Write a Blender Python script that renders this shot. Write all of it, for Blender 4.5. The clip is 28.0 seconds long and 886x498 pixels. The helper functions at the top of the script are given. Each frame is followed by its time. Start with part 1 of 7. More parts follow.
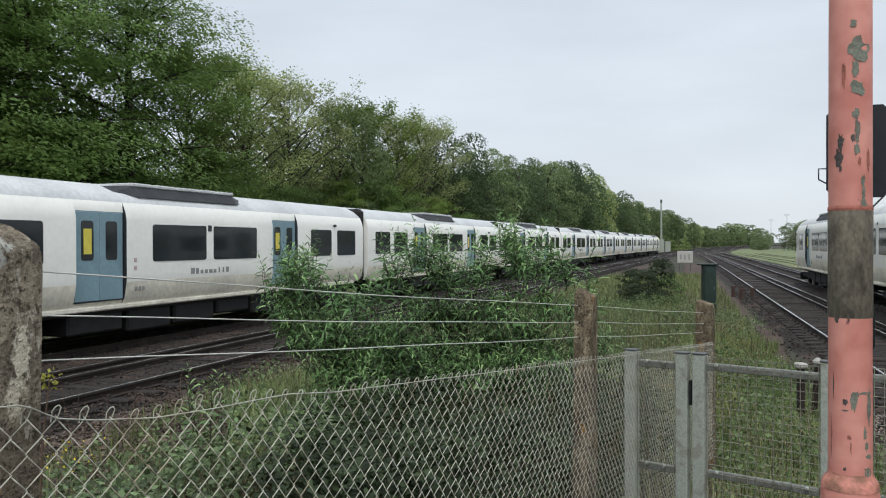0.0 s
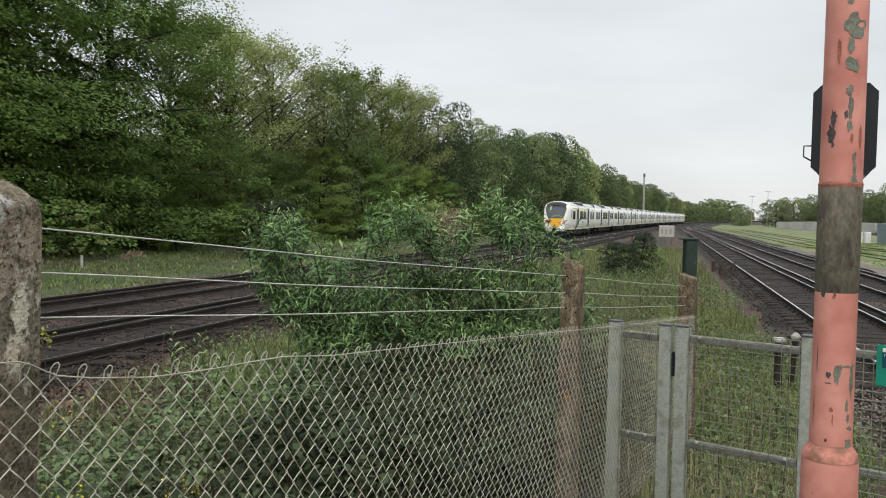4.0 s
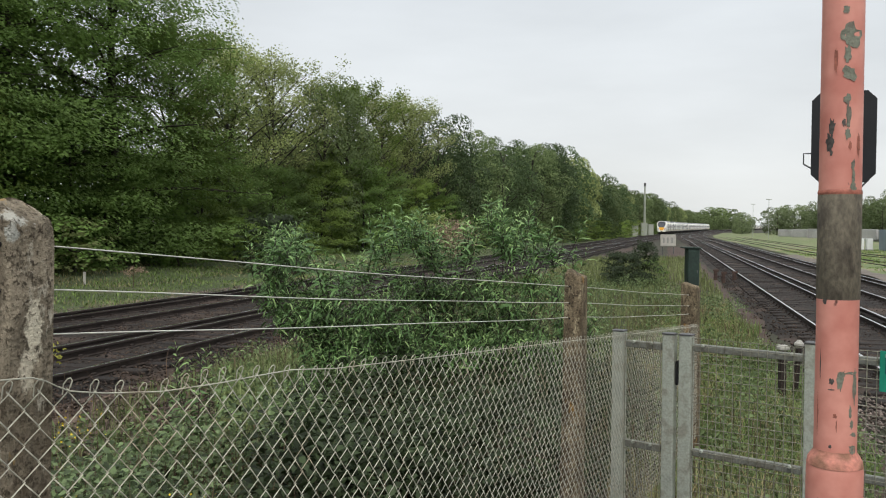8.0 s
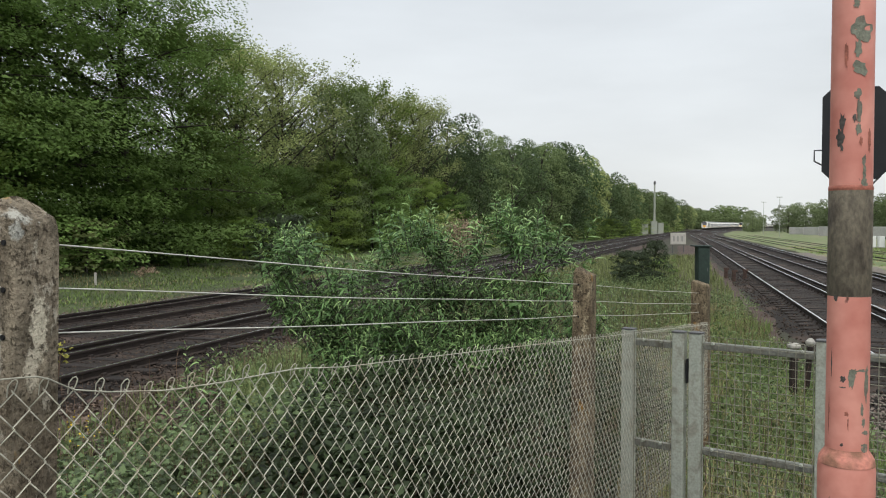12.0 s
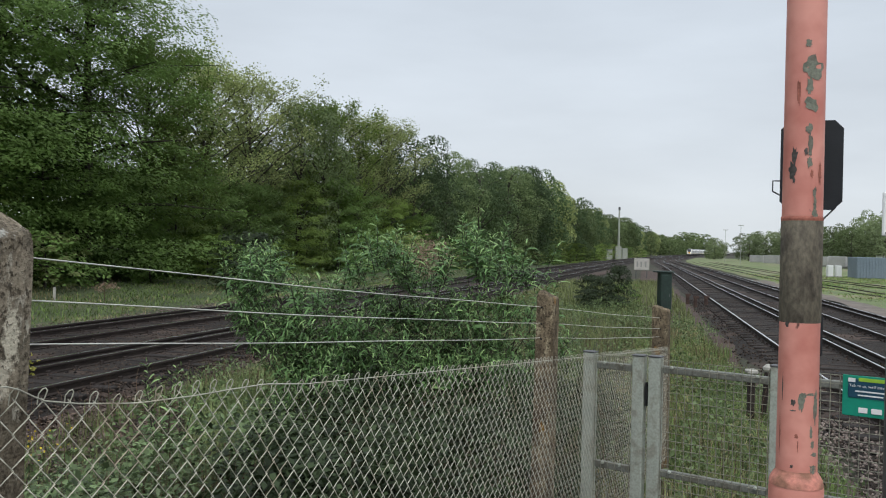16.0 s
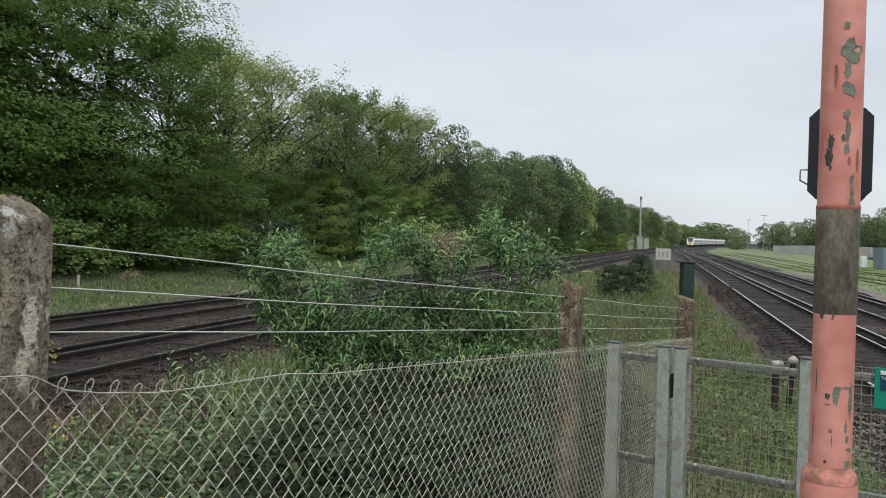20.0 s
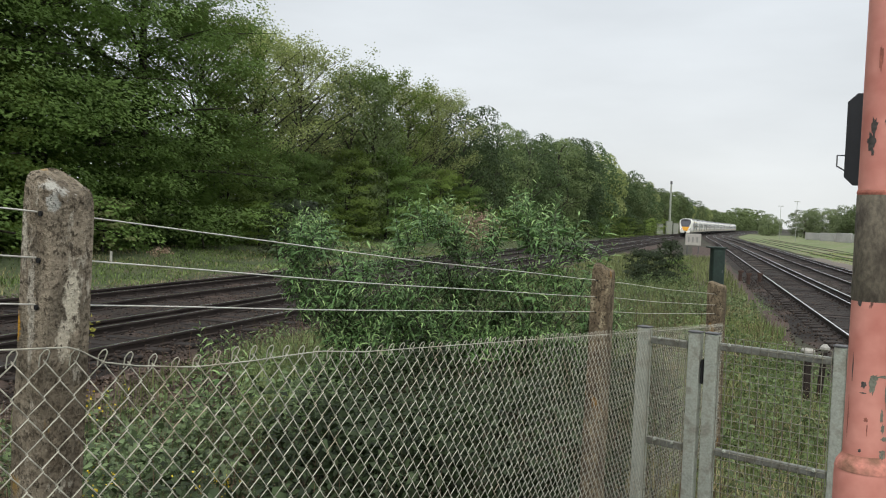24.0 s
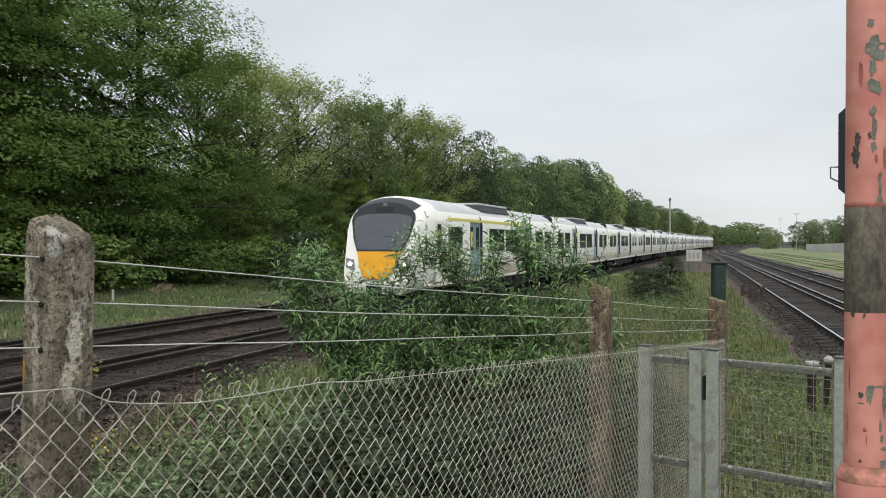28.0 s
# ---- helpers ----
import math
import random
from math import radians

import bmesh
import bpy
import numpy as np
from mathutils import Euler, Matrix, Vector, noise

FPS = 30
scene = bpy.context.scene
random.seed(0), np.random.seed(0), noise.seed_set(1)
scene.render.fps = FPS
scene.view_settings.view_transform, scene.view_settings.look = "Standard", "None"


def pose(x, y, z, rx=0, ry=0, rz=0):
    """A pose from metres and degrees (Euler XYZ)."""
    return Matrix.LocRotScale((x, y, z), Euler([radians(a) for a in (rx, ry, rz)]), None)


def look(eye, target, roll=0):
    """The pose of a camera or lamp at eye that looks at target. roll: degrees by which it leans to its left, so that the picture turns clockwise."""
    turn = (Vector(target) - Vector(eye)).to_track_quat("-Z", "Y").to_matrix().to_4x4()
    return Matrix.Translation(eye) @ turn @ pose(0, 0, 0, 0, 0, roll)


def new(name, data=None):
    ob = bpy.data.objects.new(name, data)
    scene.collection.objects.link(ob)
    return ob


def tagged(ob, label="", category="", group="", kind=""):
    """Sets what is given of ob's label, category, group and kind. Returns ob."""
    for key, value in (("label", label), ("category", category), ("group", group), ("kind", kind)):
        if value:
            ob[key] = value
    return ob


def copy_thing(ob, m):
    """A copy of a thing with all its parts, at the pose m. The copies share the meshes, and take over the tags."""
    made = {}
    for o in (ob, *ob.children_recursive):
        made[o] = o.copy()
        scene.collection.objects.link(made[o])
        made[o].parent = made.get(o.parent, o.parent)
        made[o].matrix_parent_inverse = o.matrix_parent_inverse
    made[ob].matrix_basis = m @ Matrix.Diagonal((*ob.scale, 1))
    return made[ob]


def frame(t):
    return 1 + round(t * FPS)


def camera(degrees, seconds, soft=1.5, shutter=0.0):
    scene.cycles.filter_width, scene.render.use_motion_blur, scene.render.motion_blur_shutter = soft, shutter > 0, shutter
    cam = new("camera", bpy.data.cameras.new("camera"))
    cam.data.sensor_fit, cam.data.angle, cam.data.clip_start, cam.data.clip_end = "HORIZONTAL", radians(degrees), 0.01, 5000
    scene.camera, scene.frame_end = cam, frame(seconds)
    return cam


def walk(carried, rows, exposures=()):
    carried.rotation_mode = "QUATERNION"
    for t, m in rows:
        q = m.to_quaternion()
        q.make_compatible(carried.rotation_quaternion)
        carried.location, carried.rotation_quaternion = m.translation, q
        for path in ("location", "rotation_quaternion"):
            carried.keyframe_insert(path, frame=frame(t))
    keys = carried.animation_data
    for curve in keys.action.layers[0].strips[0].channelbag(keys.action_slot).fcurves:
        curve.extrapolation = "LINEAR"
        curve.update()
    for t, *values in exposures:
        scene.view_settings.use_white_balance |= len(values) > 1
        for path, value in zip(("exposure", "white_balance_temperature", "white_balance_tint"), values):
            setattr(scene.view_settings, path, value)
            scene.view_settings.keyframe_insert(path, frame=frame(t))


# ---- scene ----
cam = camera(56.5, 28.0, soft=1.1)
PATH = [
    (0, (0.0579, 0.0388, 1.6264), (0.0179, 2.0384, 1.6131), -0.15),
    (0.5, (0.0188, 0.0220, 1.6253), (-0.0041, 2.0216, 1.5950), -0.55),
    (1, (0.0138, 0.0190, 1.6263), (-0.0181, 2.0185, 1.5900), 0.15),
    (1.5, (0.0087, 0.0091, 1.6234), (-0.0231, 2.0084, 1.5820), 0.85),
    (2, (0.0037, 0.0131, 1.6243), (-0.0191, 2.0123, 1.5731), 1.25),
    (2.5, (0.0128, 0.0260, 1.6213), (-0.0010, 2.0251, 1.5610), 1.15),
    (3, (0.0148, 0.0290, 1.6203), (0.0111, 2.0277, 1.5491), 1.15),
    (3.5, (0.0139, 0.0340, 1.6183), (0.0141, 2.0323, 1.5361), 1.25),
    (5.5, (0.0208, 0.0200, 1.6144), (0.0321, 2.0177, 1.5202), 0.05),
    (6, (0.0168, 0.0130, 1.6124), (0.0221, 2.0103, 1.5082), -0.05),
    (6.5, (0.0107, 0.0040, 1.6164), (0.0090, 2.0016, 1.5182), 0.25),
    (7, (0.0057, -0.0069, 1.6204), (0.0059, 1.9916, 1.5432), 0.55),
    (7.5, (0.0047, -0.0039, 1.6194), (0.0039, 1.9951, 1.5572), 0.35),
    (8, (0.0067, 0.0040, 1.6194), (0.0059, 2.0032, 1.5611), 0.35),
    (8.5, (0.0067, 0.0080, 1.6164), (0.0119, 2.0074, 1.5641), 0.35),
    (9, (0.0017, 0.0071, 1.6173), (0.0009, 2.0065, 1.5681), 0.25),
    (9.5, (0.0017, 0.0081, 1.6173), (-0.0081, 2.0075, 1.5711), 0.15),
    (10, (0.0057, 0.0060, 1.6154), (-0.0101, 2.0055, 1.5701), -0.05),
    (10.5, (0.0038, 0.0111, 1.6153), (-0.0191, 2.0103, 1.5671), -0.15),
    (11, (0.0078, 0.0170, 1.6133), (-0.0160, 2.0161, 1.5561), -0.15),
    (11.5, (0.0058, 0.0170, 1.6133), (-0.0170, 2.0160, 1.5520), 0.05),
    (13.5, (0.0667, 0.0007, 1.6165), (0.0419, 2.0000, 1.5702), 0.15),
    (14, (0.0646, -0.0153, 1.6166), (0.0368, 1.9843, 1.5843), 0.15),
    (14.5, (-0.0334, -0.0237, 1.6223), (-0.0324, 1.9762, 1.6321), -0.45),
    (15, (-0.0665, -0.0286, 1.6253), (-0.0125, 1.9706, 1.6502), 0.56),
    (15.5, (-0.0215, -0.0458, 1.6104), (0.0485, 1.9529, 1.6234), 1.26),
    (16, (0.0134, -0.0540, 1.6136), (0.0715, 1.9451, 1.6065), 1.26),
    (16.5, (0.0054, -0.0600, 1.6086), (0.0765, 1.9387, 1.5975), 1.16),
    (17, (-0.0455, -0.0397, 1.6144), (0.0586, 1.9576, 1.6084), 0.26),
    (17.5, (-0.0345, -0.0347, 1.6204), (0.1126, 1.9598, 1.6246), 0.47),
    (18, (0.0376, -0.0201, 1.6115), (0.1976, 1.9735, 1.6117), 1.37),
    (18.5, (0.0707, -0.0153, 1.6076), (0.1947, 1.9808, 1.5977), 1.26),
    (19, (0.0527, -0.0132, 1.6085), (0.1457, 1.9846, 1.5956), 1.06),
    (19.5, (0.0217, 0.0019, 1.6094), (0.0848, 2.0009, 1.5904), 1.06),
    (20, (-0.0042, 0.0091, 1.6083), (0.0059, 2.0088, 1.5741), 1.45),
    (20.5, (-0.0202, 0.0072, 1.6083), (-0.0521, 2.0063, 1.5580), 2.15),
    (21, (-0.0282, 0.0042, 1.6063), (-0.0750, 2.0029, 1.5509), 2.65),
    (21.5, (-0.0302, 0.0042, 1.6063), (-0.0791, 2.0027, 1.5479), 2.75),
    (23.5, (-0.0222, 0.0091, 1.6033), (-0.0750, 2.0070, 1.5259), 2.35),
    (24, (-0.0252, 0.0152, 1.6022), (-0.0799, 2.0128, 1.5219), 2.25),
    (24.5, (-0.0272, 0.0132, 1.6052), (-0.0870, 2.0106, 1.5229), 2.25),
    (25, (-0.0243, 0.0022, 1.6063), (-0.0870, 1.9996, 1.5279), 2.05),
    (25.5, (-0.0193, -0.0079, 1.6083), (-0.0801, 1.9898, 1.5319), 2.05),
    (26, (-0.0173, -0.0129, 1.6074), (-0.0801, 1.9848, 1.5329), 2.05),
    (26.5, (-0.0194, -0.0179, 1.6064), (-0.0871, 1.9796, 1.5329), 2.05),
    (27, (-0.0204, -0.0188, 1.6084), (-0.0902, 1.9788, 1.5419), 1.85),
    (27.5, (-0.0154, -0.0199, 1.6104), (-0.0842, 1.9785, 1.5660), 0.85),
    (28, (-0.0015, -0.0329, 1.6125), (-0.0604, 1.9661, 1.5941), 0.05),
]
walk(cam, [(t, look(eye, target, roll)) for t, eye, target, roll in PATH], exposures=(
    (0.0, -0.08, 6090, 10), (1.0, -0.08, 6150, 10), (2.5, -0.05, 6400, 10), (6.0, 0.05, 6530, 10), (8.0, 0.0, 6530, 10), (11.5, 0.0, 6480, 10), (14.0, -0.02, 6380, 10), (15.0, -0.19, 6200, 10),
    (16.5, -0.12, 6130, 10), (18.5, -0.09, 6100, 10), (20.0, -0.10, 6180, 10), (21.0, -0.08, 6320, 10), (23.5, 0.0, 6450, 10), (25.0, -0.02, 6490, 10), (28.0, -0.05, 6390, 10)))

RAIL_Z = -0.68          # top of the running rails; the platform end lies at 0


def line_left(y):
    """Centre of the nearer left-hand track."""
    bend, far = max(0.0, y - 50.0), max(0.0, y - 420.0)
    return -10.55 + 0.315 * y + 0.0001 * bend * bend + 0.00012 * far * far


def line_left_far(y):
    return line_left(y) - 4.3


def line_right(y):
    a, b = 4.3 + 0.272 * y, line_left(y) + 3.9
    k = min(1.0, max(0.0, (y - 110.0) / 170.0))
    k = k * k * (3 - 2 * k)
    return a * (1 - k) + b * k


def line_right_far(y):
    return line_right(y) + 3.6


def line_siding(y):
    return line_right(y) + 9.2 + 0.06 * max(0.0, 80 - y)


def line_siding_far(y):
    return line_right(y) + 13.2 + 0.11 * max(0.0, 80 - y)


# ---- sky and sun ----
SUN_AZ, SUN_EL = radians(176), radians(55)      # from behind the camera
world = bpy.data.worlds.new("overcast_sky")
scene.world = world
world.use_nodes = True
wn, wl = world.node_tree.nodes, world.node_tree.links
wn.clear()
w_out = wn.new("ShaderNodeOutputWorld")
w_bg = wn.new("ShaderNodeBackground")
w_sky = wn.new("ShaderNodeTexSky")
w_sky.sky_type = "NISHITA"
w_sky.sun_disc = False
w_sky.sun_elevation, w_sky.sun_rotation = SUN_EL, SUN_AZ
w_sky.air_density, w_sky.dust_density = 1.0, 4.0
w_bg.inputs["Strength"].default_value = 0.1
w_tc = wn.new("ShaderNodeTexCoord")
w_sep = wn.new("ShaderNodeSeparateXYZ")
wl.new(w_tc.outputs["Generated"], w_sep.inputs[0])
w_ramp = wn.new("ShaderNodeValToRGB")          # cloud deck: paler at the horizon, greyer overhead
w_ramp.color_ramp.elements[0].position, w_ramp.color_ramp.elements[0].color = 0.0, (9.0, 9.25, 9.1, 1)
w_ramp.color_ramp.elements[1].position, w_ramp.color_ramp.elements[1].color = 0.5, (8.8, 9.35, 9.9, 1)
for pos, tone in ((0.10, (8.6, 8.95, 9.1)), (0.32, (7.8, 8.3, 8.7)), (1.0, (13.0, 13.6, 14.2))):
    w_ramp.color_ramp.elements.new(pos).color = (*tone, 1)
wl.new(w_sep.outputs["Z"], w_ramp.inputs[0])
w_map = wn.new("ShaderNodeMapping")
w_map.inputs["Scale"].default_value = (1.0, 1.0, 4.0)
wl.new(w_tc.outputs["Generated"], w_map.inputs[0])
w_noise = wn.new("ShaderNodeTexNoise")
w_noise.inputs["Scale"].default_value, w_noise.inputs["Detail"].default_value = 2.2, 6
wl.new(w_map.outputs[0], w_noise.inputs["Vector"])
w_var = wn.new("ShaderNodeMapRange")
w_var.inputs["From Min"].default_value, w_var.inputs["From Max"].default_value = 0.3, 0.7
w_var.inputs["To Min"].default_value, w_var.inputs["To Max"].default_value = 0.885, 1.085
wl.new(w_noise.outputs["Fac"], w_var.inputs["Value"])
w_mul = wn.new("ShaderNodeVectorMath")
w_mul.operation = "SCALE"
wl.new(w_ramp.outputs["Color"], w_mul.inputs[0])
wl.new(w_var.outputs[0], w_mul.inputs["Scale"])
w_mix = wn.new("ShaderNodeMix")
w_mix.data_type = "RGBA"
w_mix.inputs["Factor"].default_value = 0.9
wl.new(w_sky.outputs[0], w_mix.inputs["A"])
wl.new(w_mul.outputs[0], w_mix.inputs["B"])
wl.new(w_mix.outputs["Result"], w_bg.inputs["Color"])
wl.new(w_bg.outputs[0], w_out.inputs[0])

sun_data = bpy.data.lights.new("sun", "SUN")
sun_data.energy, sun_data.angle, sun_data.color = 1.75, radians(26), (1.0, 0.97, 0.93)
sun = new("sun", sun_data)
sun.matrix_basis = look((60 * math.sin(SUN_AZ), 60 * math.cos(SUN_AZ), 60 * math.tan(SUN_EL)), (0, 0, 0))


# ---- materials ----
def material(name, colour, rough=0.7, metal=0.0, spread=0.25, scale=4.0, fine=40.0, bump=0.15, second=None, amount=0.5,
             per_object=0.0, per_island=0.0, translucent=0.0, stretch=None, spec=0.4):
    """A surface with two scales of variation; second: a colour that shows in patches."""
    m = bpy.data.materials.new(name)
    m.use_nodes = True
    n, l = m.node_tree.nodes, m.node_tree.links
    b = n["Principled BSDF"]
    b.inputs["Roughness"].default_value, b.inputs["Metallic"].default_value = rough, metal
    b.inputs["Specular IOR Level"].default_value = spec
    tc = n.new("ShaderNodeTexCoord")
    src = tc.outputs["Object"]
    if stretch:
        mp = n.new("ShaderNodeMapping")
        mp.inputs["Scale"].default_value = stretch
        l.new(src, mp.inputs[0])
        src = mp.outputs[0]
    big, small = n.new("ShaderNodeTexNoise"), n.new("ShaderNodeTexNoise")
    for tex, s, d in ((big, scale, 4), (small, fine, 3)):
        tex.inputs["Scale"].default_value, tex.inputs["Detail"].default_value = s, d
        l.new(src, tex.inputs["Vector"])
    base = n.new("ShaderNodeRGB")
    base.outputs[0].default_value = (*colour, 1)
    col = base.outputs[0]
    if second:
        ramp = n.new("ShaderNodeMapRange")
        ramp.inputs["From Min"].default_value, ramp.inputs["From Max"].default_value = 0.62 - 0.3 * amount, 0.78 - 0.3 * amount
        l.new(big.outputs["Fac"], ramp.inputs["Value"])
        mix = n.new("ShaderNodeMix")
        mix.data_type = "RGBA"
        l.new(ramp.outputs[0], mix.inputs["Factor"])
        l.new(col, mix.inputs["A"])
        mix.inputs["B"].default_value = (*second, 1)
        col = mix.outputs["Result"]

    def scaled(value, col, low, high, f0=0.0, f1=1.0):
        r = n.new("ShaderNodeMapRange")
        r.inputs["From Min"].default_value, r.inputs["From Max"].default_value = f0, f1
        r.inputs["To Min"].default_value, r.inputs["To Max"].default_value = low, high
        l.new(value, r.inputs["Value"])
        v = n.new("ShaderNodeVectorMath")
        v.operation = "SCALE"
        l.new(col, v.inputs[0])
        l.new(r.outputs[0], v.inputs["Scale"])
        return v.outputs[0]

    col = scaled(big.outputs["Fac"], col, 1 - spread, 1 + spread, 0.3, 0.7)
    col = scaled(small.outputs["Fac"], col, 1 - spread * 0.8, 1 + spread * 0.8, 0.3, 0.7)
    if per_object:
        oi = n.new("ShaderNodeObjectInfo")
        col = scaled(oi.outputs["Random"], col, 1 - per_object, 1 + per_object)
    if per_island:
        ge = n.new("ShaderNodeNewGeometry")
        col = scaled(ge.outputs["Random Per Island"], col, 1 - per_island, 1 + per_island)
    l.new(col, b.inputs["Base Color"])
    if bump:
        bp = n.new("ShaderNodeBump")
        bp.inputs["Strength"].default_value, bp.inputs["Distance"].default_value = min(1.0, bump * 2), 0.02
        l.new(small.outputs["Fac"], bp.inputs["Height"])
        l.new(bp.outputs[0], b.inputs["Normal"])
    if translucent:
        tr = n.new("ShaderNodeBsdfTranslucent")
        l.new(col, tr.inputs["Color"])
        sh = n.new("ShaderNodeMixShader")
        sh.inputs[0].default_value = translucent
        l.new(b.outputs[0], sh.inputs[1])
        l.new(tr.outputs[0], sh.inputs[2])
        l.new(sh.outputs[0], n["Material Output"].inputs[0])
    return m


def glow(name, colour, strength):
    m = bpy.data.materials.new(name)
    m.use_nodes = True
    b = m.node_tree.nodes["Principled BSDF"]
    b.inputs["Base Color"].default_value = (*colour, 1)
    b.inputs["Emission Color"].default_value = (*colour, 1)
    b.inputs["Emission Strength"].default_value = strength
    return m


def plain(name, colour, rough=0.4, metal=0.0):
    return material(name, colour, rough, metal, spread=0.08, bump=0.0)


M_GROUND = material("rough_grass_ground", (0.040, 0.043, 0.023), 0.95, scale=0.35, fine=14, spread=0.3, bump=0.4, second=(0.046, 0.035, 0.024), amount=0.5)
M_BALLAST = material("dirty_ballast", (0.021, 0.0150, 0.0102), 0.95, scale=0.5, fine=22, spread=0.45, bump=0.5, second=(0.058, 0.039, 0.029), amount=0.4)
M_STONE = material("ballast_stone", (0.165, 0.132, 0.112), 0.9, scale=3, fine=30, spread=0.2, bump=0.2, per_island=0.6)
M_STONE_OILY = material("oily_ballast_stone", (0.050, 0.035, 0.026), 0.9, scale=3, fine=30, spread=0.2, bump=0.2, per_island=0.85)
M_RAIL = material("worn_rail_steel", (0.80, 0.80, 0.80), 0.24, 0.9, scale=1, fine=40, spread=0.15, bump=0.05)
M_RUST = material("rusty_rail_side", (0.036, 0.026, 0.021), 0.85, 0.1, scale=2, fine=50, spread=0.35, bump=0.2)
M_SLEEPER = material("oily_sleeper", (0.020, 0.0150, 0.012), 0.9, scale=2, fine=30, spread=0.35, bump=0.3, per_object=0.25)
def lichened(name, base, dark, pale, rusty, crusts=()):
    """Old concrete: dark algae, pits, pale crusts of lichen and a little orange; crusts: (centre, radii, colour) of single patches."""
    m = bpy.data.materials.new(name)
    m.use_nodes = True
    n, l = m.node_tree.nodes, m.node_tree.links
    b = n["Principled BSDF"]
    b.inputs["Roughness"].default_value, b.inputs["Specular IOR Level"].default_value = 0.92, 0.2
    tc = n.new("ShaderNodeTexCoord")

    def tex(scale, detail, shift, rough=0.6):
        mp = n.new("ShaderNodeMapping")
        mp.inputs["Scale"].default_value = (1, 1, 0.45 if scale < 20 else 0.8)
        mp.inputs["Location"].default_value = (shift, shift * 0.7, shift * 1.3)
        l.new(tc.outputs["Object"], mp.inputs[0])
        t = n.new("ShaderNodeTexNoise")
        t.inputs["Scale"].default_value, t.inputs["Detail"].default_value, t.inputs["Roughness"].default_value = scale, detail, rough
        l.new(mp.outputs[0], t.inputs["Vector"])
        return t.outputs["Fac"]

    def step(v, a, c, top=1.0):
        r = n.new("ShaderNodeMapRange")
        r.inputs["From Min"].default_value, r.inputs["From Max"].default_value, r.inputs["To Max"].default_value = a, c, top
        l.new(v, r.inputs["Value"])
        return r.outputs[0]

    def over(f, a, colour):
        x = n.new("ShaderNodeMix")
        x.data_type = "RGBA"
        l.new(f, x.inputs["Factor"])
        if isinstance(a, tuple):
            x.inputs["A"].default_value = (*a, 1)
        else:
            l.new(a, x.inputs["A"])
        x.inputs["B"].default_value = (*colour, 1)
        return x.outputs["Result"]

    grain = tex(90, 4, 0.0)
    col = over(step(tex(16, 6, 1.0, 0.7), 0.42, 0.60), base, tuple(c * 0.46 for c in base))
    col = over(step(tex(5, 7, 5.0, 0.75), 0.47, 0.60, 0.9), col, dark)
    col = over(step(tex(55, 5, 3.0, 0.7), 0.55, 0.63, 0.8), col, tuple(c * 0.45 for c in dark))
    col = over(step(tex(13, 8, 9.0, 0.8), 0.565, 0.61, 0.85), col, pale)
    col = over(step(tex(5, 6, 13.0, 0.7), 0.61, 0.655, 0.85), col, rusty)
    ragged = tex(38, 6, 21.0, 0.75)
    for centre, radii, colour in crusts:
        off = n.new("ShaderNodeVectorMath")
        off.operation = "SUBTRACT"
        l.new(tc.outputs["Object"], off.inputs[0])
        off.inputs[1].default_value = centre
        rel = n.new("ShaderNodeVectorMath")
        rel.operation = "DIVIDE"
        l.new(off.outputs[0], rel.inputs[0])
        rel.inputs[1].default_value = radii
        size = n.new("ShaderNodeVectorMath")
        size.operation = "LENGTH"
        l.new(rel.outputs[0], size.inputs[0])
        edge = n.new("ShaderNodeMath")
        edge.operation = "MULTIPLY_ADD"
        l.new(ragged, edge.inputs[0])
        edge.inputs[1].default_value = 3.2
        l.new(size.outputs["Value"], edge.inputs[2])
        col = over(step(edge.outputs[0], 2.65, 2.3, 0.9), col, colour)
    col = over(step(tex(30, 6, 17.0, 0.75), 0.56, 0.62, 0.8), col, tuple(c * 0.5 for c in dark))
    col = over(step(grain, 0.58, 0.64, 0.8), col, tuple(c * 0.35 for c in dark))
    l.new(col, b.inputs["Base Color"])
    bp = n.new("ShaderNodeBump")
    bp.inputs["Strength"].default_value, bp.inputs["Distance"].default_value = 1.0, 0.014
    l.new(grain, bp.inputs["Height"])
    l.new(bp.outputs[0], b.inputs["Normal"])
    return m


M_CONCRETE = lichened("weathered_concrete", (0.285, 0.238, 0.170), (0.110, 0.088, 0.060), (0.52, 0.51, 0.45), (0.32, 0.16, 0.03))
M_CONCRETE_MOSSY = lichened("lichened_concrete", (0.265, 0.208, 0.132), (0.085, 0.064, 0.042), (0.46, 0.39, 0.25), (0.36, 0.19, 0.045))
M_PLATFORM = material("asphalt_platform", (0.06, 0.06, 0.06), 0.9, scale=1.5, fine=90, spread=0.25, bump=0.3)
M_WIRE = material("galvanised_wire", (0.50, 0.485, 0.39), 0.55, 0.15, scale=5, fine=60, spread=0.25, bump=0.05, second=(0.31, 0.265, 0.19), amount=0.3)
M_LINEWIRE = material("bright_line_wire", (0.66, 0.645, 0.57), 0.5, 0.15, scale=5, fine=60, spread=0.15, bump=0.03)
M_GALV = material("galvanised_steel", (0.41, 0.435, 0.365), 0.6, 0.15, scale=9, fine=70, spread=0.2, bump=0.08, second=(0.25, 0.25, 0.20), amount=0.45)
M_MESHWIRE = material("weathered_weldmesh", (0.27, 0.26, 0.20), 0.65, 0.3, scale=6, fine=60, spread=0.3, bump=0.1)
M_TRUNK = material("bark", (0.052, 0.044, 0.035), 0.95, scale=2, fine=18, spread=0.35, bump=0.5, stretch=(1, 1, 0.3))
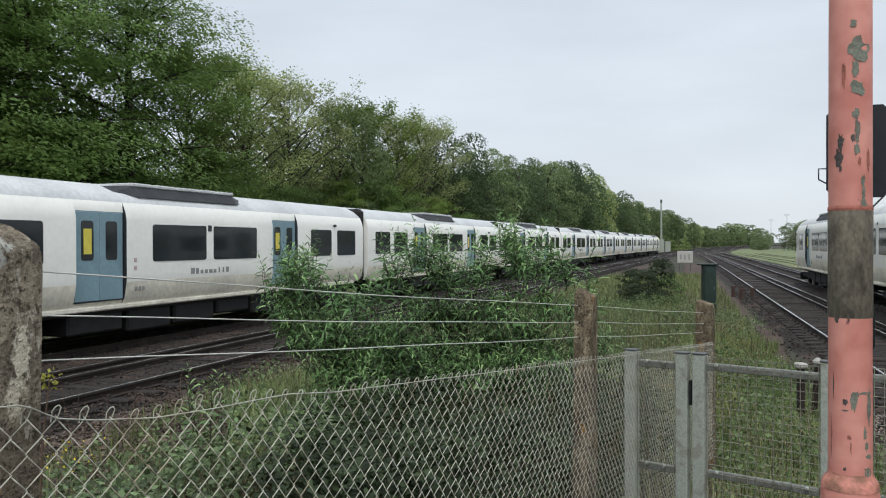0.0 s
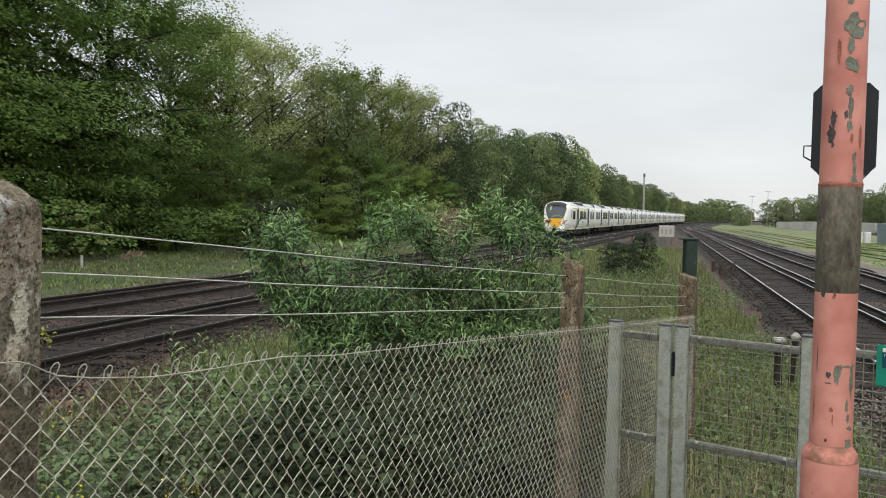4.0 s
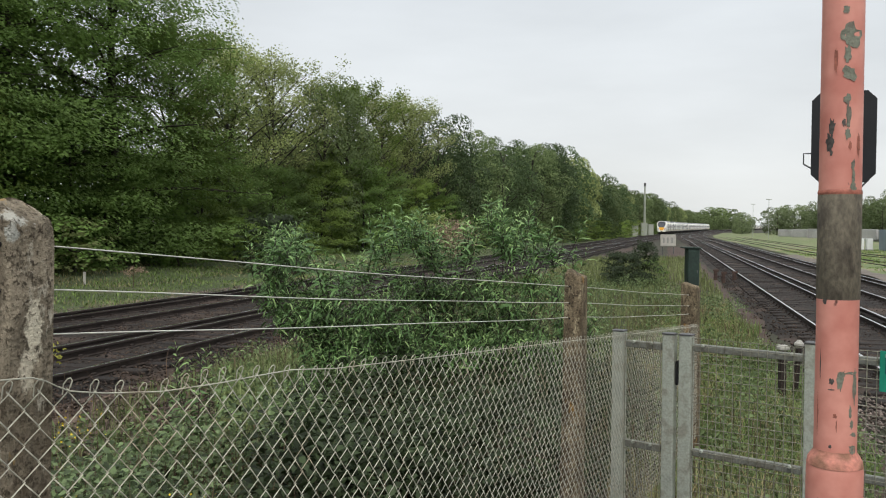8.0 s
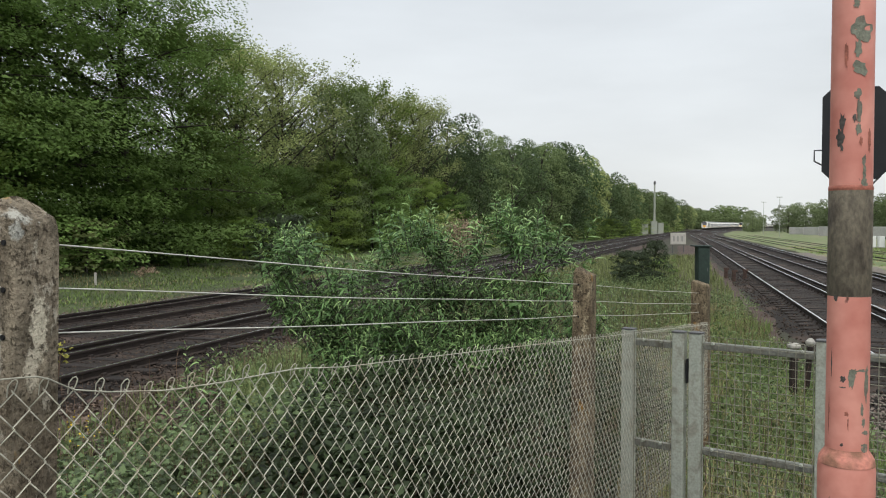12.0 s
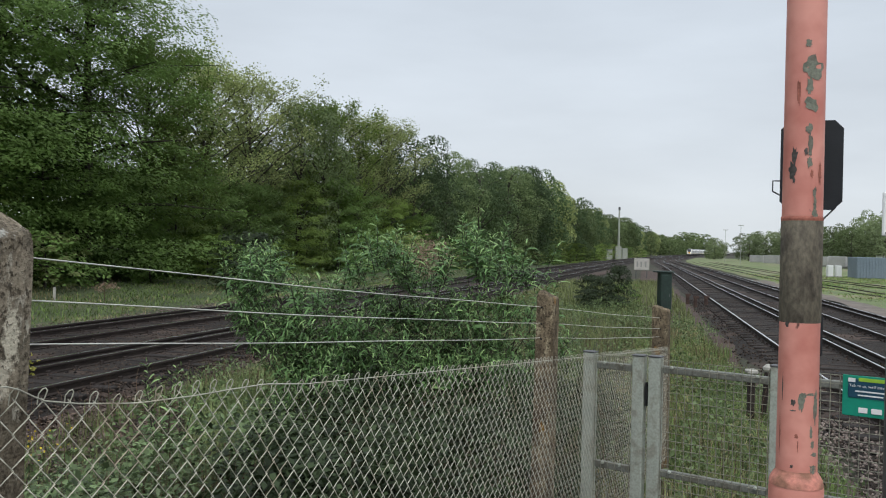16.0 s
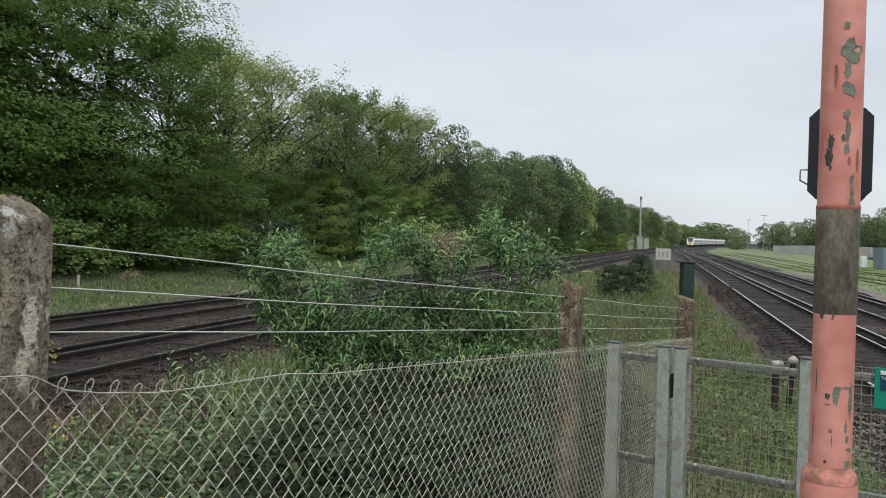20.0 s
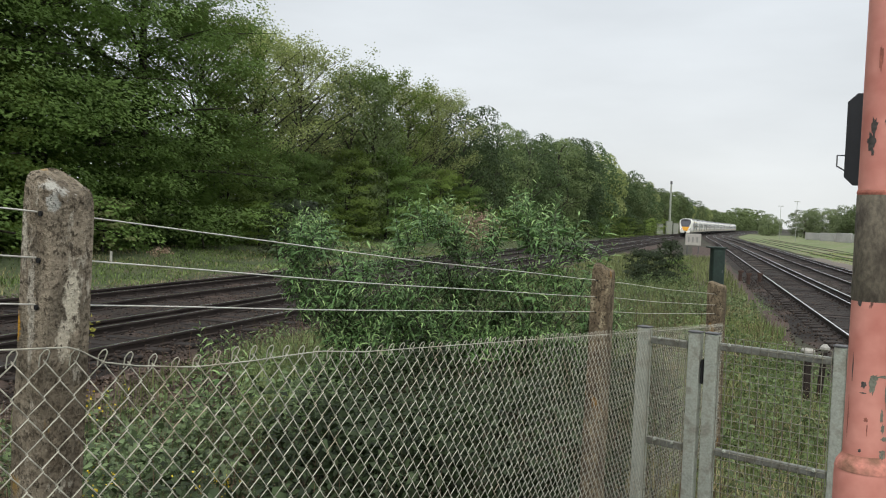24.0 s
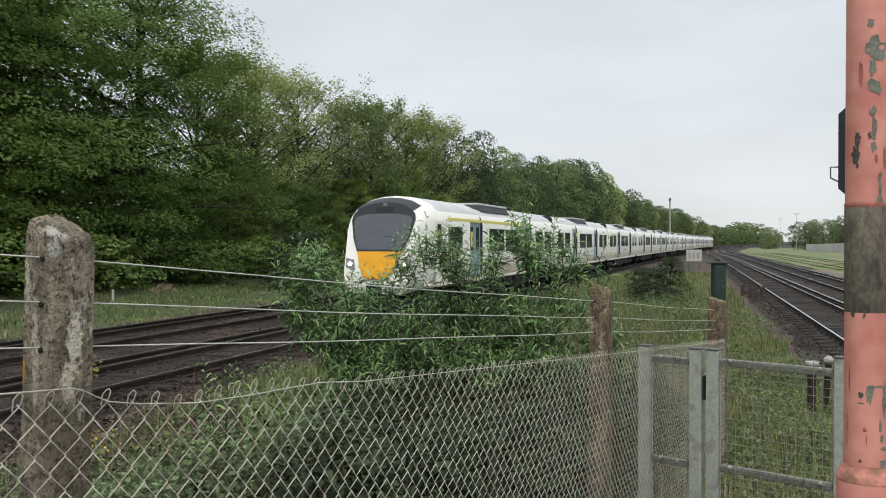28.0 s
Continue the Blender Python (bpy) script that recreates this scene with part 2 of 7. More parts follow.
M_LEAF = material("tree_leaf", (0.192, 0.270, 0.062), 0.6, scale=0.25, fine=1.2, spread=0.2, bump=0, per_object=0.3, per_island=0.12, translucent=0.5, spec=0.2)
M_LEAF_DARK = material("dark_leaf", (0.156, 0.240, 0.064), 0.6, scale=0.25, fine=1.2, spread=0.2, bump=0, per_object=0.28, per_island=0.12, translucent=0.5, spec=0.2)
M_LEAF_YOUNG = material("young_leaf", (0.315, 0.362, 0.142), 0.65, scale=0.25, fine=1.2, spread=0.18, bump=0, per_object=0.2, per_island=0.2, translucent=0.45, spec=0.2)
# Green for the farther crowns, greyed and lightened in place of haze.
M_LEAF_HAZE_DULL = material("haze_dulled_leaf", (0.150, 0.196, 0.080), 0.6, scale=0.25, fine=1.2, spread=0.2, bump=0, per_object=0.3, per_island=0.12, translucent=0.45, spec=0.2)
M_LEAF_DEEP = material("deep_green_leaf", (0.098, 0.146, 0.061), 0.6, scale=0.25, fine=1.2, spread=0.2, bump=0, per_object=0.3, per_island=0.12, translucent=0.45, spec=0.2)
# Leaf of the trees beyond the yard, with distance haze mixed into its colour.
M_LEAF_HAZY = material("hazy_leaf", (0.190, 0.236, 0.112), 0.65, scale=0.25, fine=1.2, spread=0.18, bump=0, per_object=0.2, per_island=0.15, translucent=0.3, spec=0.2)
M_BUDDLEIA = material("grey_green_leaf", (0.108, 0.196, 0.066), 0.58, scale=1.2, fine=6, spread=0.2, bump=0, per_island=0.5, translucent=0.2, spec=0.3)
M_BUDDLEIA_TIP = material("pale_felted_leaf", (0.275, 0.41, 0.155), 0.65, scale=2, fine=9, spread=0.15, bump=0, per_island=0.3, translucent=0.2, spec=0.3)
# Bramble green darkened for shade under the bush; also the dark shrubs' own green.
M_BRAMBLE_DARK_SHADED = material("dark_shaded_bramble_leaf", (0.038, 0.055, 0.023), 0.55, scale=0.9, fine=5, spread=0.3, bump=0, per_island=0.55, translucent=0.25, spec=0.2)
M_GRASS = material("long_grass", (0.190, 0.222, 0.086), 0.8, scale=0.5, fine=3, spread=0.25, bump=0, per_island=0.4, translucent=0.3)
M_DRY = material("dead_stalks", (0.12, 0.078, 0.05), 0.9, scale=0.8, fine=8, spread=0.3, bump=0, per_island=0.4)
M_BARE_TWIG = material("dead_bracken", (0.36, 0.265, 0.19), 0.95, scale=0.8, fine=8, spread=0.25, bump=0, per_island=0.35)


# ---- mesh building ----
class Build:
    """Collects vertices and faces of one mesh."""

    def __init__(self):
        self.v, self.f, self.s, self.k = [], [], [], []
        self.slot = 0

    def add(self, verts, faces, smooth=False):
        o = len(self.v)
        self.v += [tuple(p) for p in verts]
        self.f += [tuple(i + o for i in f) for f in faces]
        self.s += [smooth] * len(faces)
        self.k += [self.slot] * len(faces)
        return self

    def box(self, c, size, turn=None, bevel=0.0):
        """A box with chamfered edges."""
        hx, hy, hz = (0.5 * a for a in size)
        b = min(bevel, 0.45 * min(size))
        pts = []
        if b <= 0:
            pts = [(sx * hx, sy * hy, sz * hz) for sx in (-1, 1) for sy in (-1, 1) for sz in (-1, 1)]
            faces = [(0, 1, 3, 2), (4, 6, 7, 5), (0, 4, 5, 1), (2, 3, 7, 6), (0, 2, 6, 4), (1, 5, 7, 3)]
        else:
            idx = {}
            for sx in (-1, 1):
                for sy in (-1, 1):
                    for sz in (-1, 1):
                        for ax, p in enumerate(((sx * hx, sy * (hy - b), sz * (hz - b)), (sx * (hx - b), sy * hy, sz * (hz - b)), (sx * (hx - b), sy * (hy - b), sz * hz))):
                            idx[sx, sy, sz, ax] = len(pts)
                            pts.append(p)
            I = lambda a, b_, c_, ax: idx[a, b_, c_, ax]  # noqa: E731
            faces = []
            for s in (-1, 1):
                for ax in range(3):
                    ring = [(-1, -1), (1, -1), (1, 1), (-1, 1)]
                    if s < 0:
                        ring = ring[::-1]
                    mk = {0: lambda u, w: I(s, u, w, 0), 1: lambda u, w: I(w, s, u, 1), 2: lambda u, w: I(u, w, s, 2)}[ax]
                    faces.append(tuple(mk(u, w) for u, w in ring))
            for s1 in (-1, 1):
                for s2 in (-1, 1):
                    q = [(I(s1, s2, -1, 0), I(s1, s2, 1, 0), I(s1, s2, 1, 1), I(s1, s2, -1, 1)),
                         (I(-1, s1, s2, 1), I(1, s1, s2, 1), I(1, s1, s2, 2), I(-1, s1, s2, 2)),
                         (I(s2, -1, s1, 2), I(s2, 1, s1, 2), I(s2, 1, s1, 0), I(s2, -1, s1, 0))]
                    faces += [f if s1 * s2 < 0 else f[::-1] for f in q]
                    for s3 in (-1, 1):
                        t = (I(s1, s2, s3, 0), I(s1, s2, s3, 1), I(s1, s2, s3, 2))
                        faces.append(t if s1 * s2 * s3 > 0 else t[::-1])
        m = turn or Matrix.Identity(3)
        c = Vector(c)
        return self.add([c + m @ Vector(p) for p in pts], faces)

    def tube(self, path, radii, n=8, caps=True, smooth=True):
        path = [Vector(p) for p in path]
        if not hasattr(radii, "__len__"):
            radii = [radii] * len(path)
        verts, faces = [], []
        side = None
        for i, p in enumerate(path):
            d = (path[min(i + 1, len(path) - 1)] - path[max(i - 1, 0)]).normalized()
            if side is None:
                side = d.orthogonal().normalized()
            side = (side - d * side.dot(d)).normalized()
            up = d.cross(side)
            for k in range(n):
                a = 2 * math.pi * k / n
                verts.append(p + radii[i] * (math.cos(a) * side + math.sin(a) * up))
        for i in range(len(path) - 1):
            for k in range(n):
                a, b = i * n + k, i * n + (k + 1) % n
                faces.append((a, b, b + n, a + n))
        self.add(verts, faces, smooth)
        if caps:
            self.add(verts[:n], [tuple(range(n))[::-1]]).add(verts[-n:], [tuple(range(n))])
        return self

    def loft(self, rings, closed=True, caps=True, smooth=False):
        n = len(rings[0])
        verts = [p for r in rings for p in r]
        faces = []
        for i in range(len(rings) - 1):
            for k in range(n if closed else n - 1):
                a, b = i * n + k, i * n + (k + 1) % n
                faces.append((a, b, b + n, a + n))
        self.add(verts, faces, smooth)
        if caps:
            self.add(verts[:n], [tuple(range(n))[::-1]]).add(verts[-n:], [tuple(range(n))])
        return self

    def mesh(self, name, *materials):
        me = bpy.data.meshes.new(name)
        me.from_pydata(self.v, [], self.f)
        for m in materials:
            me.materials.append(m)
        me.polygons.foreach_set("use_smooth", self.s)
        if len(materials) > 1:
            me.polygons.foreach_set("material_index", self.k)
        me.update()
        return me


def raw_mesh(name, verts, faces, mat):
    """A large mesh of equal faces out of arrays."""
    verts, faces = np.asarray(verts, np.float32), np.asarray(faces, np.int32)
    me = bpy.data.meshes.new(name)
    k = faces.shape[1]
    me.vertices.add(len(verts))
    me.vertices.foreach_set("co", verts.ravel())
    me.loops.add(faces.size)
    me.loops.foreach_set("vertex_index", faces.ravel())
    me.polygons.add(len(faces))
    me.polygons.foreach_set("loop_start", np.arange(0, faces.size, k, dtype=np.int32))
    me.materials.append(mat)
    me.update(calc_edges=True)
    me.validate()
    return me


def part(name, build, mat, parent, label="", at=None):
    """One mesh object under a thing or a part; build is a Build, or a mesh that alike pieces share."""
    mats = mat if isinstance(mat, (tuple, list)) else (mat,)
    me = build.mesh(name, *mats) if isinstance(build, Build) else build
    ob = new(name, me)
    ob.parent = parent
    if at is not None:
        ob.matrix_basis = at
    return tagged(ob, label)


def thing(name, label, category, m=None, group="", kind=""):
    ob = new(name)
    ob.empty_display_size = 0.2
    if m is not None:
        ob.matrix_basis = m
    return tagged(ob, label, category, group, kind)


def solid(name, build, mat, label="", category="", kind="", group=""):
    mats = mat if isinstance(mat, (tuple, list)) else (mat,)
    me = build.mesh(name, *mats) if isinstance(build, Build) else build
    return tagged(new(name, me), label, category, group, kind)


# ---- ground ----
def fence_side(x, y):
    """Metres to the left of the fence line, which runs from (-0.84, 1.75) towards (2.55, 8.81)."""
    return (-(x + 0.835) * 0.909 + (y - 1.75) * 0.418)


def ground_height(x, y):
    z = -0.95 + 0.06 * noise.noise((x * 0.35, y * 0.35, 1.7)) + 0.03 * noise.noise((x * 1.7, y * 1.7, 4.1))
    away = line_left_far(y) - 5.0 - x                      # the wooded side rises a little
    if away > 0:
        z += min(1.6, 0.055 * away)
    near = fence_side(x, y)
    if 0 < near < 5 and -8 < y < 9:
        z += 0.55 * max(0.0, 1 - near / 5) * max(0.0, min(1.0, (9 - y) / 6))
    return z


def spaced(lo, hi, step, grow):
    out, p, s = [0.0], 0.0, step
    while p < hi:
        p += s
        s *= grow
        out.append(p)
    p, s = 0.0, step
    while p > lo:
        p -= s
        s *= grow
        out.insert(0, p)
    return out


def build_ground():
    xs, ys = spaced(-3000, 3000, 0.45, 1.06), [v + 8 for v in spaced(-1500, 4500, 0.45, 1.06)]
    verts = [(x, y, ground_height(x, y)) for y in ys for x in xs]
    n = len(xs)
    faces = [(j * n + i, j * n + i + 1, j * n + n + i + 1, j * n + n + i) for j in range(len(ys) - 1) for i in range(n - 1)]
    solid("ground", raw_mesh("ground", verts, faces, M_GROUND), M_GROUND, "rough grassy railway land with bare brown patches", "ground", "structure")


def track_frame(line, y):
    """Place and direction of a track at y."""
    d = Vector((line(y + 0.5) - line(y - 0.5), 1.0, 0)).normalized()
    return Vector((line(y), y, 0)), d, Vector((d.y, -d.x, 0))


def along(y0, y1, near=1.2, far=14.0):
    ys, y = [], y0
    while y < y1:
        ys.append(y)
        y += near + (far - near) * min(1.0, max(0.0, (abs(y) - 30) / 250.0))
    return ys + [y1]


def build_bed(name, left, right, a, b, y0, y1, label):
    """The ballast between two tracks' outer shoulders."""
    verts, faces, rows = [], [], along(y0, y1, 0.6, 8.0)
    for y in rows:
        p, _, s = track_frame(left, y)
        q, _, r = track_frame(right, y)
        p, q = p - s * a, q + r * b
        for k in range(13):
            u = k / 12
            c = p.lerp(q, u)
            drop = max(0.0, 1 - u * 8, 1 - (1 - u) * 8) * 0.22
            z = RAIL_Z - 0.165 - drop + 0.028 * noise.noise((c.x * 2.2, c.y * 2.2, 0))
            verts.append((c.x, c.y, z))
    for i in range(len(rows) - 1):
        for k in range(12):
            o = i * 13 + k
            faces.append((o, o + 1, o + 14, o + 13))
    ob = solid(name, raw_mesh(name, verts, faces, M_BALLAST), M_BALLAST, label, "ballast", "structure")
    return ob


def rail_section(w, h, web):
    return [(-w * 0.3, h), (-w / 2, h - 0.008), (-w / 2, h - 0.04), (-web, h - 0.055), (-web, 0.025), (-0.07, 0.01), (-0.07, 0), (0.07, 0), (0.07, 0.01), (web, 0.025), (web, h - 0.055), (w / 2, h - 0.04), (w / 2, h - 0.008), (w * 0.3, h)]


def rail_along(line, off, y0, y1, lift=0.0, w=0.072, h=0.155):
    b = Build()
    sec, rings = rail_section(w, h, 0.009), []
    for y in along(y0, y1, 2.5, 12):
        p, d, s = track_frame(line, y)
        rings.append([(p.x + s.x * (off + u), p.y + s.y * (off + u), RAIL_Z - 0.155 + lift + v) for u, v in sec])
    n = len(sec)
    b.v = [p for r in rings for p in r]
    for i in range(len(rings) - 1):
        o = i * n
        for k in range(n):
            q = (k + 1) % n
            b.f.append((o + k, o + q, o + n + q, o + n + k))
            b.s.append(False)
            b.k.append(0 if k == n - 1 else 1)
    return b


SLEEPER_ME = Build().box((0, 0, 0), (2.5, 0.26, 0.13), bevel=0.02).mesh("sleeper", M_SLEEPER)
CHAIR_ME = Build().box((0, 0, 0.0), (0.24, 0.16, 0.03), bevel=0.008).box((-0.07, 0, 0.03), (0.05, 0.10, 0.05), bevel=0.01).box((0.07, 0, 0.03), (0.05, 0.10, 0.05), bevel=0.01).mesh("rail_chair", M_RUST)


def build_track(line, y0, y1, label, shiny=True, third=0.0, sleepers=(0, 0), sunk=0.0):
    t = thing("railway_track", label, "track")
    mats = (M_RAIL, M_RUST) if shiny else (M_RUST, M_RUST)
    for off in (-0.7535, 0.7535):
        part("rail", rail_along(line, off, y0, y1, -sunk), mats, t)
    if third:
        part("conductor_rail", rail_along(line, third, y0, y1, 0.076, 0.09, 0.12), mats, t, "raised electric conductor rail, dull worn top")
        pots = Build()
        y = max(y0, -5)
        while y < 90:
            p, d, s = track_frame(line, y)
            c = p + s * third
            pots.tube([(c.x, c.y, RAIL_Z - 0.2), (c.x, c.y, RAIL_Z - 0.08)], [0.07, 0.05], 8)
            y += 2.6
        part("insulators", pots, M_CONCRETE, t, "pale porcelain insulator pots under the conductor rail")
    y, count = y0 + 0.3, 0
    while y < sleepers[1]:
        p, d, s = track_frame(line, y)
        if y > sleepers[0] and count < 290:
            count += 1
            m = Matrix.Translation((p.x, p.y, RAIL_Z - 0.155 - 0.065 + 0.012 * math.sin(y * 7.3))) @ Matrix.Rotation(math.atan2(s.y, s.x), 4, "Z")
            part("sleeper", SLEEPER_ME, M_SLEEPER, t, at=m)
            if y < 34:
                for off in (-0.7535, 0.7535):
                    mc = Matrix.Translation((p.x + s.x * off, p.y + s.y * off, RAIL_Z - 0.148)) @ Matrix.Rotation(math.atan2(s.y, s.x), 4, "Z")
                    part("rail_chair", CHAIR_ME, M_RUST, t, at=mc)
        y += 0.68
    return t


def build_ramp():
    """The platform end, which slopes down towards the gate beside the fence."""
    b = Build()
    left, right = [], []
    for y, z in ((-14, 0.0), (0.6, 0.0), (3.4, -0.26)):
        left.append((-0.55 + 0.51 * (y - 1.78) if y > -2 else -5.4, y, z))
        right.append((2.65 + 0.05 * y if y > 0 else 2.65 + 0.27 * y, y, z))
    left.append((1.12, 6.06, -0.50))
    right.append((2.95, 4.68, -0.42))
    top = left + right[::-1]
    n = len(top)
    verts = top + [(x, y, -1.3) for x, y, _ in top]
    faces = [(0, 7, 6, 1), (1, 6, 5, 2), (2, 5, 4, 3)]
    faces += [(k, (k + 1) % n, (k + 1) % n + n, k + n) for k in range(n)]
    b.add(verts, faces)
    solid("platform", b, M_PLATFORM, "dark asphalt platform end sloping down as a ramp", "platform", "structure")


build_ground()
build_bed("ballast_left", line_left_far, line_left, 2.3, 2.1, -45, 1000, "dark oily brown ballast under the curving tracks")
build_bed("ballast_right", line_right, line_right_far, 2.2, 2.4, -45, 1000, "dark brown ballast under the straight tracks")
build_ramp()


# ---- foliage ----
def leaves_at(rng, centres, length, width, droop=0.0, tilt=None):
    """Kite-shaped leaves with random turns; arrays of vertices and quads."""
    n = len(centres)
    d = rng.normal(size=(n, 3))
    d[:, 2] -= droop
    d /= np.linalg.norm(d, axis=1, keepdims=True)
    o = np.cross(d, rng.normal(size=(n, 3)))
    if tilt is not None:                                # blades held nearly level
        d[:, 2] *= tilt
        d /= np.linalg.norm(d, axis=1, keepdims=True)
        o = np.cross(rng.normal(size=(n, 3)) * tilt + np.array([0, 0, 1.0]), d)
    o /= np.linalg.norm(o, axis=1, keepdims=True)
    s = rng.uniform(0.65, 1.35, (n, 1))
    a, w = d * length * s, o * width * s
    up = np.cross(d, o) * length * 0.12 * s
    v = np.stack([centres - 0.5 * a, centres + 0.5 * w + up, centres + 0.5 * a, centres - 0.5 * w + up], 1).reshape(-1, 3)
    f = np.arange(4 * n).reshape(-1, 4)
    return v, f


def leaves_on(rng, centres, facing, length, width, loose=0.45, hang=0.15):
    """Pointed leaves whose blades face more or less the given way."""
    n = len(centres)
    nrm = facing + rng.normal(size=(n, 3)) * loose
    nrm /= np.linalg.norm(nrm, axis=1, keepdims=True)
    d = rng.normal(size=(n, 3))
    d -= nrm * (d * nrm).sum(1, keepdims=True)
    d /= np.linalg.norm(d, axis=1, keepdims=True)
    s = rng.uniform(0.65, 1.35, (n, 1))
    a, w = d * length * s, np.cross(nrm, d) * width * s
    low = np.array([0, 0, -1.0]) * length * hang * s
    v = np.stack([centres - 0.5 * a, centres + 0.5 * w, centres + 0.5 * a + low, centres - 0.5 * w], 1).reshape(-1, 3)
    return v, np.arange(4 * n).reshape(-1, 4)


def spray_points(rng, centre, radius, count, thick=0.1, arch=0.3):
    """A flat, slightly arched spray of leaves round a twig: places and the way they face."""
    a, d = rng.uniform(0, 2 * math.pi, count), radius * rng.uniform(0.0, 1.0, count) ** 0.55
    q = np.stack([d * np.cos(a), d * np.sin(a), rng.normal(size=count) * thick * radius - arch * d * d / radius], 1)
    up = np.stack([0.7 * arch * q[:, 0] / radius, 0.7 * arch * q[:, 1] / radius, np.ones(count)], 1)
    return centre + q, up


def grown_tree(seed, height, spread, low, style, limbs, per, leaves, leaf, mat, radius=0.24):
    """Trunk mesh and crown mesh of one tree. tiered: flat sprays on level limbs; open: small tufts on rising twigs."""
    rng = np.random.default_rng(seed)
    b = Build()
    top = height * 0.9
    bend = rng.normal(size=4) * 0.14
    spine = [np.array([bend[0] * math.sin(3 * k / 8 + bend[2]), bend[1] * math.sin(4 * k / 8 + bend[3]), top * k / 8]) for k in range(9)]
    b.tube(spine, [radius * (1.2 - 1.08 * k / 8) for k in range(9)], 8)
    pts, ups = [], []

    def tuft(c, r, n, thick, arch, lean=None):
        p, u = spray_points(rng, c, r, n, thick, arch)
        pts.append(p)
        ups.append(u if lean is None else u + lean)

    for i in range(limbs):
        u = (i + rng.uniform(0, 1)) / limbs
        z = low + (top - low) * u
        k = min(7, int(z / top * 8))
        foot = spine[k] + (spine[k + 1] - spine[k]) * (z / top * 8 - k)
        a = i * 2.4 + rng.uniform(-0.5, 0.5)
        out = np.array([math.cos(a), math.sin(a), 0.0])
        if style == "open":
            ln = spread * (0.45 + 0.55 * math.sin(math.pi * min(1.0, 0.15 + 0.75 * u))) * rng.uniform(0.75, 1.1)
            rise = 0.75 + 0.5 * u
        else:
            ln = spread * math.sin(math.pi * min(1.0, 0.24 + 0.72 * u)) ** 0.6 * rng.uniform(0.72, 1.12)
            rise = -0.02 + 0.85 * u ** 1.5
        ln *= min(1.0, (height * (0.97 if style == "open" else 1.03) - z) / max(0.3, rise * ln)) if rise > 0 else 1.0
        mid = foot + out * ln * 0.5 + np.array([0, 0, rise * ln * 0.55])
        tip = foot + out * ln + np.array([0, 0, rise * ln * 0.9 - (0.0 if style == "open" else 0.06 * ln)])
        r = radius * (0.5 - 0.36 * u)
        if style == "open" or i % (3 if u > 0.5 else 6) == 0:
            b.tube([foot, mid, tip], [r, r * 0.6, r * 0.12], 5, caps=False)
        tufts = per + 1 if style == "tiered" and u > 0.5 else per
        for q in range(tufts):
            t = 0.3 + 0.7 * (q + rng.uniform(0, 1)) / tufts
            on = foot + (mid - foot) * t * 2 if t < 0.5 else mid + (tip - mid) * (t * 2 - 1)
            side = np.array([-out[1], out[0], 0.0]) * rng.uniform(-1, 1)
            if style == "open":
                go = out * rng.uniform(0.1, 0.7) + side * 0.7 + np.array([0, 0, rng.uniform(0.5, 1.1)])
                end = on + go * ln * rng.uniform(0.2, 0.42) * (1.15 - 0.6 * u)
                b.tube([on, end], [r * 0.3, r * 0.08], 3, caps=False)
                for w in range(3):
                    c = on + (end - on) * (0.55 + 0.2 * w) + rng.normal(size=3) * 0.12
                    tuft(c, spread * rng.uniform(0.075, 0.14), max(3, int(leaves * rng.uniform(0.5, 1.5) / 3)), 0.55, 0.25)
            else:
                c = on + side * ln * (0.16 + 0.28 * t) + np.array([0, 0, rng.normal() * 0.03 * spread])
                rr = spread * rng.uniform(0.13, 0.26) * (0.75 + 0.25 * t)
                if u > 0.5:                                  # the top breaks into closer clumps
                    rr *= 0.72
                    tuft(c, rr, max(6, int(leaves * 1.5 * (rr / (0.19 * spread)) ** 2)), 0.22, 0.4, out * 0.75)
                else:
                    tuft(c, rr, max(6, int(leaves * (rr / (0.19 * spread)) ** 2)), 0.13, 0.4, out * 0.75)
    v, f = leaves_on(rng, np.concatenate(pts), np.concatenate(ups), leaf, leaf * 0.7, 0.6 if style == "open" else 0.32)
    return height, b.mesh("trunk", M_TRUNK), raw_mesh("crown", v, f, mat), mat


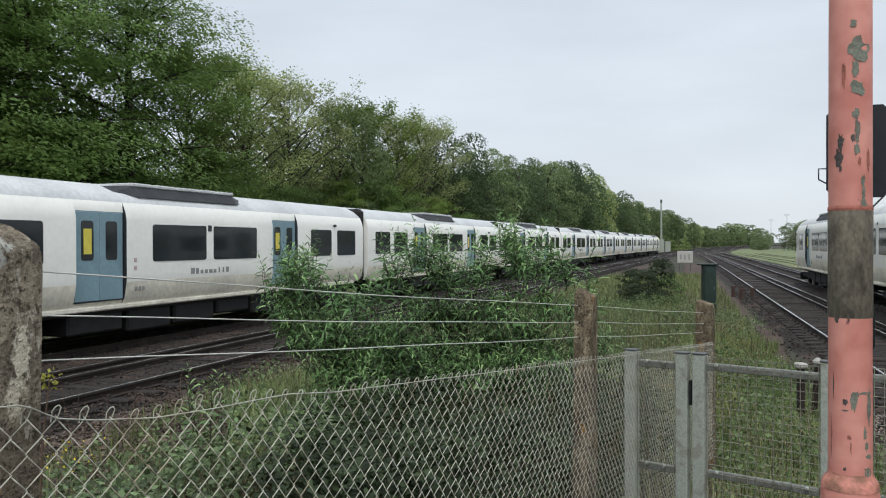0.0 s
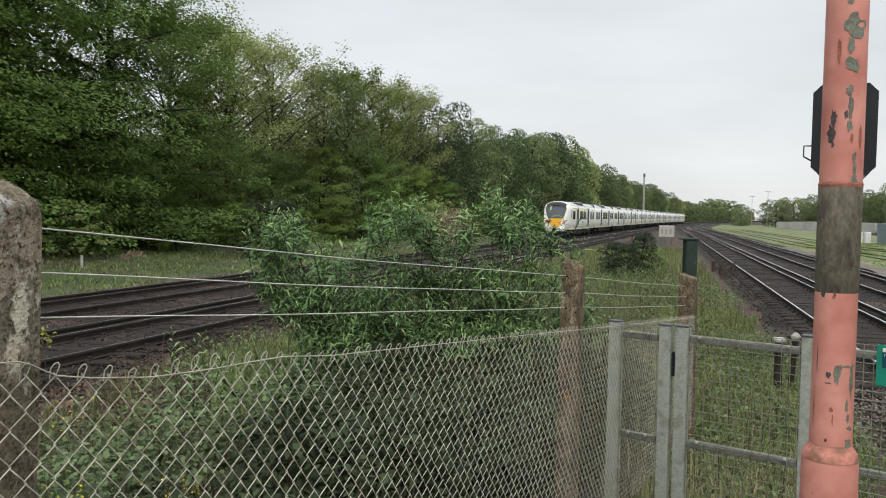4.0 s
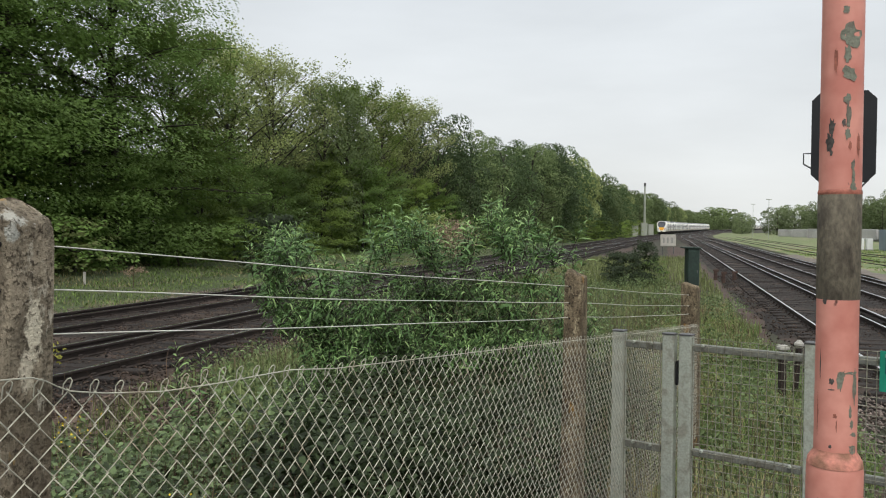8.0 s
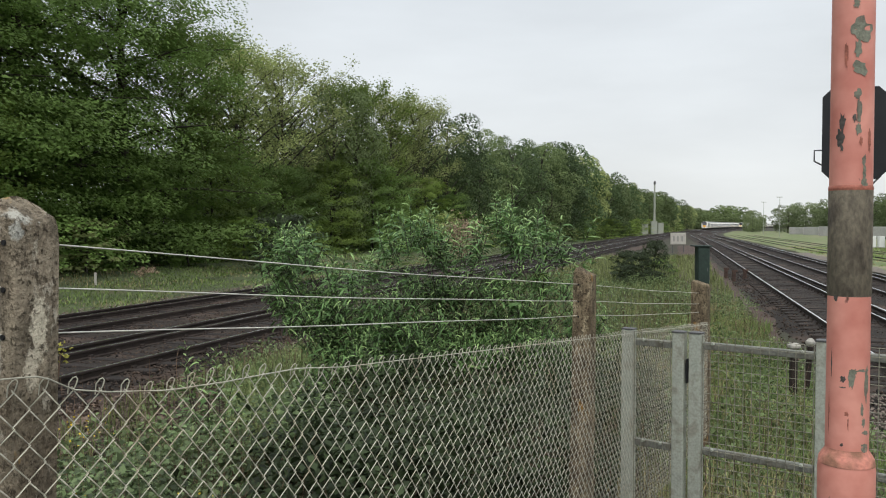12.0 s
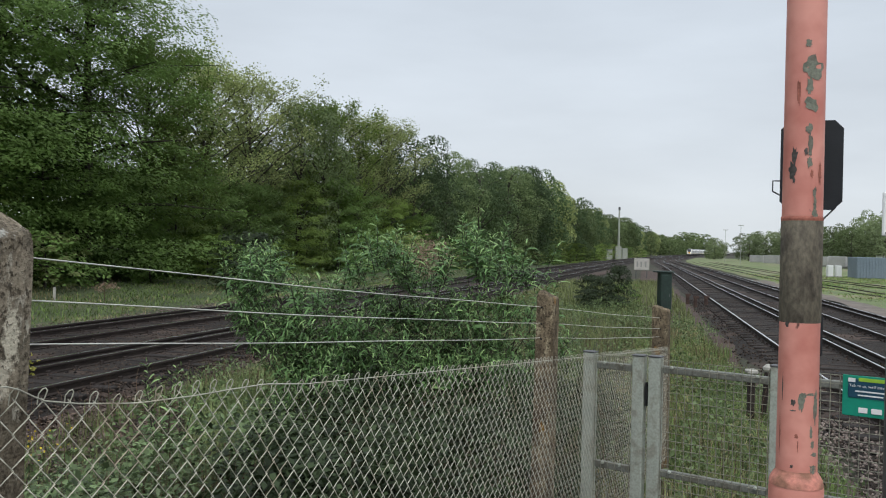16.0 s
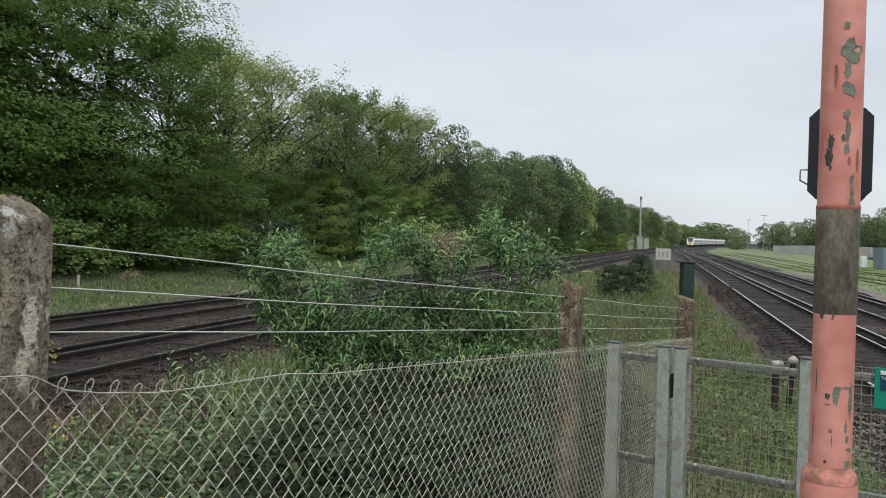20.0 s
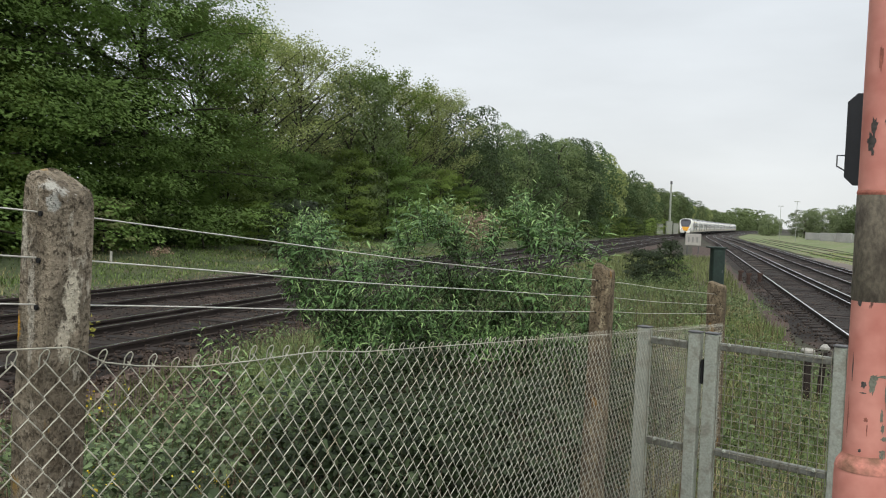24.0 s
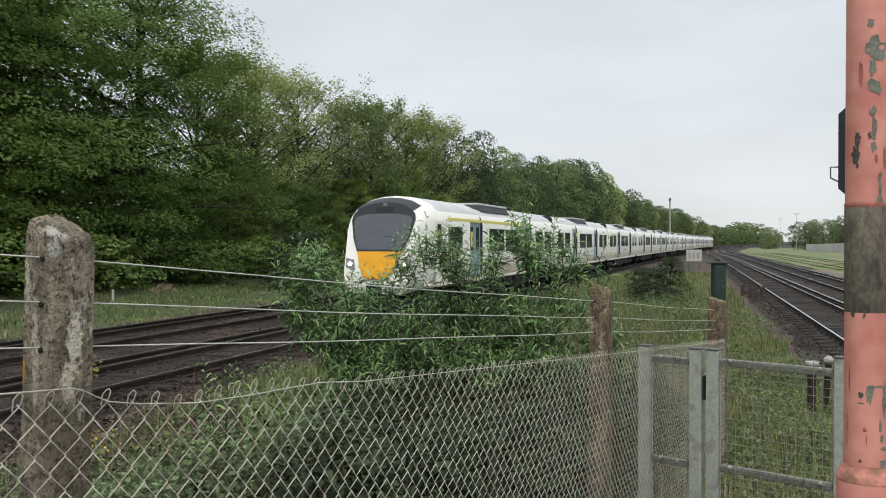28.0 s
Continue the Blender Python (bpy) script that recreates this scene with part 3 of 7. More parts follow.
def domed_tree(seed, height, spread, low, lumps, leaves, leaf, mat, radius=0.25):
    """A full rounded crown: billows of leaf round the limbs' ends, light above and hollow between."""
    rng = np.random.default_rng(seed)
    b = Build()
    b.tube([(0, 0, 0), (0.1, 0.05, height * 0.35), (0, 0, height * 0.85)], [radius * 1.2, radius * 0.8, radius * 0.15], 7)
    pts, ups = [], []
    cz, rz = low + (height - low) * 0.49, (height - low) * 0.5
    for i in range(lumps):
        z = -0.92 + 1.88 * (i + rng.uniform(0, 1)) / lumps
        a = i * 2.4 + rng.uniform(-0.4, 0.4)
        flat = math.sqrt(max(0.0, 1 - z * z)) ** (0.55 if z < 0 else 0.85)
        k = rng.uniform(0.55, 0.9)
        r = spread * rng.uniform(0.2, 0.46) * (0.75 if z > 0.6 else 1.0)
        c = np.array([spread * k * flat * math.cos(a), spread * k * flat * math.sin(a), cz + rz * z * (0.95 if z > 0 else 1.0)])
        if i % 3 == 0:
            b.tube([(0, 0, max(0.5, c[2] - 0.5 * spread)), tuple(c * 0.55 + np.array([0, 0, c[2] * 0.40])), tuple(c)], [radius * 0.35, radius * 0.2, 0.03], 4, caps=False)
        n = max(5, int(leaves / lumps * (r / (0.33 * spread)) ** 2))
        d = rng.normal(size=(n, 3)) + np.array([0.5 * math.cos(a), 0.5 * math.sin(a), 0.75])
        d /= np.linalg.norm(d, axis=1, keepdims=True)
        pts.append(c + d * r * rng.uniform(0.8, 1.1, (n, 1)) * np.array([1, 1, 0.8]))
        ups.append(d + np.array([0, 0, 0.3]))
    v, f = leaves_on(rng, np.concatenate(pts), np.concatenate(ups), leaf, leaf * 0.8, 0.33)
    return height, b.mesh("trunk", M_TRUNK), raw_mesh("crown", v, f, mat), mat


TREE_KINDS = [
    grown_tree(31, 15.0, 5.0, 0.8, "tiered", 100, 7, 120, 0.108, M_LEAF),
    grown_tree(32, 14.0, 4.2, 3.0, "open", 36, 8, 50, 0.15, M_LEAF_YOUNG, 0.17),
    grown_tree(33, 14.5, 5.0, 0.8, "tiered", 100, 7, 120, 0.108, M_LEAF_DARK),
    grown_tree(34, 13.5, 4.2, 2.4, "open", 40, 8, 80, 0.15, M_LEAF, 0.2),
    domed_tree(35, 14.0, 4.8, 0.4, 44, 4600, 0.40, M_LEAF_DEEP),
    domed_tree(36, 13.5, 4.6, 0.4, 44, 4600, 0.40, M_LEAF_HAZE_DULL),
    # Young leaf on far crowns; its paleness also stands in for haze.
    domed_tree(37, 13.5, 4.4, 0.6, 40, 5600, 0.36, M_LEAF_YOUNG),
    domed_tree(38, 11.0, 4.8, 0.0, 40, 6200, 0.35, M_LEAF_HAZY),
    domed_tree(39, 15.0, 4.8, 0.3, 64, 16000, 0.225, M_LEAF_HAZE_DULL),
    domed_tree(40, 14.5, 4.8, 0.2, 58, 16000, 0.225, M_LEAF_DEEP),
    domed_tree(41, 14.0, 4.8, 0.2, 40, 1500, 0.90, M_LEAF_HAZE_DULL),
    grown_tree(42, 7.0, 3.3, 0.2, "tiered", 44, 6, 74, 0.122, M_LEAF_DARK, 0.1),
    grown_tree(43, 7.0, 3.3, 0.2, "tiered", 44, 6, 74, 0.122, M_LEAF, 0.1),
    domed_tree(44, 14.0, 4.6, 0.2, 50, 6600, 0.335, M_LEAF_DEEP),
    domed_tree(45, 13.5, 4.6, 0.2, 44, 6600, 0.335, M_LEAF_HAZE_DULL),
]


def plant_tree(kind, x, y, height, turn, wide=1.0, label="broadleaved tree in fresh spring leaf", group="lineside trees"):
    h, trunk, crown, mat = TREE_KINDS[kind]
    s = height / h
    m = Matrix.Translation((x, y, ground_height(x, y) - 0.1)) @ Matrix.Rotation(turn, 4, "Z") @ Matrix.Diagonal((s * wide, s * wide, s, 1))
    t = thing("tree", label, "tree", m, group)
    part("trunk", trunk, M_TRUNK, t)
    part("crown", crown, mat, t)
    return t


SHRUB_ME = [grown_tree(71 + k, 3.2, 2.1, 0.1, "tiered", 26, 4, 20, 0.16, mm, 0.05)[2] for k, mm in enumerate((M_LEAF_DARK, M_LEAF, M_LEAF_YOUNG))]
SHRUB_ME.append(grown_tree(78, 3.2, 2.1, 0.1, "tiered", 40, 6, 24, 0.15, M_BRAMBLE_DARK_SHADED, 0.05)[2])
STEM_ME = grown_tree(77, 2.8, 1.6, 0.1, "tiered", 9, 1, 6, 0.1, M_LEAF, 0.06)[1]


def plant_shrub(kind, x, y, height, turn, wide=1.0, name="shrub", label="dense leafy green shrub at the wood's edge", group="lineside shrubs"):
    s = height / 3.2
    m = Matrix.Translation((x, y, ground_height(x, y) - 0.05)) @ Matrix.Rotation(turn, 4, "Z") @ Matrix.Diagonal((s * wide, s * wide, s, 1))
    t = thing(name, label, "shrub", m, group)
    part("woody_base", STEM_ME, M_TRUNK, t)
    part("foliage", SHRUB_ME[kind], SHRUB_ME[kind].materials[0], t)


def wood_edge(y):
    """Where the trunks of the front row stand."""
    return line_left_far(y) - (16.5 - 7.5 * min(1.0, max(0.0, (y - 50) / 75.0)))


CANOPY = ((0, 18), (30, 19.5), (43, 19.1), (47, 14.4), (60, 15.4), (66, 14.5), (80, 14.8), (86, 14.8), (98, 14.5), (116, 14.6), (130, 15.8), (145, 15.9), (165, 14.3), (205, 13.5), (315, 13.9), (410, 11.6), (560, 10.0))


def canopy(y):
    for (a, ha), (b, hb) in zip(CANOPY, CANOPY[1:]):
        if y <= b:
            return (ha + (hb - ha) * (y - a) / (b - a)) / 1.07
    return 9.5


def build_woods():
    rng = random.Random(5)
    full, dark, thin = "broad tree in full mid-green spring leaf", "dense dark green broadleaved tree", "slender tree with thin pale young leaves and bare branches"
    looks = {0: full, 1: thin, 2: dark, 3: "tall tree in open fresh leaf", 8: full, 9: dark, 11: "low dark spreading tree leafy to the ground", 12: "low green spreading tree leafy to the ground"}
    front = ((2, 17, 1.15), (0, 24, 1.2), (2, 31, 1.3), (2, 37.5, 1.25), (2, 42.0, 1.25), (3, 48.5, 1.1), (1, 54.5, 1.2), (1, 59.5, 1.1), (8, 64, 0.85),
             (3, 69, 1.1), (1, 74, 1.15), (1, 79, 1.1), (9, 87, 0.98), (8, 95, 0.95), (9, 103, 0.92), (8, 112, 1.05), (9, 120, 0.95))
    for kind, y, wide in front:
        x = wood_edge(y) + (1.3 if y == 42.0 else 0.0)
        high = canopy(y) * (rng.uniform(0.97, 1.02) if y < 84 else rng.uniform(0.95, 1.09))
        plant_tree(kind, x + (rng.uniform(-0.8, 0.6) if y < 84 else rng.uniform(-1.2, 1.6)), y, high, rng.uniform(0, 6.28), wide, looks[kind])
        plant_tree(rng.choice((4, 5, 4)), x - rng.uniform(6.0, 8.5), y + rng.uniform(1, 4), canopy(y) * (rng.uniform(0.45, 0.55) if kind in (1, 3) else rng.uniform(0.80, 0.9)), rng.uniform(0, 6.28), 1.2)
        for k in range(1 if y < 84 else 2):
            plant_shrub(rng.randrange(3), x + rng.uniform(2.2, 4.4), y + rng.uniform(-2.6, 2.9), rng.uniform(1.6, 3.8), rng.uniform(0, 6.28), rng.uniform(1.0, 1.5))
    for k, y in enumerate((27, 33, 38.5, 44, 48.5, 52.5, 57, 61.5, 66, 71, 76, 82)):       # the leafy skirt of the wood
        kind = 12 if k % 3 == 1 else 11
        plant_tree(kind, wood_edge(y) + rng.uniform(1.2, 3.2), y, rng.uniform(5.4, 8.2), rng.uniform(0, 6.28), rng.uniform(0.9, 1.1), looks[kind], "low trees at the wood's edge")
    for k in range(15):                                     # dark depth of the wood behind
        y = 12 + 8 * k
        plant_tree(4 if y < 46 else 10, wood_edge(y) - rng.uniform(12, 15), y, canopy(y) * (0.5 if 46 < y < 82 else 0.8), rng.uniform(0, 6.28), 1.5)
    y = 127.0
    while y < 800:
        x = wood_edge(y)
        hh = canopy(y) * rng.uniform(0.88, 1.1)
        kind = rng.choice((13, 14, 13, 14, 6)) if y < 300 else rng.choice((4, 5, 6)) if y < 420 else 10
        plant_tree(kind, x + rng.uniform(-1.8, 1.4), y, hh, rng.uniform(0, 6.28), rng.uniform(0.85, 1.15))
        if y < 330:
            plant_tree(10, x - rng.uniform(5.5, 8), y + rng.uniform(1, 4), hh * rng.uniform(0.9, 1.0), rng.uniform(0, 6.28), 1.2)
            plant_shrub(rng.randrange(3), x + rng.uniform(2.0, 4.2), y + rng.uniform(-2, 2.5), rng.uniform(2.0, 4.2), rng.uniform(0, 6.28), 1.5)
        y += rng.uniform(6.5, 9.0) * (1 + max(0.0, y - 150) / 260.0)


build_woods()


# ---- fence of concrete posts, chain link and line wires ----
FENCE_DIR = Vector((0.4562, 0.8899, 0))
FENCE_A = Vector((-0.932, 1.78, 0))


def fence_at(s, z=0.0, out=0.0):
    p = FENCE_A + FENCE_DIR * s
    return Vector((p.x - FENCE_DIR.y * out, p.y + FENCE_DIR.x * out, z))


FENCE_TURN = math.atan2(FENCE_DIR.y, FENCE_DIR.x)
M_POST = lichened("crusted_concrete", (0.32, 0.27, 0.195), (0.135, 0.106, 0.072), (0.47, 0.43, 0.34), (0.36, 0.22, 0.06), (
    ((0.118, 0.002, 1.645), (0.035, 0.019, 0.075), (0.66, 0.60, 0.46)), ((0.116, -0.014, 1.555), (0.035, 0.017, 0.05), (0.58, 0.52, 0.40)),
    ((0.13, -0.03, 1.885), (0.055, 0.035, 0.028), (0.47, 0.46, 0.40)), ((0.12, -0.05, 1.85), (0.03, 0.02, 0.02), (0.42, 0.42, 0.37)), ((0.002, -0.055, 1.585), (0.018, 0.03, 0.036), (0.50, 0.25, 0.02)),
    ((0.058, -0.056, 1.62), (0.013, 0.02, 0.12), (0.44, 0.40, 0.32)), ((0.03, -0.056, 1.77), (0.012, 0.02, 0.06), (0.46, 0.42, 0.33))))
POSTS = ((0.0, 1.649, 0.106, M_POST, 2.2), (3.86, 1.324, 0.122, M_CONCRETE_MOSSY, 0.6), (7.87, 1.005, 0.178, M_CONCRETE_MOSSY, -0.4))


def post_build(height, w, lean, seed):
    """A tapered square post with worn, rounded top corners and holes for the wires."""
    rng = random.Random(seed)
    b = Build()
    rings = []
    n = 20
    for k, (z, f) in enumerate([(-0.5, 1.10), (0.0, 1.09)] + [(height * i / 14, 1.08 - 0.08 * i / 14) for i in range(1, 12)] + [(height - 0.07, 1.0), (height - 0.03, 0.985), (height - 0.012, 0.93), (height - 0.003, 0.82), (height, 0.55)]):
        ring = []
        for q in range(n):
            a = 2 * math.pi * (q + 0.5) / n
            c, s = math.cos(a), math.sin(a)
            r = w * 0.5 / max(abs(c), abs(s)) * (1 - 0.07 * min(abs(c), abs(s)) ** 2 / max(abs(c), abs(s)) ** 2)
            wear = 1 + 0.035 * noise.noise((c * 2 + seed, s * 2, z * 7)) + 0.02 * rng.uniform(-1, 1)
            tilt = -0.024 * c * max(0.0, (z - height + 0.12) / 0.12)
            ring.append((r * c * f * wear + lean * z * 0.0175, r * s * f * wear, z + tilt))
        rings.append(ring)
    return b.loft(rings, smooth=False)


def build_fence():
    f = thing("wire_fence", "old railway fence of concrete posts, chain link and plain line wires", "fence")
    for k, (s, top, w, mat, lean) in enumerate(POSTS):
        base = -0.75 if k else -0.25
        m = Matrix.Translation(fence_at(s, base, 0.0 if k else 0.036)) @ Matrix.Rotation(FENCE_TURN - radians(90), 4, "Z")
        part("concrete_post", post_build(top - base, w, lean, 3 + k), mat, f, "weathered grey concrete post with lichen and a broken top" if k == 0 else "orange-lichened old concrete post", m)
        for z0, fall in ((1.574, 0.0870), (1.476, 0.0890), (1.377, 0.0878)):
            z = z0 - fall * s - base
            off = 0.0 if k else 0.034 + lean * z * 0.0175 - 0.018
            part("wire_hole", Build().tube([(off, -w * 0.46, z), (off, -w * 0.535, z)], 0.006, 10), M_DARK, f, at=m)
    # back along the platform
    m = Matrix.Translation(fence_at(-3.4, -0.2)) @ Matrix.Rotation(FENCE_TURN - radians(90), 4, "Z")
    part("concrete_post", post_build(1.9, 0.122, 0.5, 9), M_CONCRETE, f, at=m)

    for k, (z0, fall) in enumerate(((1.574, 0.0870), (1.476, 0.0890), (1.377, 0.0878))):
        b, path = Build(), []
        for i in range(60):
            s = -3.4 + 11.27 * i / 59
            loc = min(abs(s - q) for q in (-3.4, 0, 3.86, 7.87))
            path.append(fence_at(s, z0 - fall * s - 0.008 * math.sin(min(1.0, loc / 1.9) * math.pi / 2) + 0.002 * math.sin(s * 3 + k), 0.01 - 0.054 * math.exp(-(s / 0.3) ** 2)))
        b.tube(path, 0.0019, 5)
        part("line_wire", b, M_LINEWIRE, f, "taut galvanised line wire")
    # chain link, hung on a sagging top wire on the platform side of the posts
    mesh = Build()
    pitch, half, step = 0.0355, 0.01775, 0.038
    edge = ((-2.0, 0.02), (0.05, 0.017), (0.2, 0.003), (0.29, -0.012), (0.4, -0.002), (0.5, 0.004), (0.7, 0.0), (0.85, -0.004), (1.0, -0.015), (8.0, -0.014))
    strain = ((-2.0, 0.05), (0.0, 0.05), (0.035, 0.034), (0.075, 0.014), (0.17, 0.0), (0.35, -0.013), (0.56, -0.0085), (0.7, -0.001), (0.87, 0.006), (1.1, -0.006), (8.0, -0.010))

    def level(table, s):
        """Height of the sagging mesh edge or of the wire that holds it."""
        for (a, ha), (b, hb) in zip(table, table[1:]):
            if s <= b:
                break
        return 1.242 - 0.085 * s + ha + (hb - ha) * (s - a) / (b - a)

    s = -1.5
    k = 0
    while s < 7.8:
        path = []
        z, i = level(edge, s) + 0.004 * math.sin(k // 2 * 5.7), 0
        low = -0.62 if s > 1 else -0.1
        flip = -1 if k % 2 else 1
        jit = 0.003 * math.sin(k // 2 * 12.9)
        if k % 2 == 0:                                  # the knuckle that ties two wires, bent over to one side
            lean = 0.006 + 0.005 * math.sin(k * 3.1)
            for u, v in ((-0.009, -0.012), (-0.007, 0.012), (0.0, 0.022), (0.006, 0.024), (0.009, 0.018), (0.006, 0.006), (0.001, -0.006)):
                path.append(fence_at(s + half + jit + u + lean * max(0.0, v) * 30, z + v, -0.080 - u * 0.5))
        # a flattened spiral: each slant starts at the front and ends at the back, where it hooks round its neighbour
        while z > low:
            side = half * (flip if i % 2 == 0 else -flip)
            slip = jit * max(0.0, 1 - i * 0.2)
            path.append(fence_at(s + side + slip, z + 0.002, -0.0785))
            path.append(fence_at(s + side + slip, z - 0.002, -0.0875))
            z -= step
            i += 1
        mesh.tube(path, 0.0018, 3, caps=False)
        s += pitch
        k += 1
    tagged(part("chain_link", mesh, M_WIRE, f, "galvanised diamond chain-link mesh with knuckled top"), kind="stuff")
    top = Build()
    top.tube([fence_at(-1.5 + 9.3 * i / 300, level(strain, -1.5 + 9.3 * i / 300), -0.090) for i in range(301)], 0.0019, 5)
    part("straining_wire", top, M_WIRE, f)


M_DARK = plain("dark_void", (0.012, 0.012, 0.012), 0.9)


# ---- mesh gate at the foot of the ramp ----
GATE_A, GATE_DIR = Vector((1.274, 6.114, 0)), Vector((0.7953, -0.6062, 0))
GATE_TURN = math.atan2(GATE_DIR.y, GATE_DIR.x)


def gate_at(s, z):
    p = GATE_A + GATE_DIR * s
    return Vector((p.x, p.y, z))


def weldmesh(b, s0, s1, z0, z1, cell, out=0.0):
    nrm = Vector((GATE_DIR.y, -GATE_DIR.x, 0)) * out
    n = max(2, round((s1 - s0) / cell))
    for i in range(n + 1):
        s = s0 + (s1 - s0) * i / n
        b.tube([gate_at(s, z0) + nrm, gate_at(s, z1) + nrm], 0.0029, 4)
    n = max(2, round((z1 - z0) / cell))
    for i in range(n + 1):
        z = z0 + (z1 - z0) * i / n
        b.tube([gate_at(s0, z) + nrm * 1.25, gate_at(s1, z) + nrm * 1.25], 0.0029, 4)


def gate_top(s):
    return 0.842 + 0.022 * s


def build_gate():
    g = thing("mesh_gate", "galvanised steel gate and side panels filled with square weldmesh", "gate")
    turn = Matrix.Rotation(GATE_TURN, 3, "Z")
    base = -0.78
    for s, w in ((0.052, 0.090), (0.438, 0.086), (0.561, 0.088), (1.385, 0.074), (2.55, 0.10), (3.6, 0.10)):
        b = Build()
        h = gate_top(s) - base
        b.box(gate_at(s, base + h / 2), (w, 0.07, h), turn, 0.006)
        p = part("gate_post", b, M_GALV, g, "square galvanised steel post")
        c = Build()
        c.box(gate_at(s, gate_top(s) + 0.006), (w + 0.006, 0.078, 0.011), turn, 0.003)
        part("cap", c, M_DARKGALV, p)
    for s0, s1 in ((0.11, 0.384), (0.616, 1.34), (1.43, 2.50), (2.60, 3.55)):
        for z in (gate_top((s0 + s1) / 2) - 0.088, gate_top((s0 + s1) / 2) - 0.822):
            b = Build()
            b.box(gate_at((s0 + s1) / 2, z), (s1 - s0, 0.04, 0.05), turn, 0.005)
            part("cross_rail", b, M_RAILGALV, g)
            for s in (s0 + 0.07, s1 - 0.07):
                c = Build()
                p = gate_at(s, z + 0.02) - Vector((-GATE_DIR.y, GATE_DIR.x, 0)) * 0.025
                c.tube([p, p - Vector((-GATE_DIR.y, GATE_DIR.x, 0)) * 0.02], [0.014, 0.009], 6)
                part("bolt", c, M_GALV, g)
        b = Build()
        weldmesh(b, s0, s1, base + 0.05, gate_top(s0) - 0.01, 0.056, 0.03)
        tagged(part("weldmesh", b, M_MESHWIRE, g, "rusting square weldmesh infill"), kind="stuff")
    c = Build()
    c.box(gate_at(0.499, 0.585), (0.016, 0.05, 0.17), turn, 0.004)
    part("latch", c, M_DARK, g, "black gate latch")
    # spare mesh panel leaning behind
    sgn = thing("helpline_sign", "small green sign with navy panel and white writing", "sign", Matrix.Translation(gate_at(1.922, 0.748) - Vector((-GATE_DIR.y, GATE_DIR.x, 0)) * 0.05) @ Matrix.Rotation(GATE_TURN, 4, "Z"))
    part("plate", Build().box((0, 0, 0), (0.275, 0.006, 0.25), bevel=0.002), M_SIGN_GREEN, sgn)
    part("panel", Build().box((0.012, -0.005, 0.045), (0.235, 0.004, 0.115), bevel=0.001), M_SIGN_BLUE, sgn, "dark blue panel")
    part("lime_bar", Build().box((0.03, -0.008, 0.102), (0.155, 0.004, 0.022), bevel=0.001), M_SIGN_LIME, sgn)
    part("badge", Build().box((-0.085, -0.008, 0.096), (0.04, 0.004, 0.024), bevel=0.001), M_WHITE, sgn)
    cu = bpy.data.curves.new("lettering", "FONT")
    cu.body, cu.size, cu.extrude = "Talk to us, we'll listen", 0.0235, 0.0006
    me_ob = bpy.data.objects.new("tmp_text", cu)
    scene.collection.objects.link(me_ob)
    me = bpy.data.meshes.new_from_object(me_ob.evaluated_get(bpy.context.evaluated_depsgraph_get()))
    bpy.data.objects.remove(me_ob)
    me.materials.clear()
    me.materials.append(M_WHITE)
    part("lettering", me, M_WHITE, sgn, "white heading", Matrix.Translation((-0.10, -0.009, 0.056)) @ Matrix.Rotation(radians(90), 4, "X"))
    for k in range(2):
        part("small_print", Build().box((0.02, -0.008, 0.03 - 0.024 * k), (0.17 - 0.03 * k, 0.003, 0.008)), M_WHITE, sgn)
    for x0, w in ((-0.02, 0.05), (0.055, 0.058)):
        part("number_bar", Build().box((x0, -0.006, -0.085), (w, 0.004, 0.032), bevel=0.001), M_WHITE, sgn)


M_RAILGALV = material("dull_galvanised_rail", (0.235, 0.24, 0.205), 0.6, 0.15, scale=9, fine=70, spread=0.25, bump=0.08, second=(0.15, 0.14, 0.11), amount=0.45)
M_DARKGALV = plain("dull_cap", (0.12, 0.12, 0.12), 0.6, 0.3)
M_WHITE = material("white_paint", (0.76, 0.77, 0.74), 0.5, spread=0.025, scale=2, fine=20, bump=0.0)
M_SIGN_GREEN = plain("green_sign", (0.012, 0.25, 0.16), 0.4)
M_SIGN_BLUE = plain("navy_sign", (0.012, 0.06, 0.10), 0.4)
M_SIGN_LIME = plain("lime_sign", (0.30, 0.50, 0.04), 0.4)


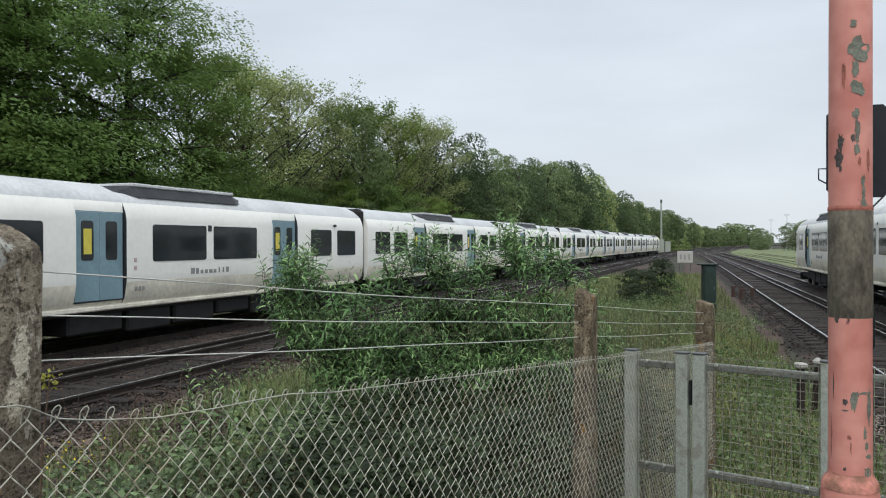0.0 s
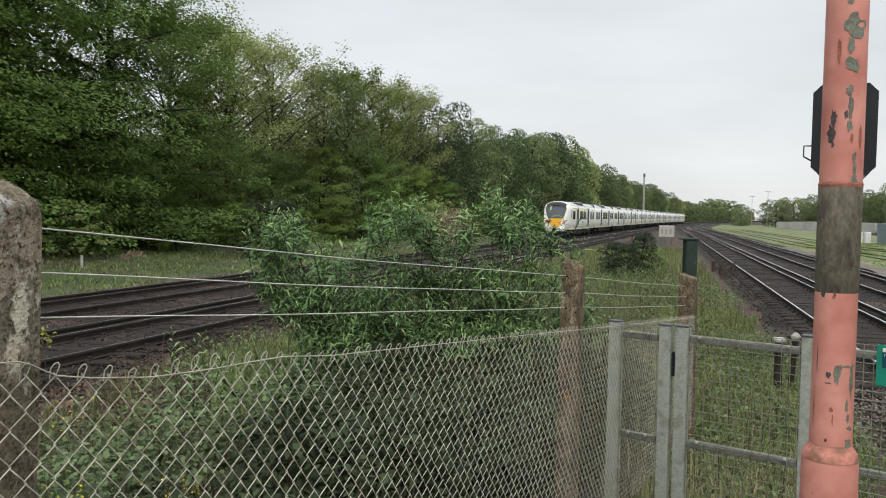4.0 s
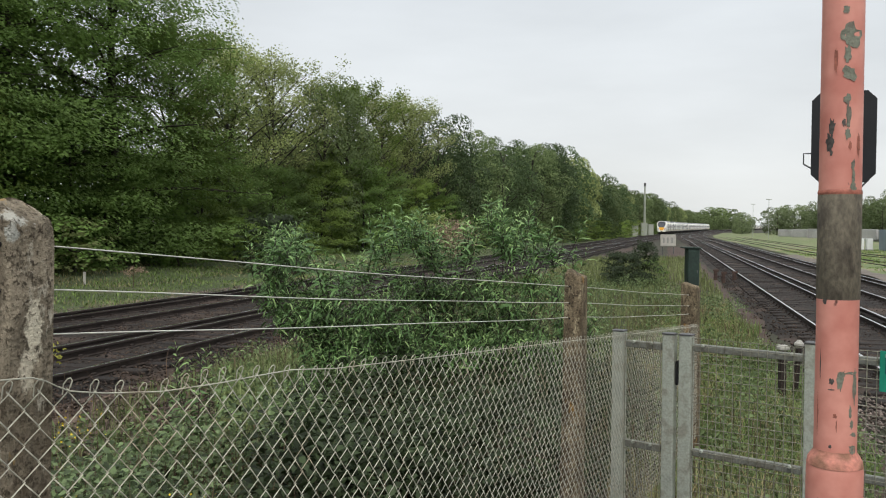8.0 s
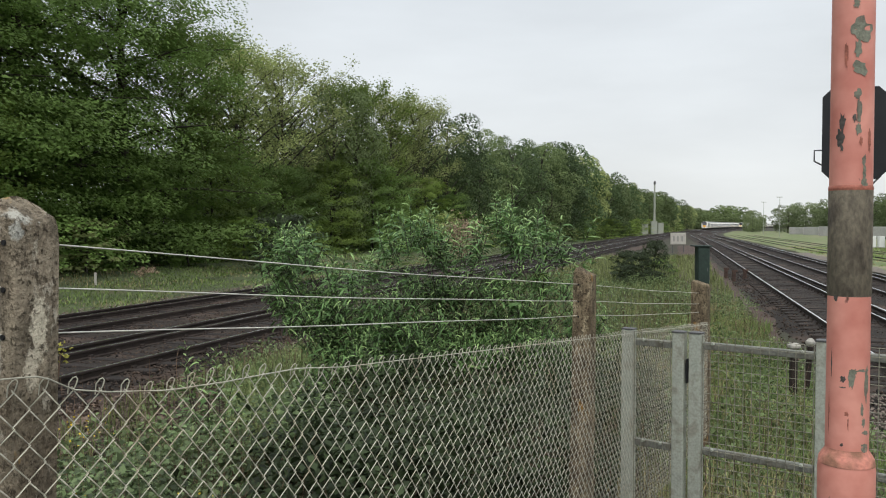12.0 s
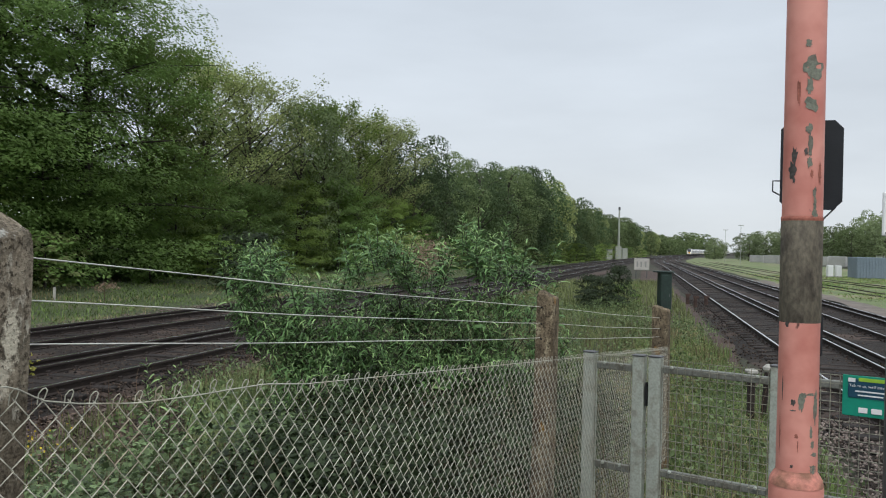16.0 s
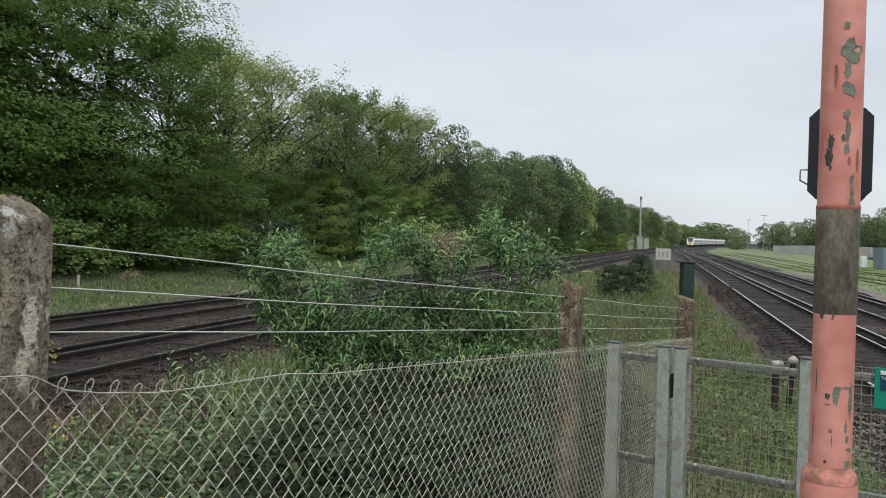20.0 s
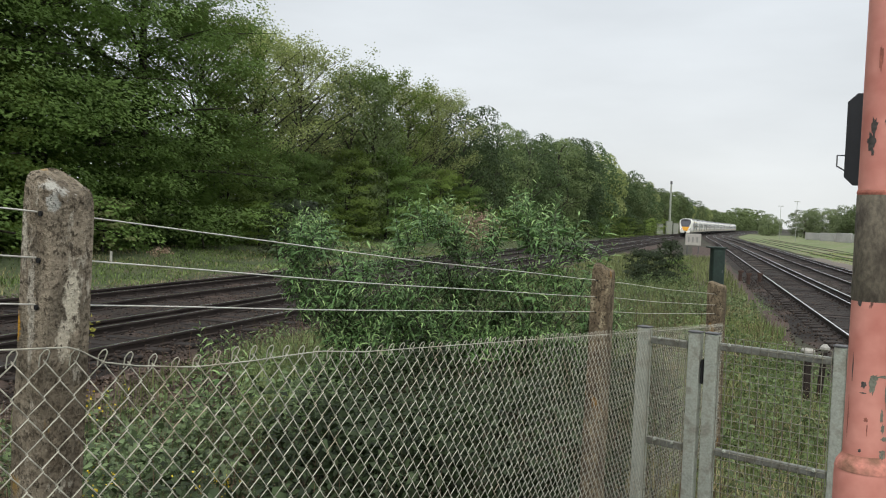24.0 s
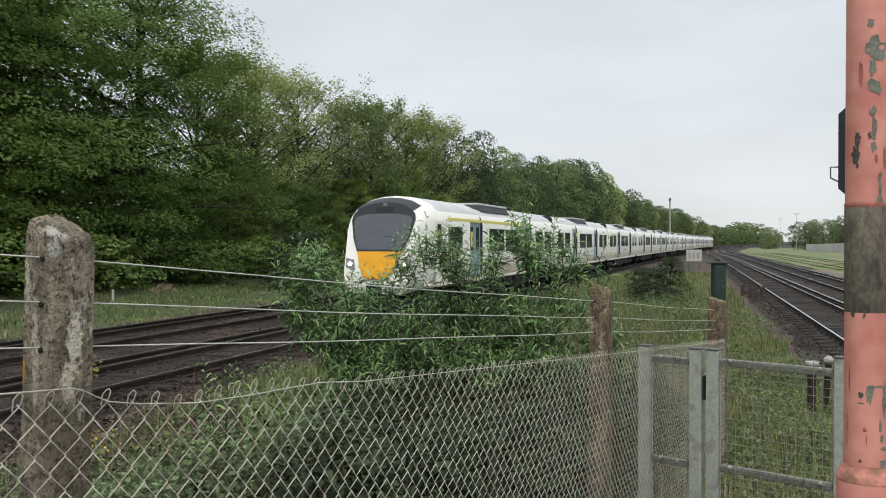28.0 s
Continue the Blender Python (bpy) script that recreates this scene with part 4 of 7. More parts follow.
# ---- pink lamp column ----
def flaked_paint():
    m = bpy.data.materials.new("flaking_salmon_paint")
    m.use_nodes = True
    n, l = m.node_tree.nodes, m.node_tree.links
    b = n["Principled BSDF"]
    tc = n.new("ShaderNodeTexCoord")
    mp = n.new("ShaderNodeMapping")
    mp.inputs["Scale"].default_value = (1, 1, 0.42)
    l.new(tc.outputs["Object"], mp.inputs[0])

    def tex(scale, detail, src):
        t = n.new("ShaderNodeTexNoise")
        t.inputs["Scale"].default_value, t.inputs["Detail"].default_value = scale, detail
        l.new(src, t.inputs["Vector"])
        return t.outputs["Fac"]

    def step(v, a, c):
        r = n.new("ShaderNodeMapRange")
        r.inputs["From Min"].default_value, r.inputs["From Max"].default_value = a, c
        l.new(v, r.inputs["Value"])
        return r.outputs[0]

    def mixed(f, a, colour):
        x = n.new("ShaderNodeMix")
        x.data_type = "RGBA"
        l.new(f, x.inputs["Factor"])
        if isinstance(a, tuple):
            x.inputs["A"].default_value = (*a, 1)
        else:
            l.new(a, x.inputs["A"])
        x.inputs["B"].default_value = (*colour, 1)
        return x.outputs["Result"]

    fade = step(tex(6.0, 6, tc.outputs["Object"]), 0.35, 0.65)
    col = mixed(fade, (0.58, 0.205, 0.155), (0.76, 0.335, 0.26))
    flake = step(tex(9.0, 4, mp.outputs[0]), 0.71, 0.725)
    col = mixed(flake, col, (0.17, 0.19, 0.165))
    rust = step(tex(17.0, 5, mp.outputs[0]), 0.70, 0.74)
    col = mixed(rust, col, (0.13, 0.05, 0.035))
    l.new(col, b.inputs["Base Color"])
    b.inputs["Roughness"].default_value = 0.55
    bp = n.new("ShaderNodeBump")
    bp.inputs["Strength"].default_value, bp.inputs["Distance"].default_value = 0.35, 0.004
    bp.invert = True
    l.new(flake, bp.inputs["Height"])
    l.new(bp.outputs[0], b.inputs["Normal"])
    return m


M_SALMON = flaked_paint()
M_BAND = material("bare_grey_band", (0.170, 0.146, 0.104), 0.75, 0.0, scale=14, fine=70, spread=0.38, bump=0.15, second=(0.062, 0.052, 0.038), amount=0.55, stretch=(1.0, 1.0, 0.5))
M_CHIP = material("old_undercoat", (0.215, 0.225, 0.170), 0.8, scale=20, fine=90, spread=0.3, bump=0.1, second=(0.13, 0.115, 0.09), amount=0.45)
M_CHIP_DARK = material("deep_scrape", (0.085, 0.075, 0.066), 0.8, scale=20, fine=90, spread=0.35, bump=0.1)
M_RUST_STREAK = material("rusty_streak", (0.36, 0.125, 0.085), 0.7, scale=20, fine=90, spread=0.35, bump=0.05)
M_GRIME = material("stained_salmon_paint", (0.62, 0.25, 0.185), 0.7, scale=9, fine=60, spread=0.2, bump=0.1, second=(0.26, 0.125, 0.08), amount=0.5)
POLE = Vector((1.612, 3.35, 0))


def build_pole():
    p = thing("lamp_column", "salmon pink steel lamp column with flaking paint and a grey band", "lamp column", Matrix.Translation(POLE))
    r = 0.0800
    part("shaft", Build().tube([(0, 0, z) for z in (0.62, 0.9, 1.2, 1.335)], [r * 1.02, r * 1.01, r, r], 28, caps=False).tube([(0, 0, z) for z in (1.75, 2.4, 3.2, 4.6, 5.2)], [r, r * 0.99, r * 0.97, r * 0.94, r * 0.92], 28), M_SALMON, p)
    part("band", Build().tube([(0, 0, z) for z in (1.325, 1.335, 1.55, 1.75, 1.757)], [r - 0.002, r + 0.0025, r + 0.002, r + 0.0025, r - 0.002], 28), M_BAND, p, "bare grey-brown band on the column")
    part("base", Build().tube([(0, 0, z) for z in (-0.45, 0.55, 0.635, 0.672, 0.69, 0.705)], [0.109, 0.108, 0.108, 0.102, 0.092, r * 1.01], 28), M_SALMON, p, "thicker salmon pink base of the column")
    part("grime_ring", Build().tube([(0, 0, z) for z in (0.652, 0.674, 0.692, 0.708, 0.72)], [0.1075, 0.1035, 0.0935, r * 1.03, r * 1.012], 28, caps=False), M_GRIME, p, "dirty brown stain on the shoulder of the base")
    part("rust_edge", Build().tube([(0, 0, z) for z in (1.748, 1.7575, 1.766, 1.772)], [r + 0.001, r + 0.0036, r + 0.0022, r - 0.001], 28, caps=False), M_RUST_STREAK, p, "rusty edge of the paint above the band")
    # flaked spots that show the undercoat, bent to the round of the shaft
    for seed, (ang, z, w, h, kind) in enumerate(((-108, 2.476, 0.027, 0.039, 0), (-94, 2.377, 0.091, 0.107, 0), (-102, 2.305, 0.029, 0.087, 0), (-96, 2.226, 0.062, 0.072, 0), (-101, 2.124, 0.030, 0.048, 0), (-97, 2.063, 0.021, 0.115, 0),
            (-99, 1.990, 0.027, 0.057, 0), (-140, 2.016, 0.029, 0.086, 1), (-145, 1.957, 0.045, 0.086, 1), (-140, 1.916, 0.014, 0.027, 1), (-109, 2.033, 0.015, 0.038, 1), (-132, 2.280, 0.016, 0.135, 2),
            (-82, 1.865, 0.020, 0.061, 0), (-80, 1.817, 0.017, 0.067, 0), (-79, 1.777, 0.027, 0.057, 0), (-65, 1.947, 0.020, 0.106, 2), (-92, 1.942, 0.015, 0.038, 2), (-151, 1.326, 0.024, 0.031, 1),
            (-162, 1.057, 0.007, 0.136, 1), (-128, 1.002, 0.022, 0.029, 1), (-106, 1.002, 0.034, 0.081, 0), (-101, 1.036, 0.035, 0.025, 0), (-76, 1.039, 0.066, 0.014, 0), (-61, 0.989, 0.025, 0.156, 0),
            (-129, 0.970, 0.030, 0.006, 1), (-75, 0.886, 0.016, 0.058, 0), (-70, 0.833, 0.018, 0.045, 0), (-62, 0.791, 0.039, 0.026, 0), (-65, 0.728, 0.044, 0.051, 0), (-117, 0.866, 0.015, 0.025, 2),
            (-113, 0.826, 0.006, 0.062, 2), (-128, 0.740, 0.014, 0.018, 1), (-170, 0.864, 0.006, 0.186, 2), (-88, 3.1, 0.05, 0.22, 0), (-125, 3.0, 0.03, 0.1, 1))):
        rng = random.Random(seed + 1)
        verts, n = [(0, 0, 0)], 18
        for k in range(n):
            a = 2 * math.pi * k / n
            q = rng.uniform(0.55, 1.1)
            verts.append((q * math.cos(a), 0, q * math.sin(a)))
        pts = []
        for u, _, v in verts:
            th = radians(ang) + u * w * 0.5 / r
            pts.append((math.cos(th) * (r + 0.0016), math.sin(th) * (r + 0.0016), z + v * h * 0.5))
        part("bare_patch", Build().add(pts, [(0, 1 + k, 1 + (k + 1) % n) for k in range(n)]), (M_CHIP, M_CHIP_DARK, M_RUST_STREAK)[kind], p, ("grey-green patch of bare undercoat", "dark scrape through the paint", "faint rusty streak")[kind])


# ---- grey sign post ----
M_GREYPOLE = material("dark_grey_paint", (0.065, 0.072, 0.07), 0.45, 0.0, scale=3, fine=40, spread=0.15, bump=0.05)


def build_sign_post():
    t = thing("sign_post", "dark grey tubular post carrying the back of a white sign", "sign post", Matrix.Translation((1.862, 3.07, 0)))
    part("pole", Build().tube([(0, 0, -0.4), (0, 0, 2.295), (0, 0, 2.305)], [0.038, 0.038, 0.034], 20), M_GREYPOLE, t)
    part("sign_plate", Build().box((0.14, -0.046, 1.772), (0.47, 0.012, 0.168), bevel=0.004), M_WHITE, t, "plain off-white sign plate")
    for x, z in ((-0.08, 1.84), (-0.08, 1.70), (0.36, 1.84), (0.36, 1.70)):
        part("screw", Build().tube([(x, -0.052, z), (x, -0.057, z)], 0.006, 8), M_DARKGALV, t)


# ---- colour-light signal ----
M_BLACK = material("matt_black_paint", (0.012, 0.013, 0.015), 0.6, scale=4, fine=50, spread=0.2, bump=0.05)
M_LENS_OFF = plain("dark_lens", (0.015, 0.015, 0.015), 0.15)
M_GREEN = glow("green_aspect", (0.03, 0.95, 0.55), 3.0)


def build_signal():
    # faces back along the platform
    m = Matrix.Translation((5.22, 10.8, 0)) @ Matrix.Rotation(radians(-20), 4, "Z")
    t = thing("railway_signal", "black colour-light signal showing green on a slim post", "signal", m)
    w, h, z0, c = 0.385, 0.595, 2.80, 0.11
    ring = [(-w + c, -h), (w - c, -h), (w, -h + c), (w, h - c), (w - c, h), (-w + c, h), (-w, h - c), (-w, -h + c)]
    part("backboard", Build().loft([[(x, 0.0, z0 + z) for x, z in ring], [(x, 0.03, z0 + z) for x, z in ring]]), M_BLACK, t)
    part("housing", Build().box((0, 0.13, z0), (0.34, 0.2, 0.98), bevel=0.02), M_BLACK, t)
    for k, z in enumerate((0.30, 0.0, -0.30)):
        part("lens", Build().tube([(0, -0.015, z0 + z), (0, -0.03, z0 + z)], [0.10, 0.095], 20), M_GREEN if k == 2 else M_LENS_OFF, t, "lit green lens" if k == 2 else "unlit dark lens")
        hood = Build()
        rings = []
        for y in (0.0, -0.10, -0.22):
            rings.append([(0.125 * math.cos(a), y, z0 + z + 0.125 * math.sin(a)) for a in [radians(-30 + 240 * i / 14) for i in range(15)]])
        hood.loft(rings, closed=False, caps=False, smooth=True)
        part("hood", hood, M_BLACK, t)
    part("post", Build().tube([(0, 0.14, -1.0), (0, 0.14, 2.35)], 0.055, 14), M_DARKGALV, t)
    part("side_bracket", Build().tube([(-0.30, 0.1, 2.36), (-0.47, 0.1, 2.46), (-0.47, 0.1, 2.60), (-0.36, 0.1, 2.60)], 0.011, 6), M_DARKGALV, t)
    part("strut", Build().tube([(0.32, 0.1, 2.25), (0.05, 0.14, 1.95)], 0.012, 6), M_DARKGALV, t)
    part("telephone_box", Build().box((0.02, -0.03, 0.55), (0.3, 0.26, 0.55), bevel=0.02), M_BLACK, t)


build_fence()
build_gate()
build_pole()
build_sign_post()
build_signal()


# ---- trains ----
M_TRAIN = material("white_train_paint", (0.92, 0.90, 0.815), 0.3, 0.0, scale=0.6, fine=8, spread=0.04, bump=0.0, spec=0.3)
M_TRAIN_LOW = material("grimy_train_skirt", (0.88, 0.82, 0.67), 0.5, 0.0, scale=0.8, fine=9, spread=0.15, bump=0.0)
M_TRAIN_ROOF = material("grey_train_roof", (0.55, 0.555, 0.54), 0.5, scale=0.8, fine=10, spread=0.12, bump=0.05)
M_ROOFUNIT = material("sooty_roof_unit", (0.035, 0.036, 0.038), 0.7, scale=2, fine=14, spread=0.3, bump=0.1)
M_GLASS = material("dark_train_glass", (0.026, 0.030, 0.032), 0.06, 0.0, spread=0.1, bump=0.0, spec=0.4)
# Base colour lifted to blue-grey, standing in for the sky mirrored in the glass.
M_SCREEN = material("sky_toned_windscreen_glass", (0.062, 0.066, 0.078), 0.05, 0.0, spread=0.1, bump=0.0, spec=1.0)
M_DOOR = material("pale_blue_door", (0.215, 0.325, 0.365), 0.4, scale=1, fine=10, spread=0.08, bump=0.0)
M_YELLOW = plain("warning_yellow", (0.75, 0.36, 0.012), 0.45)
M_CANTLINE = plain("pale_yellow_line", (0.84, 0.73, 0.17), 0.5)
M_YLINE = plain("yellow_line", (0.74, 0.62, 0.09), 0.5)
M_WORDGREY = plain("lettering_grey", (0.27, 0.265, 0.25), 0.5)
M_LABELPINK = plain("small_red_label", (0.50, 0.38, 0.36), 0.5)
M_DECAL_RED = plain("red_decal", (0.50, 0.05, 0.06), 0.5)
M_DECAL_PINK = plain("pink_decal", (0.62, 0.20, 0.32), 0.5)
M_DECAL_TEAL = plain("teal_decal", (0.05, 0.30, 0.34), 0.5)
M_DECAL_PURPLE = plain("purple_decal", (0.20, 0.08, 0.32), 0.5)
M_HOODGREY = plain("charcoal_hood", (0.026, 0.028, 0.031), 0.45)
M_UNDER = material("brake_dust_black", (0.014, 0.013, 0.012), 0.85, scale=3, fine=25, spread=0.3, bump=0.15)
M_HEAD = glow("headlight", (1.0, 0.93, 0.78), 6.0)
M_TAIL = glow("tail_light", (1.0, 0.05, 0.03), 1.5)
M_LAMP_OFF = plain("lamp_cluster", (0.20, 0.20, 0.21), 0.2)

HALF = [(1.22, 0.92), (1.33, 1.08), (1.395, 1.45), (1.40, 1.62), (1.40, 2.86), (1.375, 3.02), (1.28, 3.26), (1.08, 3.47), (0.72, 3.64), (0.35, 3.72), (0.0, 3.745)]
PROFILE = [(-x, z) for x, z in HALF] + [(x, z) for x, z in HALF[-2::-1]]
CAR_L, CAR_PITCH = 19.7, 20.2


def body_mesh(y0, y1):
    """The shell of a carriage, with a shallow recess for each doorway."""
    b = Build()
    n = len(PROFILE)
    recess = [(math.copysign(1.30 if z > 1.2 else 1.285, x), z) if 1.0 < z < 3.1 else (x, z) for x, z in PROFILE]
    cuts = [y0] + [y for y in (-4.775, -3.225, 3.225, 4.775) if y > y0] + [y1]
    for i, (a, c) in enumerate(zip(cuts, cuts[1:])):
        ring = recess if a in (-4.775, 3.225) else PROFILE
        o = len(b.v)
        b.add([(x, y, z) for y in (a, c) for x, z in ring], [])
        for k in range(n - 1):
            z = 0.5 * (ring[k][1] + ring[k + 1][1])
            b.f.append((o + k, o + k + n, o + k + n + 1, o + k + 1))
            b.s.append(True)
            b.k.append(2 if z > 3.15 else (1 if z < 1.3 else 0))
        b.f.append((o + n - 1, o + 2 * n - 1, o + n, o))
        b.s.append(False)
        b.k.append(1)
        if i:                                                   # jambs of the doorways
            o = len(b.v)
            b.add([(x, a, z) for x, z in PROFILE] + [(x, a, z) for x, z in recess], [])
            for k in range(n - 1):
                if PROFILE[k] != recess[k] or PROFILE[k + 1] != recess[k + 1]:
                    b.f.append((o + k, o + k + 1, o + k + n + 1, o + k + n))
                    b.s.append(False)
                    b.k.append(3)
    for y, turned in ((y0, 1), (y1, -1)):
        b.add([(x, y, z) for x, z in PROFILE], [tuple(range(n))[::turned]])
    me = b.mesh("body", M_TRAIN, M_TRAIN_LOW, M_TRAIN_ROOF, M_HOODGREY)
    bm = bmesh.new()
    bm.from_mesh(me)
    bmesh.ops.remove_doubles(bm, verts=bm.verts, dist=0.0005)
    bm.to_mesh(me)
    bm.free()
    me.set_sharp_from_angle(angle=radians(40))
    return me


def pane_mesh(w, h, name="window"):
    """A glazed panel with rounded corners, a little proud of the side."""
    r, pts = 0.07, []
    for cx, cz, a0 in ((w / 2 - r, h / 2 - r, 0), (-w / 2 + r, h / 2 - r, 90), (-w / 2 + r, -h / 2 + r, 180), (w / 2 - r, -h / 2 + r, 270)):
        pts += [(cx + r * math.cos(radians(a0 + q * 30)), cz + r * math.sin(radians(a0 + q * 30))) for q in range(4)]
    return Build().loft([[(0.0, y, z) for y, z in pts], [(0.012, y, z) for y, z in pts]]).mesh(name, M_GLASS)


BODY_ME = body_mesh(-CAR_L / 2, CAR_L / 2)
CAB_BODY_ME = body_mesh(-CAR_L / 2 + 1.9, CAR_L / 2)
PANE_BIG, PANE_SMALL, PANE_DOOR = pane_mesh(2.15, 0.88), pane_mesh(1.5, 0.88), pane_mesh(0.36, 0.86)
LEAF_ME = Build().box((0, 0, 0), (0.02, 0.735, 1.94), bevel=0.008).mesh("door_leaf", M_DOOR)
DOORWAY_ME = Build().box((0, 0, 0), (0.012, 1.545, 1.98), bevel=0.004).mesh("doorway", M_HOODGREY)
ROOFBOX_ME = Build().loft([[(-1.0, -3.2, 3.50), (1.0, -3.2, 3.50), (0.7, -3.2, 3.66), (-0.7, -3.2, 3.66)], [(-1.19, -2.5, 3.42), (1.19, -2.5, 3.42), (0.98, -2.5, 3.70), (-0.98, -2.5, 3.70)],
                [(-1.19, 1.6, 3.42), (1.19, 1.6, 3.42), (0.98, 1.6, 3.70), (-0.98, 1.6, 3.70)], [(-1.0, 2.2, 3.50), (1.0, 2.2, 3.50), (0.7, 2.2, 3.66), (-0.7, 2.2, 3.66)]]).mesh("roof_unit", M_ROOFUNIT)
GRILLE_ME = Build()
for k in range(5):
    GRILLE_ME.box((0, -2.2 + 0.88 * k, 3.715), (2.06, 0.74, 0.09), bevel=0.02)
GRILLE_ME = GRILLE_ME.mesh("roof_grille", M_TRAIN_ROOF)
UNDER_ME = Build().box((0, 0, 0.84), (2.4, 13.0, 0.16), bevel=0.04).box((0, 0, 0.72), (1.2, 17.6, 0.2), bevel=0.04)
for y, w, h in ((-3.9, 1.7, 0.46), (-2.1, 1.6, 0.54), (-0.3, 1.7, 0.50), (1.5, 1.6, 0.40), (3.1, 1.3, 0.52), (4.4, 1.0, 0.42)):
    UNDER_ME.box((0, y, 0.80 - h / 2), (2.3, w, h), bevel=0.05)
UNDER_ME = UNDER_ME.mesh("underframe", M_UNDER)
WHEEL_ME = Build().tube([(-0.065, 0, 0), (0.065, 0, 0)], 0.41, 20).tube([(0.05, 0, 0), (0.085, 0, 0)], 0.44, 20).mesh("wheel", M_UNDER)
BOGIE_ME = Build().box((0.98, 0, 0.52), (0.16, 3.0, 0.26), bevel=0.04).box((-0.98, 0, 0.52), (0.16, 3.0, 0.26), bevel=0.04).box((0, 0, 0.55), (1.9, 0.5, 0.3), bevel=0.04).mesh("bogie", M_UNDER)
GANGWAY_ME = Build().box((0, 0, 2.25), (2.5, 0.56, 2.75), bevel=0.12).mesh("gangway", M_UNDER)
WORD_MES = []
for k, (w, h) in enumerate(((0.14, 0.17), (0.11, 0.16), (0.10, 0.11), (0.11, 0.11), (0.13, 0.11), (0.10, 0.11), (0.05, 0.16), (0.06, 0.15), (0.11, 0.16))):
    WORD_MES.append(Build().box((0, -0.80 + 0.195 * k, h / 2), (0.006, w * 1.2, h * 0.9)).mesh("wordmark_bar", M_WORDGREY))
STICKER_ME = Build().box((0, 0, 0), (0.006, 0.24, 0.55), bevel=0.002).mesh("window_sticker", M_YLINE)
LABEL_ME = Build().box((0, 0, 0.09), (0.006, 0.10, 0.10), bevel=0.002).box((0, 0, -0.09), (0.006, 0.10, 0.10), bevel=0.002).mesh("side_label", M_LABELPINK)
SENSOR_ME = Build().box((0, 0, 0), (0.02, 0.16, 0.16), bevel=0.02).mesh("side_sensor", M_HOODGREY)
CAMERA_ME = Build().box((0.03, 0, 0), (0.09, 0.12, 0.09), bevel=0.02).mesh("side_camera", M_HOODGREY)
NUMBER_ME = Build().box((0, 0, 0), (0.014, 0.09, 0.10), bevel=0.002).mesh("number_bar", M_WORDGREY)
SOLE_ME = Build().box((0, 0, 0), (0.10, 18.6, 0.12), bevel=0.03).mesh("solebar", M_TRAIN_LOW)
YLINE_ME = Build().box((0, 0, 0), (0.01, 10.1, 0.095)).mesh("first_class_line", M_CANTLINE)


